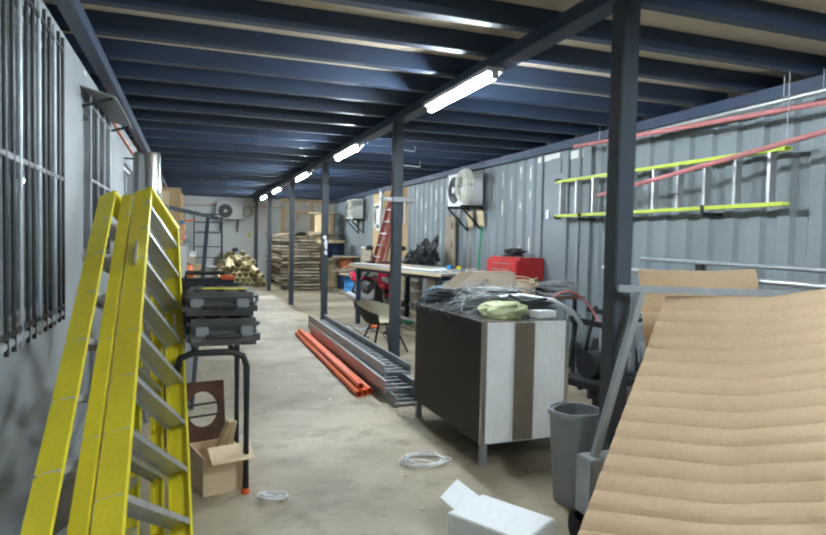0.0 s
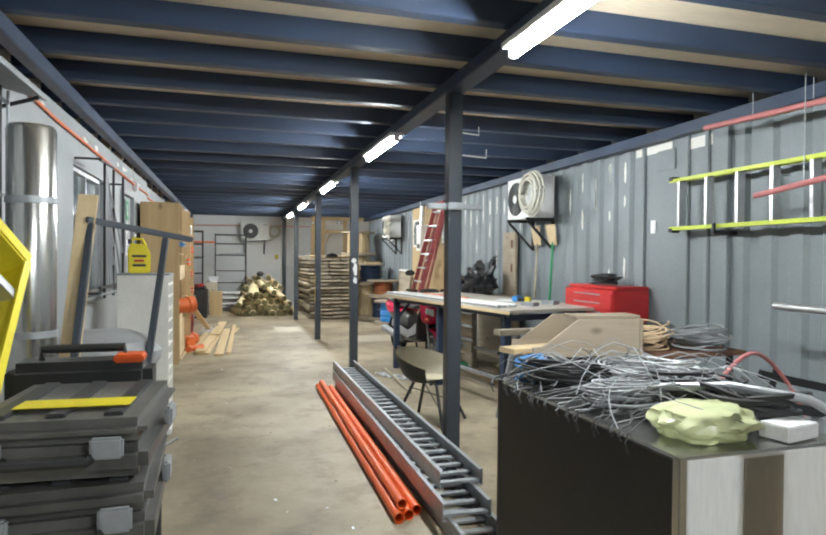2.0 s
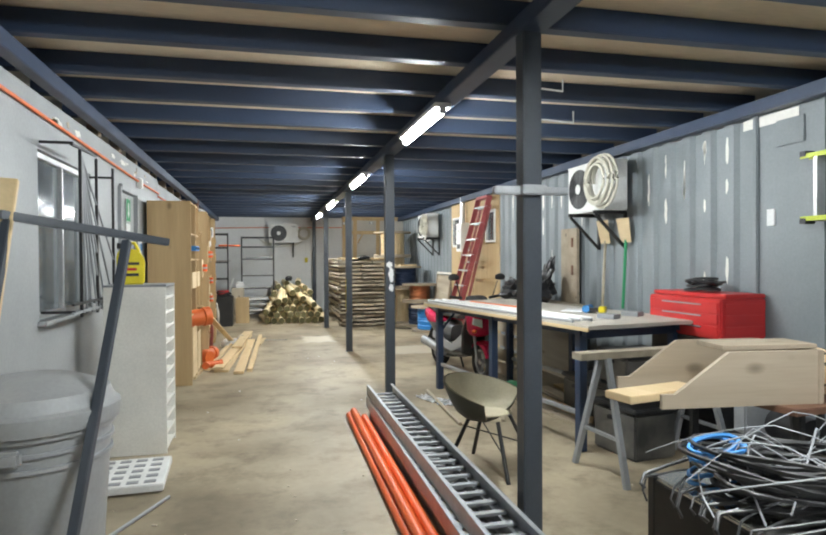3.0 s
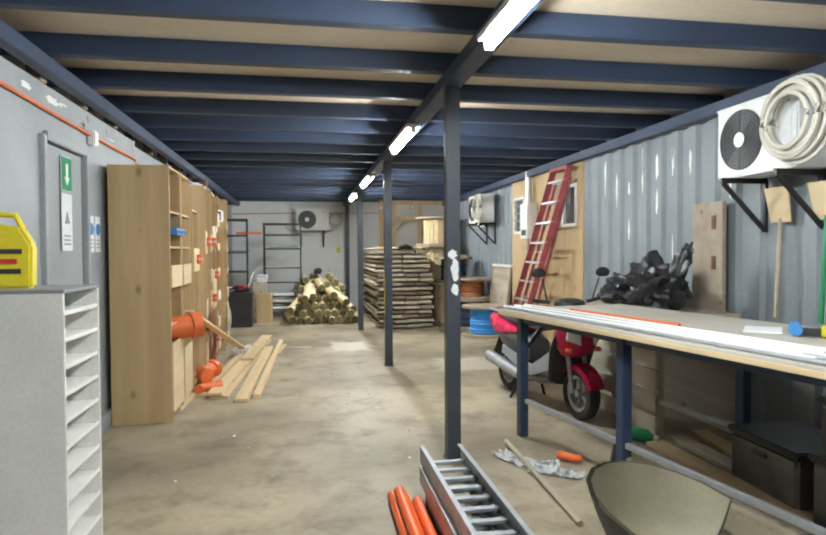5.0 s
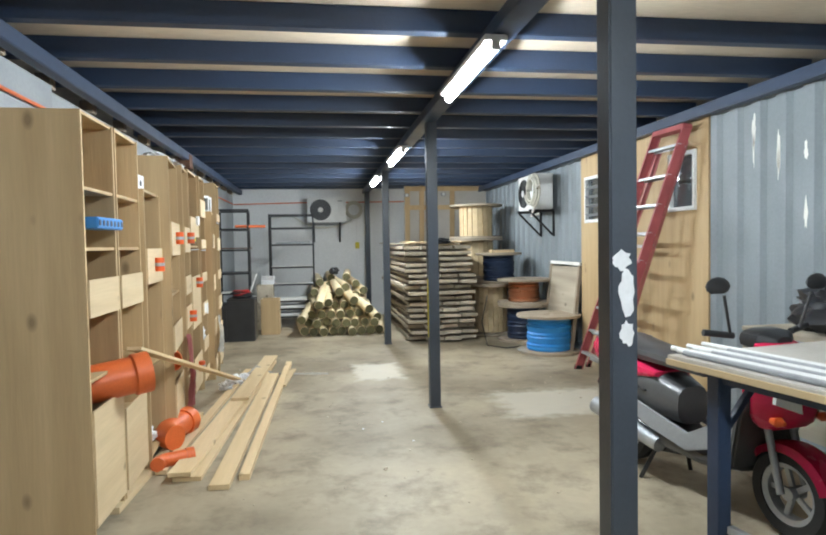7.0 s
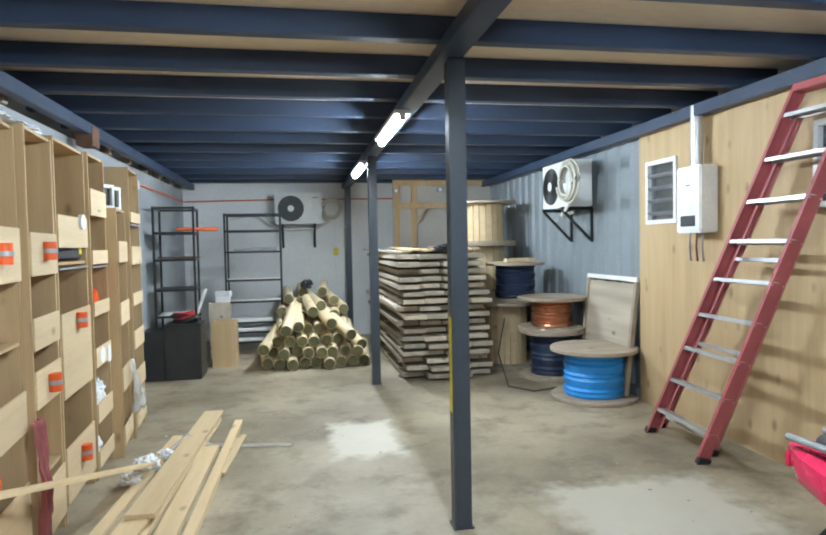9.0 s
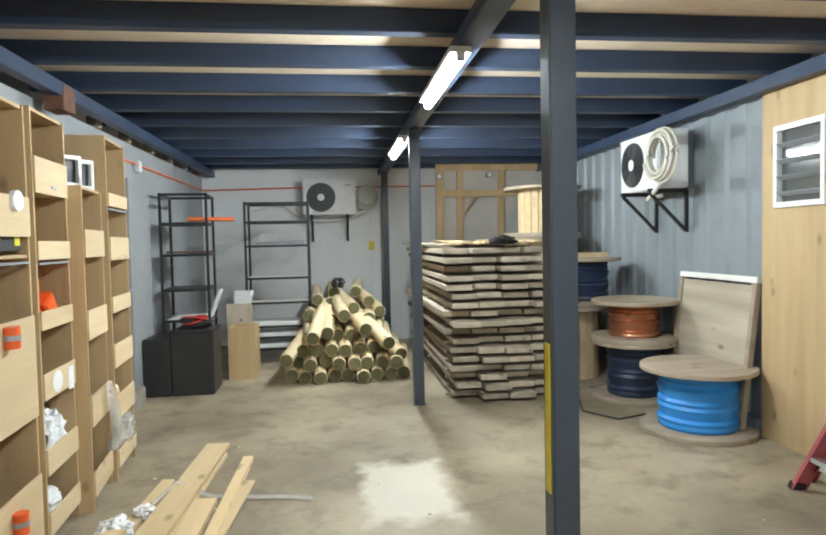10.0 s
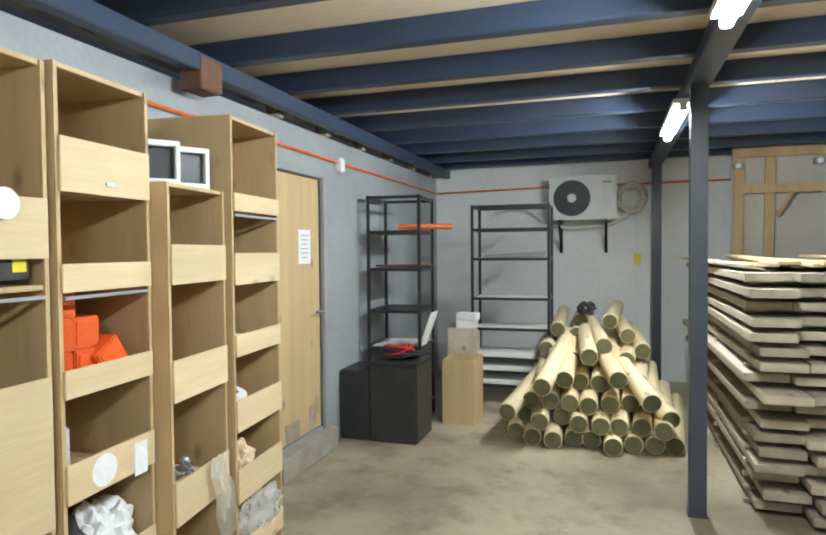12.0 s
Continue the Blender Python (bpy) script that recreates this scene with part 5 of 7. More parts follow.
# shell chair
t = thing("shell_chair", pose(2.84, 7.15, 0, 0, 0, 46) @ Matrix.Diagonal((1.14, 1.14, 0.93, 1)), "dark olive plastic shell chair with a pale inside", "chair")
for name, inset, thick, mat, label in (("shell", 0.0, 0.008, M_SHELL, ""), ("lining", 0.016, 0.003, M_OLIVE, "cream lining")):
    bm = bmesh.new()
    grid = []
    for i in range(13):
        a = -1.9 + 3.8 * i / 12
        row = []
        for j in range(7):
            f = j / 6
            hgt = 0.42 + 0.3 * f * (0.55 + 0.45 * math.cos(a * 0.85)) + inset * (1 - f)
            r = 0.17 + 0.13 * f ** 0.6 - inset
            row.append(bm.verts.new((r * math.sin(a) * 1.05, r * math.cos(a), hgt)))
        grid.append(row)
    for i in range(12):
        for j in range(6):
            bm.faces.new((grid[i][j], grid[i + 1][j], grid[i + 1][j + 1], grid[i][j + 1]))
    c = bm.verts.new((0, -0.05, 0.4 + inset))
    for i in range(12):
        bm.faces.new((c, grid[i + 1][0], grid[i][0]))
    bm.faces.new((c, grid[0][0], grid[12][0]))
    bmesh.ops.solidify(bm, geom=bm.faces[:], thickness=thick)
    part(name, bm, mat, t, label)
bm = bmesh.new()
lathe(bm, [(0, 0.437), (0.1, 0.438), (0.125, 0.445), (0.12, 0.452), (0, 0.456)], 24, (0, 0.0, 0.0))
part("seat_pad", bm, M_OLIVE, t, "cream seat pad")
for sx in (-1, 1):
    for sy in (-1, 1):
        rodpart("leg", (sx * 0.1, sy * 0.1, 0.41), (sx * 0.22, sy * 0.22, 0), 0.013, M_BLACK, t)
    rodpart("stay", (sx * 0.17, -0.17, 0.18), (-sx * 0.13, 0.13, 0.36), 0.005, M_BLACKSTEEL, t, 8)

# large work table
TA, TB = Vector((3.1, 10.12, 0)), Vector((3.62, 7.1, 0))
ty = (TA - TB).normalized()
tx = Vector((ty.y, -ty.x, 0))
ang = math.degrees(math.atan2(tx.y, tx.x))
TL, TW = (TA - TB).length, 1.22
mid = (TA + TB) / 2 + tx * TW / 2
t = thing("work_table", pose(mid.x, mid.y, 0, 0, 0, ang), "large work table with a board top on a dark steel frame", "table")
boxpart("table_top", (0, 0, 1.015), (TW, TL, 0.03), M_TABLE, t, 0.004)
boxpart("top_edge", (-TW / 2 - 0.002, 0, 1.0), (0.012, TL, 0.028), M_PINE, t, 0.002)
for sx in (-1, 1):
    for fy in (-0.42, 0.03, 0.44):
        boxpart("leg", (sx * (TW / 2 - 0.12), TL * fy, 0.498), (0.07, 0.07, 0.996), M_STEEL_NAVY, t, 0.004)
    boxpart("side_rail", (sx * (TW / 2 - 0.12), 0, 0.96), (0.04, TL * 0.9, 0.06), M_STEEL_NAVY, t, 0.004)
    boxpart("low_rail", (sx * (TW / 2 - 0.12), 0, 0.3), (0.035, TL * 0.84, 0.035), M_GALV, t, 0.003)
for fy in (-0.42, 0.44):
    boxpart("end_rail", (0, TL * fy, 0.93), (TW - 0.3, 0.04, 0.06), M_STEEL_NAVY, t, 0.004)
barpart("brace", (-TW / 2 + 0.14, TL * 0.44, 0.7), (-TW / 2 + 0.34, TL * 0.44, 0.93), 0.03, 0.03, M_STEEL_NAVY, t)
tm = pose(mid.x, mid.y, 1.03, 0, 0, ang)
for k in range(9):
    bm = bmesh.new()
    L = TL * (0.9 - 0.012 * (k % 4))
    off = 0.08 * (k % 3)
    rod(bm, (0, -L / 2 + off, 0.013), (0, L / 2 + off, 0.013), 0.012, 8)
    solid("conduit_length", bm, M_WHITE if k % 3 else M_GALV, "pale plastic conduit length lying on the work table", "pipe", "", tm @ pose(-TW / 2 + 0.05 + 0.036 * k, 0.1, 0, 0, 0, 0.6 * (k % 3)), "conduit lengths")
bm = bmesh.new()
rod(bm, (0, -0.6, 0.016), (0, 0.5, 0.016), 0.015, 8)
solid("conduit_length", bm, M_ORANGE, "orange plastic conduit length on the work table", "pipe", "", tm @ pose(-TW / 2 + 0.4, 0.55, 0, 0, 0, 2))
boxm = tm @ pose(0.22, -0.5, 0, 0, 0, 40)
t = thing("drill", boxm, "blue and yellow hand tool lying on the work table", "tool")
bm = bmesh.new()
rod(bm, (-0.14, 0, 0.04), (0.1, 0, 0.04), 0.035, 12, 0.028)
part("body", bm, M_BLUES, t)
boxpart("grip", (-0.1, -0.07, 0.03), (0.05, 0.15, 0.04), M_BLACK, t, 0.008)
boxpart("battery", (-0.1, -0.15, 0.035), (0.11, 0.06, 0.06), M_YELLOW, t, 0.008)
boxpart("paper_pad", (0.1, 0.16, 0.004), (0.3, 0.2, 0.008), M_PAPER, t, 0.001)
for dx, dy in ((0.3, -1.0), (-0.05, -1.1)):
    bm = bmesh.new()
    box(bm, (0, 0, 0.02), (0.12, 0.16, 0.04), None, 0.004)
    solid("small_carton", bm, M_GREYP, "small grey packet on the work table", "carton", "", tm @ pose(dx, dy, 0, 0, 0, 20))

# saw horse with a beam, in front of the table
t = thing("saw_horse", pose(4.0, 6.86, 0, 0, 0, 6), "dark steel saw horse with a plank across", "saw horse")
boxpart("beam", (0, 0, 0.86), (1.3, 0.12, 0.05), M_OLDPLANK, t, 0.004)
for sx in (-1, 1):
    for sy in (-1, 1):
        barpart("leg", (sx * 0.42, sy * 0.04, 0.84), (sx * 0.46, sy * 0.3, 0.0), 0.04, 0.04, M_GREYP, t, (0, 1, 0))
    barpart("spreader", (sx * 0.445, -0.2, 0.3), (sx * 0.445, 0.2, 0.3), 0.025, 0.025, M_GALV, t)

# low bench with timber box, wires and machine parts between the cabinet and the wall
t = thing("low_bench", pose(3.75, 5.25, 0, 0, 0, 5), "rough low bench with a worn board top", "bench")
boxpart("top", (0.12, 0.1, 0.9), (1.06, 0.72, 0.03), M_RUST, t, 0.004)
for sx in (-1, 1):
    for sy in (-1, 1):
        boxpart("leg", (0.12 + sx * 0.44, 0.1 + sy * 0.3, 0.4425), (0.035, 0.035, 0.885), M_BLACKSTEEL, t, 0.004)
    boxpart("rail", (0.12 + sx * 0.44, 0.1, 0.3), (0.03, 0.565, 0.03), M_BLACKSTEEL, t, 0.004)
t = thing("timber_box", pose(3.32, 5.25, 0.916, 0, 0, -6), "open rough timber box on the bench", "box")
for y in (-0.2, 0.2):
    bm = bmesh.new()
    plate(bm, [(-0.46, y, 0), (0.25, y, 0), (0.25, y, 0.23), (-0.16, y, 0.23), (-0.4, y, 0.06), (-0.46, y, 0.06)], 0.02, (0, 1, 0))
    part("side", bm, M_REELWOOD, t)
boxpart("end_board", (0.262, 0, 0.115), (0.02, 0.42, 0.23), M_REELWOOD, t, 0.003)
boxpart("base", (0, 0, 0.01), (0.5, 0.38, 0.02), M_PINE, t, 0.002)
boxpart("lid_board", (0.06, -0.06, 0.241), (0.44, 0.2, 0.02), M_REELWOOD, t, 0.003)
t = thing("plank", pose(2.95, 5.3, 0.92, 0, 0, 12), "short pine board on the bench end", "plank")
boxpart("board", (0, 0, 0.02), (0.45, 0.16, 0.035), M_PINE, t, 0.004)
cable_coil((3.75, 5.3, 0.916), 0.24, 22, 0.006, M_CARD, "tangled pale rope coil on the bench", 8, 0.12)
cable_coil((4.15, 5.2, 0.916), 0.22, 18, 0.007, M_GREYP, "tangled grey cable coil on the bench", 9, 0.1)
cable_coil((3.98, 5.5, 0.916), 0.2, 14, 0.006, M_BLACK, "tangled black cable coil on the bench", 10, 0.1)


def machine(m, label, seed):
    """Low dark scrap machine: base, motor, pulleys, frame bars."""
    rnd = random.Random(seed)
    t = thing("machine", m, label, "machine", "scrap machines")
    boxpart("base", (0, 0, 0.3), (0.75, 0.45, 0.06), M_BLACKSTEEL, t, 0.006)
    for sx in (-1, 1):
        for sy in (-1, 1):
            boxpart("leg", (sx * 0.33, sy * 0.18, 0.135), (0.05, 0.05, 0.27), M_BLACKSTEEL, t, 0.004)
    rodpart("motor", (-0.25, 0, 0.44), (0.08, 0, 0.44), 0.11, M_BLACKSTEEL, t, 20)
    rodpart("pulley", (0.16, 0, 0.44), (0.2, 0, 0.44), 0.14, M_GALV, t, 24)
    boxpart("guard", (0.22, 0.05, 0.52), (0.14, 0.3, 0.36), M_GREYP, t, 0.012)
    barpart("handle_bar", (-0.3, 0.15, 0.4), (-0.2, 0.15, 0.85), 0.03, 0.03, M_BLACKSTEEL, t, (0, 1, 0))
    barpart("top_bar", (-0.3, 0.15, 0.82), (0.3, 0.15, 0.7), 0.04, 0.05, M_BLACKSTEEL, t)
    return t


machine(pose(3.9, 4.0, 0, 0, 0, 15), "dark steel workshop machine on legs", 1)
machine(pose(4.45, 4.5, 0, 0, 0, -20), "dark dusty workshop machine by the container wall", 2)
machine(pose(4.55, 6.2, 0, 0, 0, 80), "dark workshop machine beside the saw horse", 3)
bm = bmesh.new()
sweep(bm, [(3.3 + 0.42 * math.cos(a) + 0.35, 4.25 + 0.1 * math.sin(a * 2), 0.62 + 0.42 * math.sin(a)) for a in [k * math.pi / 16 for k in range(17)]] + [(3.2, 4.2, 0.35), (3.25, 4.15, 0.02)], 0.011, 8)
solid("hose", bm, M_PINKLAD, "arched red air hose among the machines", "hose")
for k, (a, b, r, mt) in enumerate((((3.1, 3.5, 0.015), (4.9, 3.9, 0.015), 0.02, M_GALV), ((3.05, 2.85, 0.02), (4.3, 3.3, 0.02), 0.018, M_GALV), ((3.4, 3.5, 0.02), (3.7, 3.35, 0.02), 0.03, M_ORANGE2),
                                   ((4.6, 2.2, 1.2), (4.6, 5.0, 1.22), 0.025, M_ALU), ((4.75, 1.8, 1.3), (4.75, 4.6, 1.33), 0.02, M_GALV))):
    t = thing("pipe", Matrix.Translation(a), "loose metal pipe length" if mt != M_ORANGE2 else "short orange pipe on the floor", "pipe", "loose pipes")
    rodpart("wall", (0, 0, 0), Vector(b) - Vector(a), r, mt, t)
for y in (2.6, 4.2):
    t = thing("wall_bracket", pose(XR, y, 1.15), "dark steel bracket carrying pipes on the wall", "bracket", "pipe brackets")
    boxpart("arm", (-0.28, 0, 0), (0.58, 0.04, 0.05), M_BLACKSTEEL, t, 0.004)
    boxpart("plate", (-0.01, 0, 0), (0.02, 0.1, 0.3), M_BLACKSTEEL, t, 0.004)

# red tool chest at the wall
t = thing("tool_chest", pose(4.88, 7.42, 0, 0, 0, 0), "red steel tool chest on a dark stand", "tool chest")
boxpart("stand", (0, 0, 0.45), (0.4, 0.9, 0.9), M_BLACKSTEEL, t, 0.01)
boxpart("body", (0, 0, 1.06), (0.42, 0.92, 0.32), M_RED, t, 0.012)
boxpart("lid", (0.02, 0, 1.24), (0.38, 0.92, 0.035), M_RED, t, 0.01)
for k in range(3):
    dd = boxpart("drawer", (-0.214, 0, 0.97 + 0.09 * k), (0.012, 0.86, 0.075), M_RED, t, 0.004)
    boxpart("handle", (-0.226, 0, 0.99 + 0.09 * k), (0.012, 0.5, 0.012), M_GALV, dd, 0.003)
    boxpart("side_drawer", (0, -0.464, 0.97 + 0.09 * k), (0.36, 0.01, 0.075), M_RED, t, 0.004)
cable_coil((4.88, 7.4, 1.262), 0.15, 8, 0.012, M_BLACK, "dark cable coil on the tool chest", 15, 0.05)

# scooter
t = thing("scooter", pose(3.83, 10.98, 0, 0, 0, 9), "red and dark grey parked motor scooter on its stand", "scooter")


def wheel(y, r, w):
    wv = thing("wheel", Matrix.Identity(4), "", "")
    wv.parent = t
    for key in list(wv.keys()):
        del wv[key]
    bm = bmesh.new()
    lathe(bm, [(r * 0.68, -w / 2), (r * 0.9, -w / 2), (r, -w * 0.28), (r, w * 0.28), (r * 0.9, w / 2), (r * 0.68, w / 2), (r * 0.68, -w / 2)], 32, (0, y, r), Euler((0, math.pi / 2, 0)).to_matrix())
    part("tyre", bm, M_RUBBER, wv)
    bm = bmesh.new()
    lathe(bm, [(r * 0.56, -w * 0.3), (r * 0.69, -w * 0.4), (r * 0.69, w * 0.4), (r * 0.56, w * 0.3), (r * 0.56, -w * 0.3)], 32, (0, y, r), Euler((0, math.pi / 2, 0)).to_matrix())
    for k in range(5):
        a = k * math.tau / 5
        bar(bm, (0, y, r), (0, y + r * 0.6 * math.cos(a), r + r * 0.6 * math.sin(a)), 0.03, 0.022, (1, 0, 0), 0.003)
    rod(bm, (-w * 0.45, y, r), (w * 0.45, y, r), 0.035, 16)
    part("rim", bm, M_GALV, wv)


wheel(-0.66, 0.235, 0.11)
wheel(0.64, 0.235, 0.12)


def hull(bm, sections, n=14):
    """A lofted body from (y, z centre, half width, half height) sections."""
    rings = []
    for y, z, w, h in sections:
        rings.append([bm.verts.new((w * math.copysign(abs(math.cos(a)) ** 0.7, math.cos(a)), y, z + h * math.copysign(abs(math.sin(a)) ** 0.7, math.sin(a)))) for a in [k * math.tau / n for k in range(n)]])
    for u, v in zip(rings, rings[1:]):
        for k in range(n):
            bm.faces.new((u[k], u[(k + 1) % n], v[(k + 1) % n], v[k]))
    bm.faces.new(rings[0][::-1])
    bm.faces.new(rings[-1])


def hullpart(name, sections, mat, label=""):
    bm = bmesh.new()
    hull(bm, sections)
    return part(name, bm, mat, t, label)


hullpart("rear_body", [(0.05, 0.52, 0.12, 0.12), (0.25, 0.55, 0.17, 0.16), (0.5, 0.6, 0.18, 0.15), (0.8, 0.7, 0.14, 0.09), (0.95, 0.74, 0.08, 0.04)], M_FAIRING)
hullpart("rear_cowl", [(0.22, 0.69, 0.16, 0.02), (0.45, 0.69, 0.195, 0.075), (0.7, 0.7, 0.19, 0.1), (0.92, 0.75, 0.13, 0.085), (1.02, 0.79, 0.05, 0.03)], M_SCOOTER, "glossy red tail cowl")
hullpart("seat", [(-0.1, 0.76, 0.1, 0.03), (0.1, 0.79, 0.15, 0.05), (0.4, 0.8, 0.16, 0.055), (0.65, 0.84, 0.14, 0.06), (0.88, 0.86, 0.08, 0.03)], M_SEAT)
hullpart("floor_board", [(-0.42, 0.32, 0.14, 0.05), (-0.2, 0.28, 0.18, 0.05), (0.15, 0.3, 0.18, 0.07), (0.3, 0.38, 0.14, 0.1)], M_FAIRING)
for s in (-1, 1):
    bm = bmesh.new()
    plate(bm, [(s * 0.155, -0.44, 0.42), (s * 0.175, -0.1, 0.3), (s * 0.185, 0.2, 0.36), (s * 0.18, 0.5, 0.44), (s * 0.18, 0.48, 0.53), (s * 0.18, 0.2, 0.47), (s * 0.17, -0.1, 0.4), (s * 0.15, -0.44, 0.6)], 0.02, (s, 0, 0))
    bmesh.ops.bevel(bm, geom=bm.edges[:], offset=0.006, segments=2, affect="EDGES")
    part("side_fairing", bm, M_GREYP, t, "dull grey lower side fairing")
    for k in range(3):
        boxpart("vent_slot", (s * 0.178, 0.3 + 0.07 * k, 0.58 + 0.008 * k), (0.012, 0.05, 0.014), M_BLACK, t, 0.003)
    rodpart("grab_rail", (s * 0.14, 0.62, 0.86), (s * 0.1, 0.98, 0.86), 0.014, M_GALV, t)
    hullpart("indicator", [(-0.735, 0.63, 0.01, 0.01), (-0.7, 0.63, 0.03, 0.025), (-0.66, 0.63, 0.02, 0.015)], M_ORANGE2, "orange indicator lens").location = (s * 0.15, 0, 0)
bm = bmesh.new()
plate(bm, [(-0.2, -0.4, 0.3), (0.2, -0.4, 0.3), (0.24, -0.5, 0.62), (0.16, -0.56, 0.9), (-0.16, -0.56, 0.9), (-0.24, -0.5, 0.62)], 0.05, (0, -1, 0.2))
bmesh.ops.bevel(bm, geom=bm.edges[:], offset=0.015, segments=2, affect="EDGES")
part("leg_shield", bm, M_FAIRING, t)
hullpart("front_cowl", [(-0.74, 0.72, 0.05, 0.06), (-0.68, 0.72, 0.15, 0.14), (-0.58, 0.74, 0.2, 0.2), (-0.5, 0.76, 0.18, 0.2)], M_SCOOTER, "glossy red front cowl")
hullpart("handlebar_cowl", [(-0.6, 1.0, 0.05, 0.04), (-0.54, 1.01, 0.13, 0.06), (-0.45, 1.02, 0.15, 0.055), (-0.4, 1.02, 0.1, 0.03)], M_BLACK)
hullpart("fly_screen", [(-0.66, 0.93, 0.04, 0.03), (-0.6, 0.95, 0.14, 0.06), (-0.54, 0.98, 0.15, 0.04)], M_SCOOTER, "glossy red cowl under the handlebar")
rodpart("steering_column", (0, -0.56, 0.6), (0, -0.47, 1.02), 0.03, M_BLACKSTEEL, t)
for s in (-1, 1):
    bm = bmesh.new()
    hull_pts = [(s * 0.07, -0.735, 0.78), (s * 0.16, -0.68, 0.8), (s * 0.17, -0.68, 0.72), (s * 0.07, -0.745, 0.68)]
    plate(bm, hull_pts, 0.02, (0, -1, 0))
    part("headlight", bm, M_WHITE, t, "clear headlamp lens")
bm = bmesh.new()
strip = []
for i in range(15):
    a = math.pi * (0.1 + 0.66 * i / 14)
    strip.append([bm.verts.new((wx, -0.66 - (0.27 - dz) * math.cos(a), 0.235 + (0.27 - dz) * math.sin(a))) for wx, dz in ((-0.085, 0.05), (-0.07, 0.01), (0, 0), (0.07, 0.01), (0.085, 0.05))])
for u, v in zip(strip, strip[1:]):
    for k in range(4):
        bm.faces.new((u[k], u[k + 1], v[k + 1], v[k]))
bmesh.ops.solidify(bm, geom=bm.faces[:], thickness=0.008)
part("front_fender", bm, M_SCOOTER, t, "glossy red front fender")
for s in (-1, 1):
    rodpart("fork", (s * 0.085, -0.655, 0.24), (s * 0.085, -0.56, 0.62), 0.02, M_GALV, t)
    rodpart("grip", (s * 0.2, -0.46, 1.04), (s * 0.36, -0.42, 1.06), 0.018, M_BLACK, t)
    mv = rodpart("mirror_stem", (s * 0.24, -0.48, 1.06), (s * 0.3, -0.5, 1.26), 0.008, M_BLACK, t)
    bm = bmesh.new()
    crumple(bm, (s * 0.34, -0.5, 1.31), (0.08, 0.02, 0.05), 3, 0.0, 2)
    part("mirror", bm, M_BLACK, mv)
bm = bmesh.new()
rod(bm, (-0.17, 0.15, 0.26), (-0.19, 0.8, 0.36), 0.05, 16, 0.065)
part("exhaust", bm, M_GALV, t, "dull grey silencer")
hullpart("engine", [(0.1, 0.26, 0.1, 0.07), (0.3, 0.26, 0.14, 0.1), (0.6, 0.26, 0.12, 0.09), (0.72, 0.26, 0.06, 0.05)], M_BLACKSTEEL)
rodpart("stand_leg", (-0.12, 0.25, 0.2), (-0.2, 0.3, 0.0), 0.014, M_BLACKSTEEL, t)
rodpart("stand_leg", (0.12, 0.25, 0.2), (0.2, 0.3, 0.0), 0.014, M_BLACKSTEEL, t)
barpart("rear_fender", (0, 0.8, 0.6), (0, 1.0, 0.32), 0.12, 0.015, M_BLACK, t)
boxpart("tail_light", (0, 1.0, 0.76), (0.16, 0.03, 0.06), M_SCOOTER, t, 0.008)
# black bags on a crate behind the table
t = thing("crate", pose(4.62, 10.4, 0, 0, 0, 0), "dark wooden crate against the container wall", "crate")
for k in range(5):
    boxpart("slat", (-0.36, 0, 0.1 + 0.19 * k), (0.03, 1.5, 0.15), M_OLDPLANK, t, 0.004)
for y in (-0.72, 0.0, 0.72):
    boxpart("upright", (-0.32, y, 0.48), (0.05, 0.06, 0.96), M_OLDPLANK, t, 0.004)
boxpart("top", (0, 0, 0.975), (0.76, 1.5, 0.03), M_OLDPLANK, t, 0.004)
boxpart("back", (0.34, 0, 0.48), (0.03, 1.5, 0.96), M_OLDPLANK, t, 0.004)
for sd, (x, y, s) in enumerate(((4.55, 10.15, (0.24, 0.28, 0.2)), (4.6, 10.7, (0.26, 0.3, 0.17)), (4.65, 10.4, (0.2, 0.22, 0.26)))):
    bag("rubbish_bag", (x, y, 0.99), s, M_BAG, "shiny black plastic bag on the crate", 50 + sd, "bag")
bm = bmesh.new()
crumple(bm, (0, 0, 0.12), (0.05, 0.1, 0.18), 61, 0.5)
solid("rubbish_bag", bm, M_BAG, "knotted black plastic bag neck", "bag", "", pose(4.6, 9.95, 1.28, 20, 15, 0))
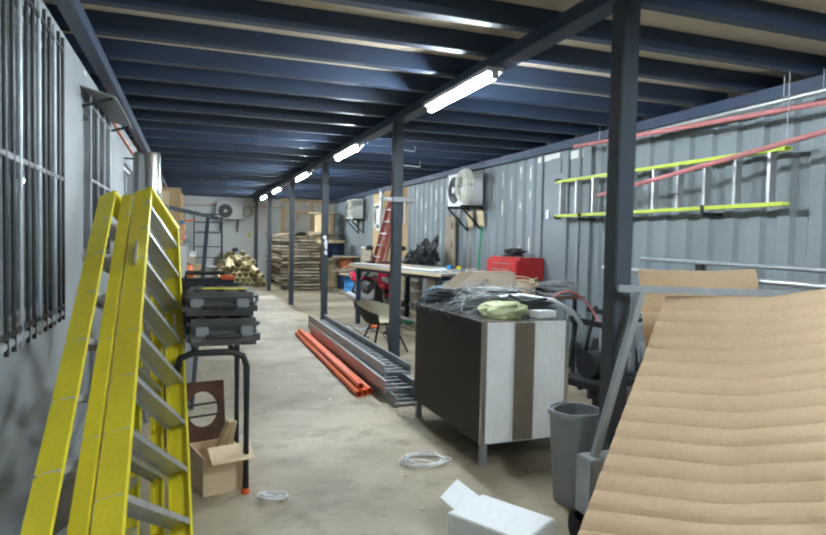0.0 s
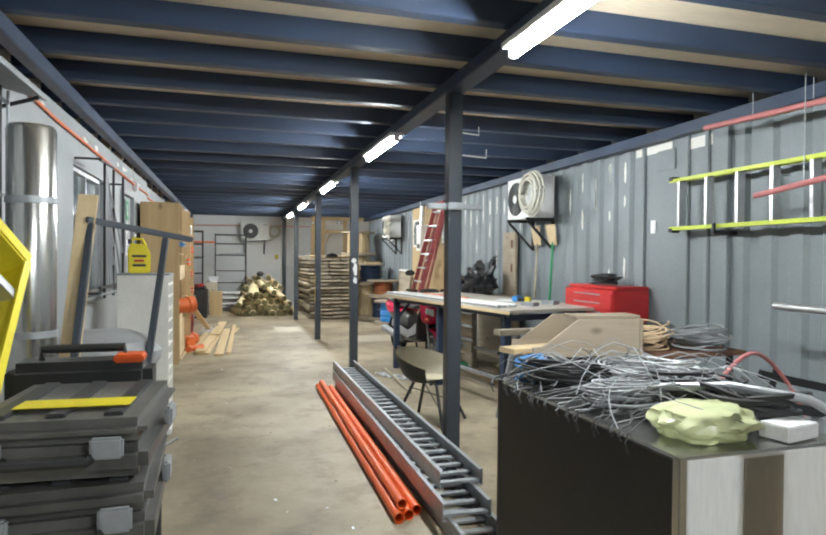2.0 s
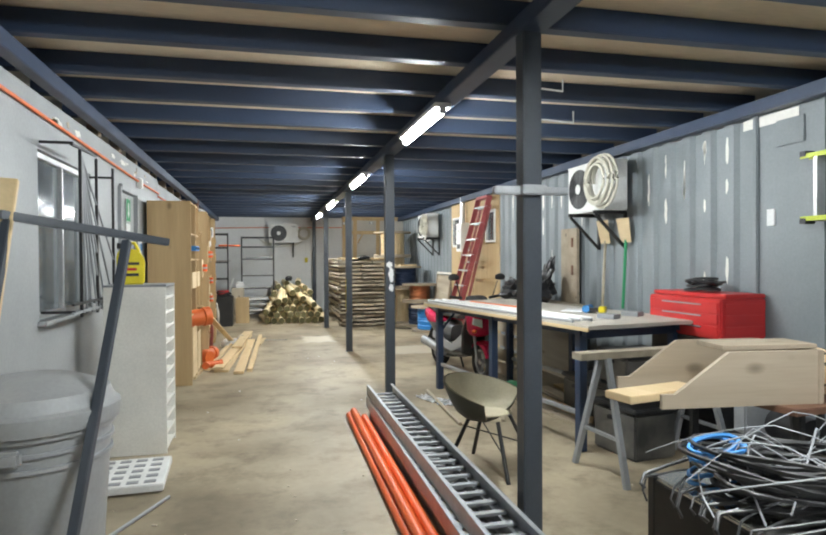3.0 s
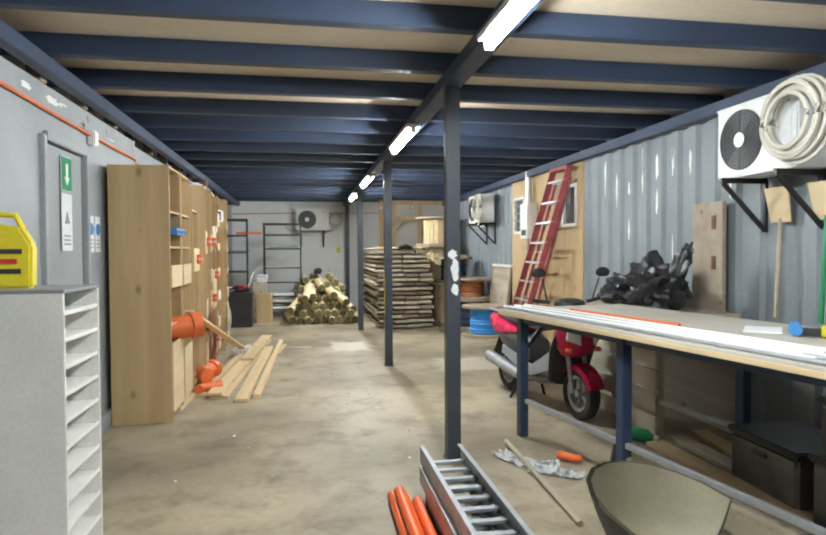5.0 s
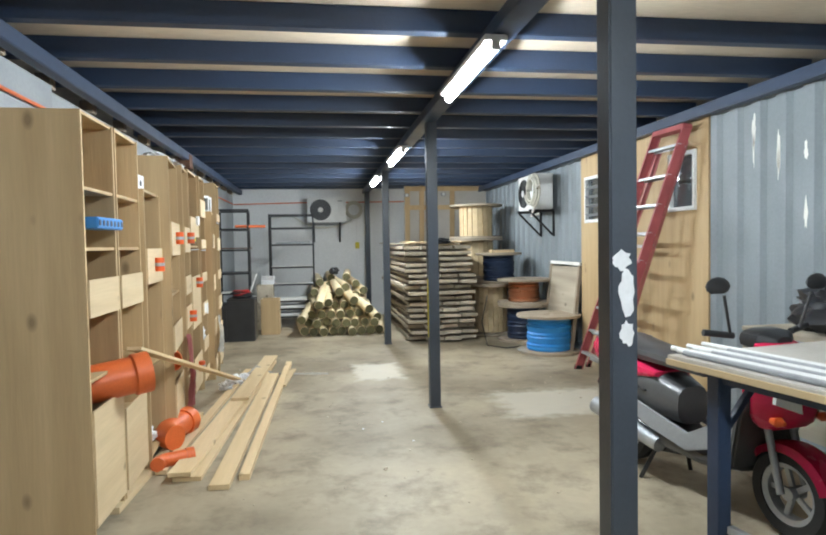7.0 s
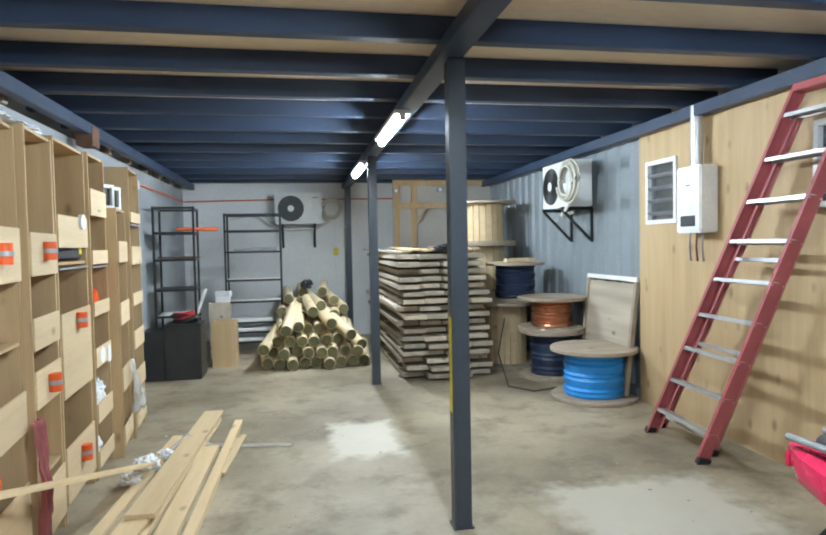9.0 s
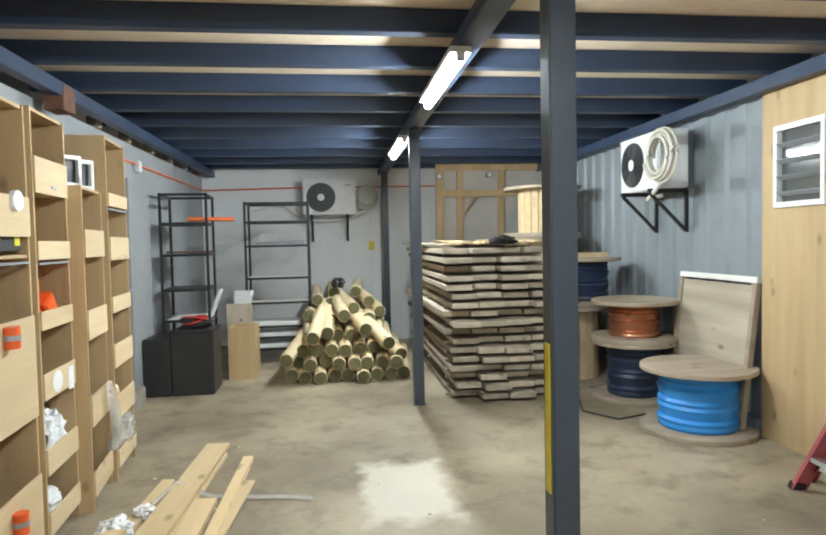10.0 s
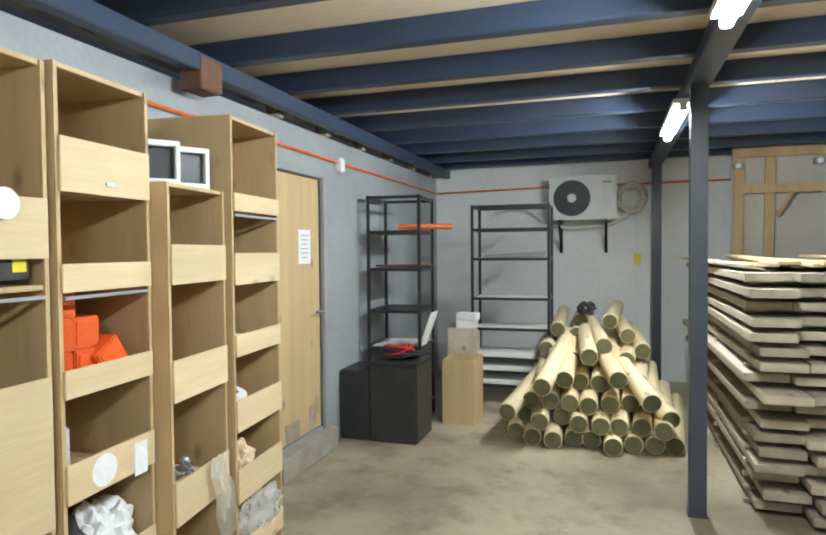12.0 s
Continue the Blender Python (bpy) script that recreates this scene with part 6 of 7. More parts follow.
# floor scraps by the table
def paper_sheet(c, w, l, turn, seed, mat, label, lift=0.05):
    """A crumpled sheet lying on the floor: a grid with folds and torn edges."""
    rnd = random.Random(seed)
    bm = bmesh.new()
    n = 14
    grid = []
    for i in range(n + 1):
        row = []
        for j in range(n + 1):
            u, v = i / n - 0.5, j / n - 0.5
            h = abs(noise.noise(Vector((u * 5, v * 5, seed)))) * lift * 1.6 + abs(noise.noise(Vector((u * 13, v * 13, seed + 3)))) * lift * 0.5
            tear = 1 + 0.16 * noise.noise(Vector((u * 7, v * 7, seed + 9)))
            row.append(bm.verts.new((u * w * tear, v * l * tear, 0.004 + h)))
        grid.append(row)
    for i in range(n):
        for j in range(n):
            bm.faces.new((grid[i][j], grid[i + 1][j], grid[i + 1][j + 1], grid[i][j + 1]))
    bmesh.ops.solidify(bm, geom=bm.faces[:], thickness=0.0015)
    t = thing("newspaper", pose(c[0], c[1], 0.0, 0, 0, turn), label, "paper", "newspaper sheets")
    part("sheet", bm, mat, t)
    for k in range(5):
        boxpart("text_bar", (rnd.uniform(-0.3, 0.3) * w, rnd.uniform(-0.3, 0.3) * l, lift * 1.1), (w * 0.3, 0.012, 0.002), M_GREYP, t, 0, Euler((0, 0.1, rnd.uniform(-0.3, 0.3))).to_matrix())


for sd, (x, y, w, l, a) in enumerate(((2.98, 9.4, 0.16, 0.34, 20), (3.12, 9.18, 0.2, 0.26, -25), (3.24, 9.02, 0.12, 0.16, 40))):
    paper_sheet((x, y), w, l, a, 70 + sd, M_PAPER, "crumpled newspaper sheet lying on the floor", 0.035)
fitting(3.42, 9.25, 0.0, pose(0, 0, 0.01, 0, 0, 110), 0.5, "orange pipe bend on the floor under the table")
t = thing("stick", pose(2.98, 8.3, 0.02), "worn wooden stick lying on the floor", "stick")
rodpart("shaft", (0, 0, 0), (0.06, 1.45, 0.01), 0.018, M_OLDPLANK, t)
t = thing("stick", pose(3.05, 8.7, 0.02), "dark pipe lying under the table", "stick")
rodpart("shaft", (0.3, 0, 0), (0.9, 1.0, 0.0), 0.025, M_BLACKSTEEL, t)

# ---- right wall fittings ----
def condenser(m, label, coil):
    """An outdoor air conditioner on brackets: x out of the wall, y along it, fan at the far end."""
    t = thing("air_conditioner", m, label, "air conditioner", "outdoor units")
    boxpart("casing", (0, 0, 0.27), (0.28, 0.82, 0.54), M_WHITE, t, 0.012)
    boxpart("top_lip", (0, 0, 0.535), (0.29, 0.83, 0.02), M_WHITE, t, 0.005)
    rodpart("fan_ring", (-0.142, 0.13, 0.27), (-0.155, 0.13, 0.27), 0.225, M_FAN, t, 40, "round dark fan opening")
    bm = bmesh.new()
    for k in range(9):
        r = 0.03 + k * 0.023
        lathe(bm, [(r, 0.0), (r + 0.005, 0.0), (r + 0.005, 0.006), (r, 0.006), (r, 0.0)], 36, (-0.156, 0.13, 0.27), Euler((0, -math.pi / 2, 0)).to_matrix())
    for k in range(8):
        a = k * math.tau / 8
        bar(bm, (-0.159, 0.13 + 0.03 * math.cos(a), 0.27 + 0.03 * math.sin(a)), (-0.159, 0.13 + 0.22 * math.cos(a), 0.27 + 0.22 * math.sin(a)), 0.004, 0.006, (1, 0, 0))
    part("fan_grille", bm, M_BLACK, t)
    rodpart("hub", (-0.155, 0.13, 0.27), (-0.166, 0.13, 0.27), 0.055, M_WHITE, t, 24)
    boxpart("badge", (-0.142, -0.29, 0.46), (0.004, 0.1, 0.02), M_GREYP, t, 0)
    boxpart("side_grip", (-0.142, -0.3, 0.28), (0.004, 0.12, 0.3), M_WHITE, t, 0.002)
    for y in (-0.28, 0.28):
        br = barpart("bracket", (0.2, y, -0.02), (-0.2, y, -0.02), 0.035, 0.04, M_BLACKSTEEL, t)
        barpart("bracket_upright", (0.19, y, -0.02), (0.19, y, -0.42), 0.035, 0.03, M_BLACKSTEEL, t, (1, 0, 0))
        barpart("bracket_brace", (-0.18, y, -0.04), (0.18, y, -0.4), 0.03, 0.03, M_BLACKSTEEL, t)
    return t


def pipe_coil(m, r, turns, label):
    """One pipe wound in a flat coil."""
    bm = bmesh.new()
    pts = []
    for j in range(turns * 26):
        f = j / 26
        rr = r * (1 - 0.3 * abs((f * 0.7 % 2) - 1)) - 0.006 * f
        a = f * math.tau
        pts.append((-0.02 - 0.012 * f, rr * math.cos(a), rr * math.sin(a)))
    sweep(bm, pts, 0.016, 6)
    return solid("pipe_coil", bm, M_COIL, label, "pipe coil", "", m, "pipe coils")


ac1 = condenser(pose(4.9, 9.22, 2.07), "white outdoor air conditioner on wall brackets", True)
pipe_coil(pose(4.72, 8.72, 2.35), 0.3, 9, "cream insulated pipe coil hung on the air conditioner")
condenser(pose(4.955, 17.0, 2.06), "white outdoor air conditioner on wall brackets", True)
pipe_coil(pose(4.74, 16.36, 2.32), 0.26, 7, "cream insulated pipe coil beside the air conditioner")
bm = bmesh.new()
sweep(bm, [(4.78, 16.5, 2.12), (4.8, 16.7, 2.02), (4.85, 16.9, 1.97), (4.95, 16.8, 2.0)], 0.02, 8)
solid("pipe_tail", bm, M_CREAM, "cream insulated pipe tail under the unit", "pipe")
ace = condenser(pose(1.7, 21.04, 2.05, 0, 0, 90), "white outdoor air conditioner on the end wall", True)
pipe_coil(pose(2.28, 21.1, 2.32, 0, 0, 90), 0.2, 5, "cream insulated pipe coil on the end wall")
bm = bmesh.new()
sweep(bm, [(2.25, 21.1, 2.1), (2.0, 21.16, 1.98), (1.5, 21.18, 1.95), (1.2, 21.18, 2.05), (1.0, 21.18, 2.2), (0.8, 21.18, 2.22), (0.5, 21.18, 2.15)], 0.022, 8)
solid("pipe_tail", bm, M_CREAM, "cream insulated pipe running along the end wall", "pipe")
# shovels under the first unit
for k, y in enumerate((8.88, 9.3)):
    t = thing("shovel", pose(5.02, y, 1.0, 0, 3, 0), "shovel hung blade up on the wall", "shovel", "hung shovels")
    rodpart("shaft", (0, 0, 0), (0, 0, 0.75), 0.016, M_OLDPLANK if k else M_GREENS, t)
    bm = bmesh.new()
    plate(bm, [(0, -0.1, 0.72), (0, 0.1, 0.72), (-0.06, 0.12, 0.98), (-0.06, -0.12, 0.98)], 0.008, (1, 0, 0.2))
    part("blade", bm, M_LIP, t)
t = thing("plank", pose(5.04, 10.12, 0.6), "worn board standing against the container wall", "plank")
boxpart("board", (0, 0, 0.65), (0.04, 0.42, 1.36), M_REELWOOD, t, 0.004)
for z in (0.3, 0.8, 1.15):
    boxpart("hinge", (-0.025, -0.1, z), (0.012, 0.05, 0.12), M_RUST, t, 0.003)

# paint chips on the corrugated wall
rnd = random.Random(5)
for k in range(34):
    y = rnd.choice((rnd.uniform(7.2, 8.5), rnd.uniform(9.4, 12.6), rnd.uniform(7.2, 12.6)))
    y = 7.1 + 0.28 * round((y - 7.1) / 0.28) + 0.036
    w, h = rnd.uniform(0.02, 0.06), rnd.uniform(0.08, 0.4)
    z = 2.6 - rnd.random() ** 2 * 0.55 - h * 0.4
    if k % 9 == 0:
        z = rnd.uniform(1.2, 1.9)
    pts, n = [], 16
    for j in range(n):
        a = j * math.tau / n
        q = rnd.uniform(0.6, 1.1)
        pts.append((0, w / 2 * math.cos(a) * q, h / 2 * math.sin(a) * q))
    bm = bmesh.new()
    plate(bm, pts, 0.002, (-1, 0, 0))
    solid("paint_chip", bm, M_CREAM, "pale patch where the paint has flaked off", "paint chip", "structure", pose(XR - 0.001, y, z))
for k in range(26):
    y = rnd.uniform(4.6, 12.0)
    w, h = rnd.uniform(0.05, 0.28), rnd.uniform(0.02, 0.07)
    pts = []
    for j in range(18):
        a, q = j * math.tau / 18, rnd.uniform(0.55, 1.1)
        pts.append((0, w / 2 * math.cos(a) * q, h / 2 * math.sin(a) * q))
    bm = bmesh.new()
    plate(bm, pts, 0.003, (1, 0, 0))
    solid("paint_chip", bm, M_CREAM if k % 3 else M_OLDPLANK, "flaked pale patch along the top of the wall", "paint chip", "structure", pose(XL + 0.001, y, rnd.uniform(2.53, 2.63)))
for y, z, w, h in ((6.95, 2.63, 0.55, 0.08), (6.3, 2.6, 0.3, 0.1)):
    bm = bmesh.new()
    box(bm, (0, 0, 0), (0.004, w, h), None, 0)
    solid("paint_chip", bm, M_CREAM, "pale bare strip at the top of the container", "paint chip", "structure", pose(XR - 0.004, y, z))
bm = bmesh.new()
box(bm, (0, 0, 0), (0.012, 0.26, 0.2), None, 0.004)
solid("vent_plate", bm, M_RIGHT, "grey cover plate on the container panel", "plate", "", pose(XR - 0.008, 6.75, 2.5))
bm = bmesh.new()
box(bm, (0, 0, 0), (0.012, 0.08, 0.13), None, 0.003)
solid("wall_switch", bm, M_PAPER, "white switch plate on the container panel", "switch", "", pose(XR - 0.008, 6.93, 1.86))

# lime ladder hung on the wall and poles
ladder("hung_ladder", (4.96, 6.48, 1.8), (4.96, 3.2, 1.8), (4.96, 6.48, 2.27), (4.96, 3.2, 2.27), 10, M_LIME, "lime green fibreglass ladder hung level on the wall", "", 0.08, 0.04, 0.96, False)
for y in (5.9, 4.0):
    t = thing("ladder_hook", pose(XR, y, 1.78), "steel hook carrying the ladder", "hook", "ladder hooks")
    boxpart("arm", (-0.1, 0, -0.02), (0.24, 0.03, 0.03), M_BLACKSTEEL, t, 0.003)
    boxpart("tip", (-0.21, 0, 0.02), (0.02, 0.03, 0.08), M_BLACKSTEEL, t, 0.003)
for k, (a, b, mt) in enumerate((((4.8, 5.9, 2.62), (4.75, 2.6, 2.5), M_PINKLAD), ((4.72, 5.3, 2.0), (4.7, 2.6, 2.3), M_PINKLAD), ((4.85, 5.4, 2.6), (4.85, 2.4, 2.62), M_ALU))):
    t = thing("pole", Matrix.Translation(a), "long painted pole hung under the ceiling", "pole", "hung poles")
    rodpart("shaft", (0, 0, 0), Vector(b) - Vector(a), 0.022, mt, t)
    for f in (0.15, 0.85):
        p = Vector(a).lerp(Vector(b), f) - Vector(a)
        rodpart("wire", p, (p.x, p.y, 2.78 - a[2]), 0.004, M_GALV, t, 6)

# plywood panel with windows, heater and flue
wall_with_holes("wall_east_plywood", XR, XR + 0.04, 12.78, 15.6, 2.77, [(12.96, 13.42, 1.84, 2.42), (14.95, 15.45, 1.8, 2.41)], M_PLY, "plywood infill panel with two small windows")
for nm, y, z0, z1, w in (("window_4", 13.19, 1.84, 2.42, 0.46), ("window_5", 15.2, 1.8, 2.41, 0.5)):
    t = tagged(thing(nm, pose(XR, y, z0), "small window with a pale frame in the plywood", "window"), "", "", "", "structure")
    h = z1 - z0
    for dy, dz, sy, sz in ((0, 0.02, w, 0.04), (0, h - 0.02, w, 0.04), (-w / 2 + 0.02, h / 2, 0.04, h - 0.08), (w / 2 - 0.02, h / 2, 0.04, h - 0.08)):
        boxpart("window_frame", (0.0, dy, dz), (0.05, sy, sz), M_WHITE, t, 0.003)
    g = boxpart("pane", (0.02, 0, h / 2), (0.005, w - 0.06, h - 0.06), M_GLASS, t, 0)
    if nm == "window_5":
        for k in range(4):
            boxpart("louvre", (-0.015, 0, 0.1 + k * 0.12), (0.05, w - 0.09, 0.008), M_GREYP, t, 0.002, Euler((0, 0.6, 0)).to_matrix())
    boxpart("reveal_back", (0.14, 0, h / 2), (0.02, w + 0.1, h + 0.1), M_CARD if nm == "window_5" else M_DARKROOM, t, 0)
t = thing("water_heater", pose(XR - 0.09, 14.55, 1.7), "white wall-hung gas water heater with a flue", "water heater")
boxpart("casing", (0, 0, 0.28), (0.17, 0.33, 0.56), M_WHITE, t, 0.012)
boxpart("control_panel", (-0.087, 0, 0.1), (0.006, 0.2, 0.09), M_BLACK, t, 0.004)
boxpart("badge", (-0.087, 0, 0.4), (0.004, 0.06, 0.015), M_GREYP, t, 0)
rodpart("flue", (0, 0, 0.56), (0, 0, 1.07), 0.05, M_ALU, t, 18)
for y in (-0.08, 0.0, 0.09):
    bm = bmesh.new()
    sweep(bm, [(0, y, 0.0), (0.0, y + 0.01, -0.12), (0.04, y + 0.05, -0.24)], 0.009, 6)
    part("hose", bm, M_GALV if y else M_RUST, t)

# red step ladder leaning at the plywood
ladder("step_ladder", (4.62, 14.62, 0.0), (4.95, 13.4, 2.62), (4.56, 13.84, 0.0), (4.98, 12.9, 2.62), 9, M_REDLAD, "dark red fibreglass step ladder leaning on the plywood", "", 0.09, 0.09, 0.94)
ladder("step_ladder", (4.79, 14.72, 0.0), (5.02, 13.45, 2.5), (4.75, 13.98, 0.0), (5.03, 13.0, 2.5), 3, M_PINKLAD, "faded red rear legs of a folded step ladder", "", 0.05, 0.05, 0.6, False)

# ---- far right: cable reels ----
def reel(m, r, h, rd, drum_mat, label, ring_mat=None, rings=9):
    """A cable reel lying on its flange: two plank flanges, a wound drum."""
    t = thing("cable_reel", m, label, "cable reel", "wooden cable reels")
    for z in (0.02, h - 0.02):
        bm = bmesh.new()
        lathe(bm, [(0, z - 0.02), (r - 0.005, z - 0.02), (r, z - 0.014), (r, z + 0.014), (r - 0.005, z + 0.02), (0.04, z + 0.02), (0.035, z + 0.012), (0, z + 0.012)], 40)
        part("flange", bm, M_REELWOOD, t)
    if drum_mat is M_PINE:
        bm = bmesh.new()
        box(bm, (rd, 0, h / 2), (0.02, rd * 0.29, h - 0.08), None, 0.003)
        me = finish("stave", bm, M_PINE)
        for k in range(20):
            ob = new("stave", me)
            ob.parent, ob.rotation_euler = t, (0, 0, k * math.tau / 20)
    else:
        bm = bmesh.new()
        prof = [(0.03, 0.042)]
        for k in range(rings):
            z0 = 0.042 + (h - 0.084) * k / rings
            dz = (h - 0.084) / rings
            wob = 0.008 * math.sin(k * 2.3)
            prof += [(rd - 0.012 + wob, z0), (rd + wob, z0 + dz * 0.5)]
        prof += [(rd - 0.012, h - 0.042), (0.03, h - 0.042)]
        lathe(bm, prof, 32)
        part("winding", bm, drum_mat, t)
    return t


reel(pose(4.72, 15.85, 0), 0.45, 0.54, 0.31, M_BLUE, "wooden cable reel wound with bright blue cable")
reel(pose(4.72, 16.95, 0), 0.4, 0.58, 0.26, M_NAVYCABLE, "wooden cable reel wound with dark navy cable")
reel(pose(4.74, 16.98, 0.581), 0.42, 0.4, 0.25, M_COPPER, "wooden cable reel wound with bare copper wire")
reel(pose(4.45, 17.85, 0), 0.48, 0.86, 0.26, M_PINE, "empty wooden cable reel with pine staves")
reel(pose(4.6, 17.9, 0.861), 0.4, 0.52, 0.27, M_NAVYCABLE, "wooden cable reel wound with dark navy cable")
reel(pose(4.5, 19.0, 0), 0.5, 0.9, 0.3, M_PINE, "empty wooden cable reel with pine staves")
reel(pose(4.5, 19.02, 0.901), 0.5, 0.74, 0.3, M_PINE, "empty wooden cable reel with pine staves on top of another")
reel(pose(4.5, 19.04, 1.642), 0.5, 0.64, 0.3, M_PINE, "empty wooden cable reel with pine staves on top of a pile")
for k, (x, y, a) in enumerate(((4.6, 17.85, 10), (4.72, 17.95, -6))):
    t = thing("offcut", pose(x, y, 1.382, 0, 0, a), "short pale timber offcut lying on a reel", "offcut", "offcuts on reel")
    boxpart("block", (0, 0, 0.025), (0.34, 0.1, 0.05), M_PINE, t, 0.003)
t = thing("leaning_panel", pose(4.98, 16.2, 0, 0, 7, 0), "grey board with a pale frame leaning at the wall", "panel")
boxpart("sheet", (0, 0, 0.6), (0.02, 1.05, 1.2), M_OLDPLANK, t, 0.002)
for y in (-0.53, 0.53):
    boxpart("frame_side", (-0.005, y, 0.61), (0.05, 0.05, 1.22), M_REELWOOD, t, 0.003)
boxpart("frame_top", (-0.005, 0, 1.245), (0.05, 1.11, 0.05), M_CREAM, t, 0.003)
bm = bmesh.new()
sweep(bm, [(4.2, 17.2, 0.7), (4.05, 17.0, 0.3), (4.0, 16.5, 0.015), (4.2, 16.2, 0.015), (4.5, 16.3, 0.015)], 0.008, 6)
solid("loose_cable", bm, M_BLACK, "loose black cable end on the floor", "cable")

# crate wall at the end
t = thing("shipping_crate", pose(4.35, 20.9, 0, 4, 0, 0), "large plywood crate side with timber battens, leaning at the end wall", "crate")
boxpart("sheet", (0, 0, 1.42), (2.0, 0.02, 2.84), M_TABLE, t, 0.002)
for x in (-0.93, -0.62, 0.05, 0.93):
    boxpart("batten", (x, -0.035, 1.42), (0.1, 0.05, 2.8), M_PLYX, t, 0.004)
for z in (0.3, 1.5, 2.35, 2.75):
    boxpart("cross_batten", (0, -0.075, z), (2.0, 0.035, 0.1), M_PLYX, t, 0.004)
barpart("diagonal", (-0.55, -0.08, 2.05), (-0.4, -0.08, 2.3), 0.05, 0.03, M_PLYX, t)
for x, z in ((0.35, 2.62), (-0.45, 2.6)):
    t = thing("flood_lamp", pose(4.35 + x - 0.5, 20.72, z), "small grey flood lamp on the crate side", "lamp", "flood lamps")
    boxpart("housing", (0, -0.05, 0), (0.1, 0.1, 0.07), M_GREYP, t, 0.008)
    rodpart("lens", (0, -0.1, 0), (0, -0.108, 0), 0.03, M_WHITE, t, 14)

# ---- stacked planks ----
rnd = random.Random(11)
NROW, PW, PT = 17, 0.274, 0.056
stack = thing("plank_stack", pose(3.4, 17.1, 0), "tall pile of weathered grey planks with spacers", "plank stack")
meshes = []
for k in range(3):
    bm = bmesh.new()
    box(bm, (0, 1.55, PT / 2), (PW - 0.012, 3.1, PT - 0.004), None, 0.004)
    meshes.append(finish("plank", bm, M_OLDPLANK))
bm = bmesh.new()
box(bm, (0, 0, 0.0125), (1.05, 0.05, 0.025), None, 0.002)
sticker = finish("spacer", bm, M_OLDPLANK)
for r in range(NROW):
    z = 0.03 + r * (PT + 0.034)
    step = 0.06 * (1 - r / NROW) + rnd.uniform(-0.035, 0.035)
    for y in (0.3, 1.5, 2.7):
        ob = new("spacer", sticker)
        ob.parent, ob.location = stack, (0, y, z - 0.0275)
    for c in range(4):
        ob = new("plank", meshes[(r + c) % 3])
        ob.parent = stack
        ob.location = (-0.42 + c * PW + step + rnd.uniform(-0.01, 0.01), rnd.uniform(-0.13, 0.13), z)
        ob.rotation_euler = (rnd.uniform(-0.003, 0.003), 0, rnd.uniform(-0.012, 0.012))
TOPZ = 0.03 + NROW * (PT + 0.034) - 0.025
for k in range(12):
    t = thing("plank", pose(2.92 + 0.085 * k + rnd.uniform(-0.05, 0.05), 17.15 + rnd.uniform(0, 0.3), TOPZ + 0.013 + 0.012 * (k % 3), rnd.uniform(-1, 1), 0, rnd.uniform(-4, 4)),
              "thin pale plank lying loose on the stack", "plank", "loose planks on stack")
    boxpart("board", (0, 1.2, 0.01), (0.13, 2.4, 0.02), M_PINE if k % 3 else M_OLDPLANK, t, 0.002)
bag("rubbish_bag", (3.45, 17.2, TOPZ + 0.02), (0.14, 0.12, 0.05), M_BAG, "black film scrap on the plank stack", 81, "bag")

# ---- log pile ----
LR = 0.078
bm = bmesh.new()
lathe(bm, [(0, 0), (LR - 0.006, 0.0), (LR, 0.006), (LR, 0.4), (LR - 0.002, 0.9), (LR - 0.006, 1.694), (LR - 0.012, 1.7), (0, 1.7)], 16, (0, 0, 0), Euler((-math.pi / 2, 0, 0)).to_matrix())
log_mesh = finish("log", bm, M_LOG)
bm = bmesh.new()
lathe(bm, [(0, -0.003), (LR - 0.008, -0.003), (LR - 0.005, 0.004)], 16, (0, 0, 0), Euler((-math.pi / 2, 0, 0)).to_matrix())
end_mesh = finish("cut_end", bm, M_LOGEND)


def log(x, y, z, rise, turn):
    ob = new("log", log_mesh)
    ob.matrix_basis = pose(x, y, z, rise, 0, turn)
    tagged(ob, "round peeled timber pole in a pile", "log", "log pile")
    new("cut_end", end_mesh).parent = ob


# each layer: number, first place across, set back, rise towards the wall
for r, (n, x0, dy, rise) in enumerate(((9, 1.24, 0.0, 0.0), (8, 1.3, 0.05, 0.3), (7, 1.38, 0.12, 0.8), (6, 1.46, 0.42, 1.0), (5, 1.54, 0.75, 1.2))):
    for k in range(n):
        fan = -(k - (n - 1) / 2) * 1.3
        log(x0 + 0.163 * k + rnd.uniform(-0.012, 0.012), 18.15 + dy + rnd.uniform(-0.08, 0.22), LR + r * 0.14, rise, fan + rnd.uniform(-1.2, 1.2))
bag("rubbish_bag", (1.79, 19.5, 1.0), (0.09, 0.08, 0.08), M_BAG, "small black film bundle on the logs", 90, "bag")

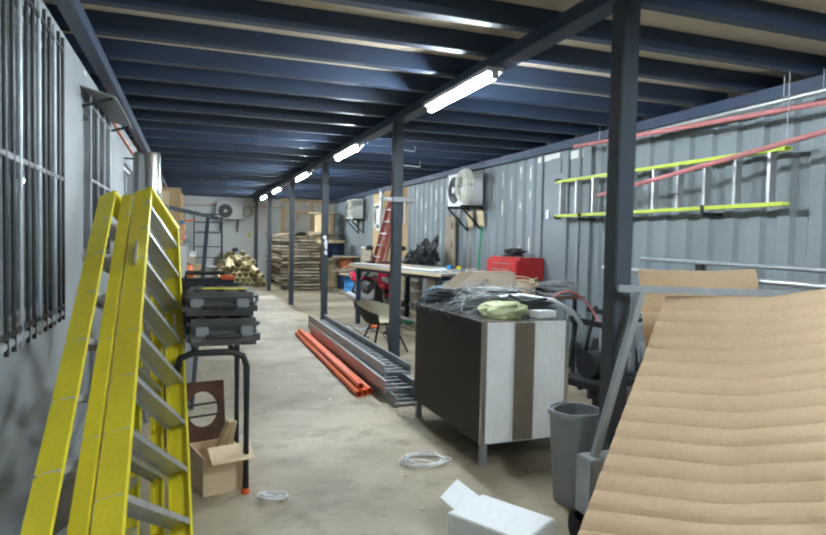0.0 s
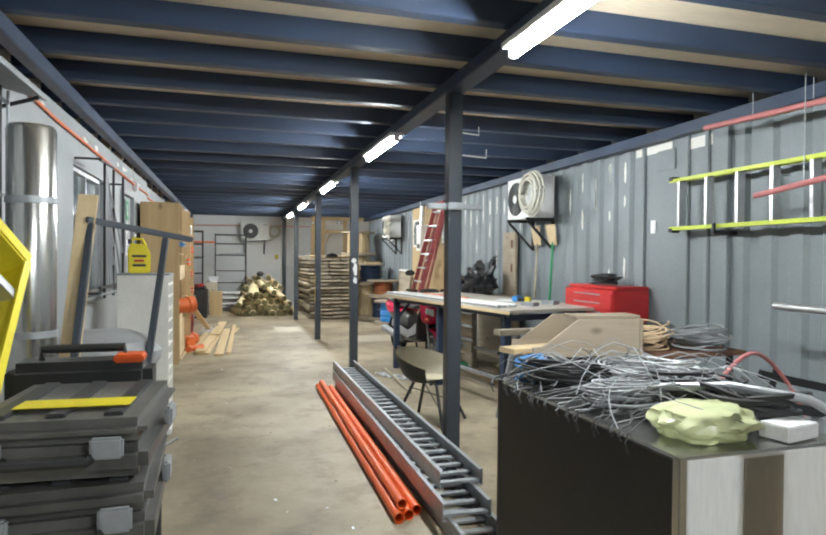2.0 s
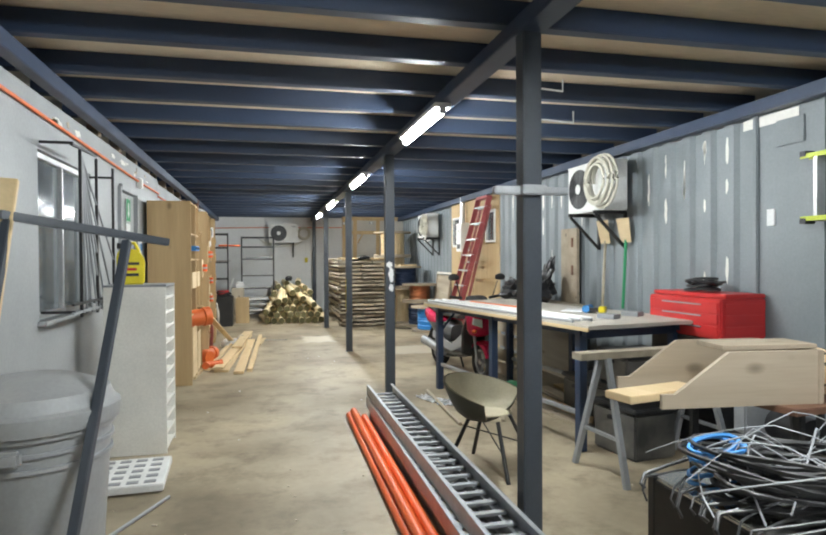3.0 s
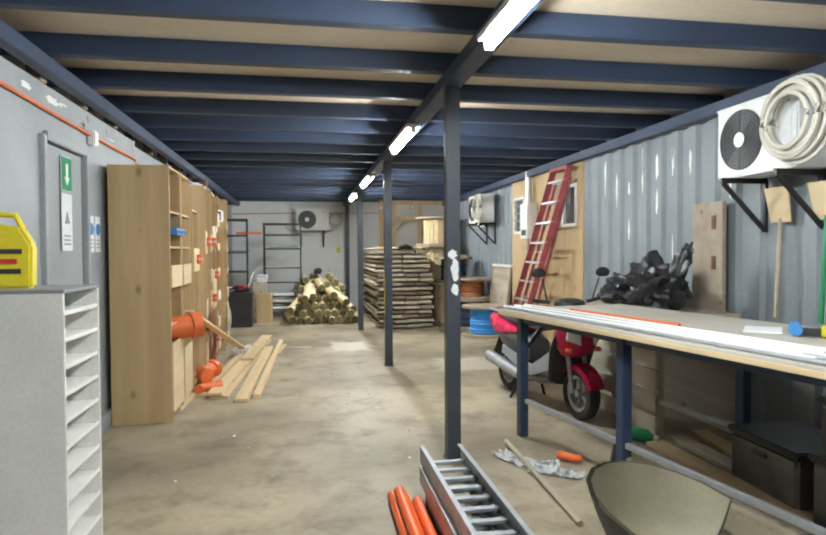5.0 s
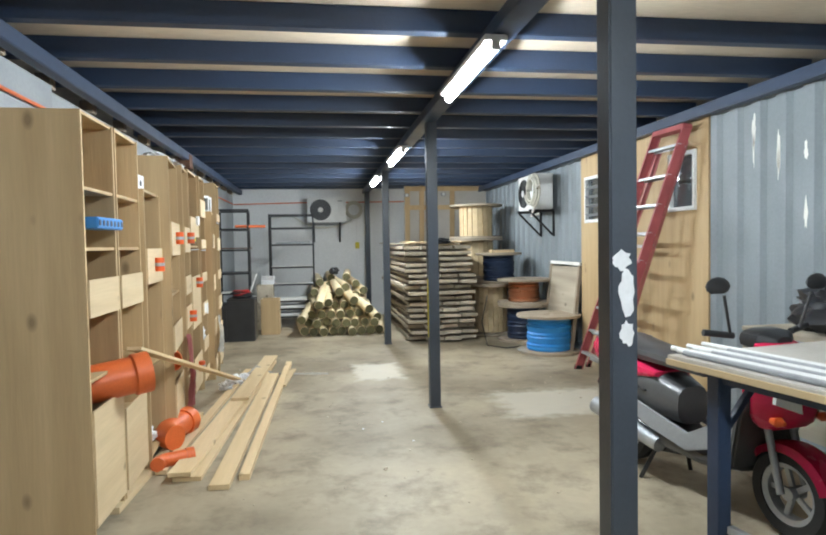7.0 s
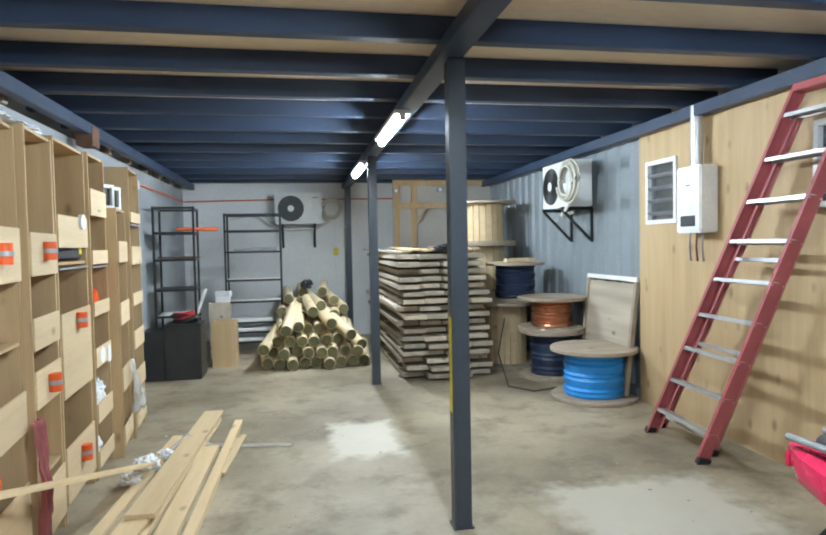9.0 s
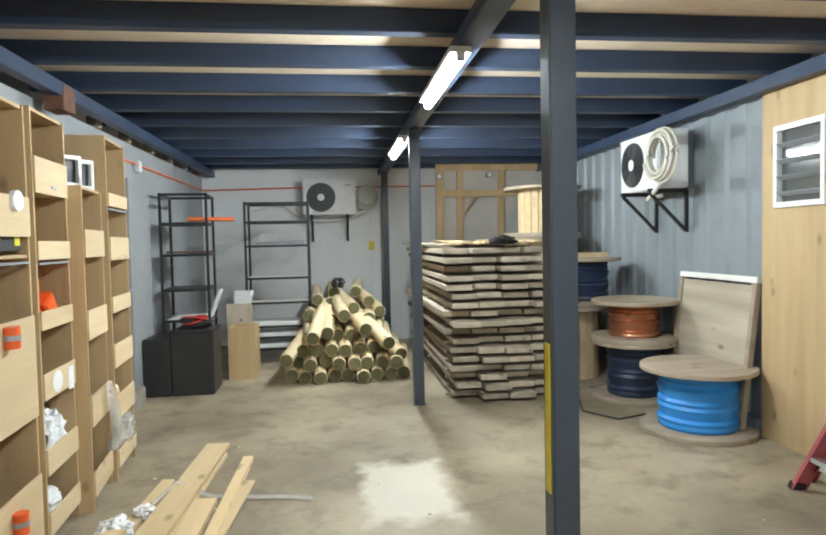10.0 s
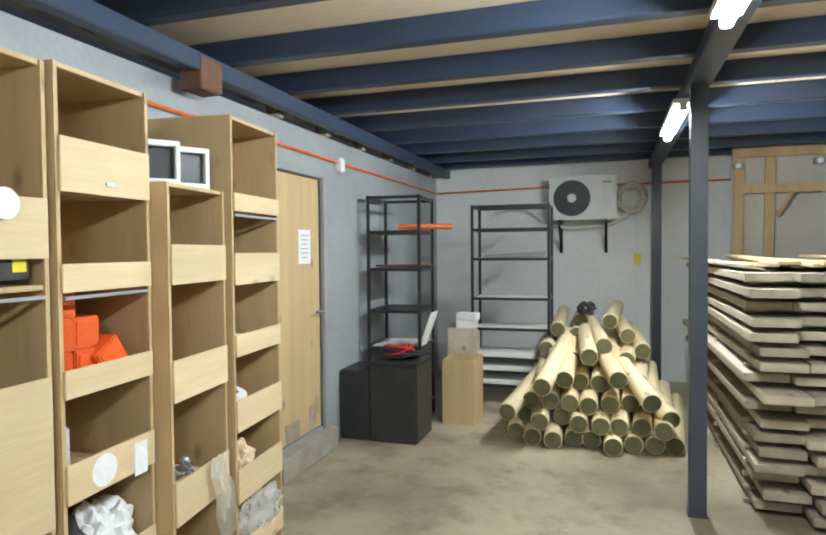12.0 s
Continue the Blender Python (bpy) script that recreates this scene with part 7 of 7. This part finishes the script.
for x, y, z, rise, turn in ((1.2, 18.1, 0.3, 8, -9), (1.5, 18.0, 0.55, 8, -4), (1.66, 18.3, 0.56, 7.5, -1), (1.86, 18.45, 0.74, 5, 4), (2.1, 18.2, 0.6, 7, 9), (2.35, 18.05, 0.46, 8, 12), (1.98, 18.7, 0.8, 3, 7),
                            (2.5, 18.2, 0.3, 8, 13), (1.52, 19.35, 0.86, 1, 2), (1.7, 19.45, 0.8, 1, -2), (1.74, 19.55, 0.93, 0, 1), (2.03, 19.4, 0.95, 0.5, -3), (2.2, 19.3, 0.82, 1, 3), (1.42, 19.2, 0.68, 1, 0), (2.33, 19.15, 0.7, 1, 2)):
    log(x, y, z, rise, turn)
# ---- far left: racks and boxes ----
def rack(m, w, d, h, levels, mat, label, filled):
    t = thing("metal_rack", m, label, "rack", "black metal racks")
    for sx in (-1, 1):
        for sy in (-1, 1):
            boxpart("post", (sx * w / 2, sy * d / 2, h / 2), (0.03, 0.03, h), M_BLACKSTEEL, t, 0.003)
    for z in levels:
        for sy in (-1, 1):
            boxpart("rail", (0, sy * d / 2, z), (w - 0.03, 0.02, 0.03), M_BLACKSTEEL, t, 0.002)
        for sx in (-1, 1):
            boxpart("end_rail", (sx * w / 2, 0, z), (0.02, d - 0.03, 0.03), M_BLACKSTEEL, t, 0.002)
        if z in filled:
            boxpart("shelf", (0, 0, z + 0.002), (w - 0.03, d - 0.022, 0.024), M_CREAM, t, 0.001)
        elif z < h - 0.1 and w < 0.6:
            boxpart("mesh_shelf", (0, 0, z + 0.002), (w - 0.03, d - 0.022, 0.014), M_BLACKSTEEL, t, 0.001)
    return t


rack(pose(0.05, 18.72, 0, 0, 0, 4), 0.5, 0.6, 2.21, (0.16, 0.75, 1.1, 1.5, 1.86, 2.19), None, "black steel rack with dark shelves and odd hardware", (0.75,))
rack(pose(1.0, 19.75, 0, 0, 0, 1), 0.82, 0.45, 2.17, (0.2, 0.35, 0.5, 0.82, 1.15, 1.58, 1.9, 2.15), None, "black steel rack with grey metal shelves", (0.2, 0.35, 0.5, 0.82, 1.15, 1.58))
for z in (0.28, 0.43, 0.57):
    bm = bmesh.new()
    box(bm, (0, 0, 0.025), (0.66, 0.4, 0.05), None, 0.004)
    solid("metal_sheet", bm, M_WHITE, "pale folded metal sheet stacked in the rack", "metal sheet", "", pose(0.95, 19.72, z - 0.06 if z != 0.57 else 0.514), "stacked sheets")
for k in range(4):
    bm = bmesh.new()
    rod(bm, (-0.3, 0, 0.02), (0.35, 0.05, 0.02 + 0.01 * k), 0.016, 8)
    solid("pipe", bm, M_GALV, "grey pipe offcut on the rack", "pipe", "", pose(1.0, 19.62 + 0.06 * k, 1.595, 0, 0, 5 * k - 8), "pipe offcuts")
t = thing("pipe", pose(0.2, 18.5, 1.89, 0, 0, 20), "orange pipe bundle on the black rack", "pipe")
rodpart("wall", (-0.1, 0, 0.02), (0.42, 0, 0.02), 0.025, M_ORANGE, t)
for k in range(3):
    bm = bmesh.new()
    rod(bm, (-0.22, -0.05, 0.015), (0.3, 0.06, 0.015), 0.01, 6)
    solid("rod", bm, M_RUST, "thin rusty rod on the black rack", "rod", "", pose(0.05, 18.6 + 0.08 * k, 1.52, 0, 0, 12 * k - 10), "rusty rods")
t = thing("white_board", pose(0.32, 18.55, 0.775, 0, 20, 0), "white board standing on the rack shelf", "board")
boxpart("sheet", (0, 0, 0.17), (0.02, 0.2, 0.34), M_WHITE, t, 0.003)
t = thing("black_chest", pose(0.08, 18.15, 0), "black plastic chest standing on the floor", "chest")
boxpart("body", (0.15, 0, 0.34), (0.44, 0.46, 0.68), M_BLACK, t, 0.012)
boxpart("side_box", (-0.215, 0.0, 0.31), (0.29, 0.44, 0.62), M_BLACK, t, 0.01)
boxpart("lid", (0.15, 0, 0.69), (0.45, 0.47, 0.025), M_BLACK, t, 0.008)
cable_coil((0.22, 18.15, 0.705), 0.17, 10, 0.012, M_BLACK, "thick black cable coil on the black chest", 21, 0.05)
cable_coil((0.22, 18.12, 0.75), 0.12, 5, 0.01, M_RED, "red cable coil on the black chest", 22, 0.02)
t = thing("timber_box", pose(0.64, 18.85, 0), "open plywood box standing on the floor", "box")
for x, y, sx, sy in ((-0.15, 0, 0.015, 0.42), (0.15, 0, 0.015, 0.42), (0, -0.21, 0.315, 0.015), (0, 0.21, 0.315, 0.015)):
    boxpart("side", (x, y, 0.31), (sx, sy, 0.62), M_PLY, t, 0.002)
t = thing("timber_box", pose(0.5, 19.5, 0), "pale box with white cartons on top", "box")
boxpart("body", (0, 0, 0.42), (0.3, 0.3, 0.84), M_OLDPLANK, t, 0.004)
for k, (dx, dz, a) in enumerate(((0.05, 0.84, 5), (0.06, 0.92, -6))):
    t = thing("small_carton", pose(0.5 + dx, 19.45, dz + 0.001, 0, 0, a), "small white carton on a pale box", "carton", "white cartons")
    boxpart("body", (0, 0, 0.04), (0.22, 0.16, 0.078), M_PAPER, t, 0.003)
bm = bmesh.new()
box(bm, (0, 0, 0), (0.09, 0.02, 0.14), None, 0.004)
solid("wall_switch", bm, M_YELLOW, "yellow box switch on the end wall", "switch", "", pose(2.36, YF - 0.012, 1.55))

# ---- near right: cardboard, trolley, floor scraps ----
def cardboard(corner, foot, across, width, fold, label, creases):
    """A big sheet of corrugated cardboard: ridged across its length, bent up along a fold."""
    corner, foot, across = Vector(corner), Vector(foot), Vector(across).normalized()
    t = thing("cardboard_sheet", Matrix.Translation(foot), label, "cardboard", "leaning cardboard")
    up = corner - foot
    out = across.cross(up).normalized()
    if out.y > 0:
        out = -out
    bm = bmesh.new()
    rows, n, m = [], creases * 4, 16
    for k in range(n + 1):
        f = k / n
        ridge = -0.014 if k % 4 == 0 else 0.0
        row = []
        for j in range(m + 1):
            u = width * j / m
            lift = max(0.0, u - fold) * 0.3 + 0.012 * math.sin(f * 6 + u * 3) + 0.002 * math.sin(k * 1.7 + j * 2.1)
            row.append(bm.verts.new(up * f + across * u + out * (lift + ridge) + Vector((0, 0, 0.012))))
        rows.append(row)
    for k in range(n):
        for j in range(m):
            bm.faces.new((rows[k][j], rows[k][j + 1], rows[k + 1][j + 1], rows[k + 1][j]))
    bmesh.ops.solidify(bm, geom=bm.faces[:], thickness=0.008)
    part("sheet", bm, M_CARD, t)


cardboard((2.76, 2.04, 1.21), (1.47, 1.2, 0.0), (0.85, -0.53, 0), 0.95, 0.45, "tall creased sheet of corrugated cardboard leaning", 22)
cardboard((2.8, 2.3, 1.32), (2.72, 1.95, 0.0), (0.94, -0.34, 0), 0.6, 0.4, "smaller cardboard sheet standing behind a creased one", 12)
t = thing("bucket", pose(2.56, 2.5, 0), "dusty dark grey plastic bucket on the floor", "bucket")
bm = bmesh.new()
lathe(bm, [(0, 0), (0.1, 0), (0.105, 0.01), (0.14, 0.5), (0.15, 0.5), (0.15, 0.53), (0.138, 0.53), (0.1, 0.03), (0, 0.025)], 28)
part("tub", bm, M_GREYP, t)
bm = bmesh.new()
sweep(bm, [(0.15 * math.cos(a), 0.15 * math.sin(a) * 0.6 - 0.02, 0.52 + 0.02 * math.sin(a)) for a in [k * math.pi / 12 for k in range(13)]], 0.005, 6)
part("handle", bm, M_GALV, t)
t = thing("hand_trolley", pose(2.6, 2.0, 0), "grey steel hand trolley behind the cardboard", "trolley")
barpart("top_bar", (-0.1, 0.08, 1.245), (0.75, -0.22, 1.235), 0.035, 0.035, M_GALV, t)
barpart("upright", (-0.03, 0, 1.23), (-0.27, 0.0, 0.44), 0.035, 0.035, M_GALV, t)
barpart("upright", (0.45, -0.04, 1.2), (0.3, 0.0, 0.3), 0.035, 0.035, M_GALV, t)
boxpart("box", (-0.02, 0.0, 0.29), (0.62, 0.12, 0.32), M_GALV, t, 0.006)
for sx in (-1, 1):
    rodpart("wheel", (-0.02 + sx * 0.27, 0.02, 0.09), (-0.02 + sx * 0.31, 0.02, 0.09), 0.09, M_RUBBER, t, 24)
t = thing("white_carton", pose(1.92, 2.15, 0, 0, 0, 30), "flat white carton on the floor", "carton")
boxpart("body", (0, 0, 0.075), (0.3, 0.42, 0.15), M_PAPER, t, 0.005)
boxpart("flap", (0.02, 0.26, 0.16), (0.26, 0.14, 0.006), M_PAPER, t, 0, Euler((0.5, 0, 0.3)).to_matrix())
for c, r, sd in (((1.95, 3.3, 0.0), 0.16, 33), ((0.95, 3.0, 0.0), 0.08, 34)):
    cable_coil(c, r, 5, 0.004, M_PAPER, "loose white cable loop on the floor", sd, 0.01, 0.8, "floor cable loops")

# bent wire hooks on the second post
for z, w in ((2.42, 0.14), (2.26, 0.2)):
    bm = bmesh.new()
    sweep(bm, [(0.05, 0, 0), (0.05 + w, 0, -0.01), (0.05 + w, 0, 0.05)], 0.005, 6)
    solid("wire_hook", bm, M_WHITE, "bent white wire hook on the post", "hook", "", pose(2.56, 5.8, z), "wire hooks")
# dark storage boxes and a slanting stick under the work table
for x, y, a, w, l, h in ((4.45, 7.75, 4, 0.5, 0.62, 0.42), (4.5, 8.5, -3, 0.48, 0.6, 0.36), (4.46, 7.78, -5, 0.46, 0.55, 0.3), (4.1, 7.25, 8, 0.4, 0.5, 0.4)):
    up = 0.422 if h == 0.3 else 0.0
    t = thing("storage_box", pose(x, y, up, 0, 0, a), "dark dusty plastic storage box under the work table", "storage box", "boxes under the table")
    boxpart("tub", (0, 0, (h - 0.04) / 2), (w, l, h - 0.04), M_CASE, t, 0.02)
    boxpart("lid", (0, 0, h - 0.021), (w + 0.03, l + 0.03, 0.04), M_BLACK, t, 0.01)
    boxpart("handle", (-w / 2 - 0.008, 0, h * 0.72), (0.02, 0.12, 0.03), M_BLACK, t, 0.004)
t = thing("stick", pose(3.42, 8.35, 0), "pale stick leaning under the work table edge", "stick")
barpart("shaft", (0, 0, 0.01), (0.1, 0.55, 0.34), 0.035, 0.02, M_OLDPLANK, t)
# boards and odds under the work table
for k in range(4):
    t = thing("plank", pose(4.05 + 0.17 * k, 8.2 + 0.1 * k, 0.0, 0, 0, 6 - 4 * k), "pale board lying under the work table", "plank", "boards under table")
    boxpart("board", (0, 0.5, 0.015 + 0.0 * k), (0.14, 1.5, 0.03), M_PINE if k % 2 else M_OLDPLANK, t, 0.002)
t = thing("bottle", pose(4.05, 9.75, 0.053, 90, 0, 30), "green plastic bottle lying under the work table", "bottle")
bm = bmesh.new()
lathe(bm, [(0, 0), (0.05, 0), (0.052, 0.01), (0.052, 0.18), (0.02, 0.23), (0.02, 0.26), (0, 0.26)], 18)
part("body", bm, M_GREENS, t)
bm = bmesh.new()
lathe(bm, [(0.022, 0.245), (0.022, 0.275), (0, 0.275)], 14)
part("cap", bm, M_WHITE, t)
# litter and grit on the floor
rnd = random.Random(99)
bm = bmesh.new()
for k in range(260):
    x, y = rnd.uniform(0.3, 4.6), rnd.uniform(1.0, 17.0)
    s = rnd.uniform(0.004, 0.014)
    box(bm, (x, y, s * 0.25), (s * rnd.uniform(0.8, 2.5), s, s * 0.5), Euler((0, 0, rnd.uniform(0, 3))).to_matrix())
solid("grit", bm, M_OLDPLANK, "scattered chips and grit on the concrete floor", "litter", "stuff")
bm = bmesh.new()
for k in range(16):
    x, y = rnd.uniform(0.4, 2.4), rnd.uniform(5.0, 16.0)
    s = rnd.uniform(0.008, 0.02)
    box(bm, (x, y, 0.002), (s * rnd.uniform(0.8, 2.5), s, 0.003), Euler((0, 0, rnd.uniform(0, 3))).to_matrix())
solid("paper_bits", bm, M_PAPER, "scattered pale paper bits on the floor", "litter", "stuff")
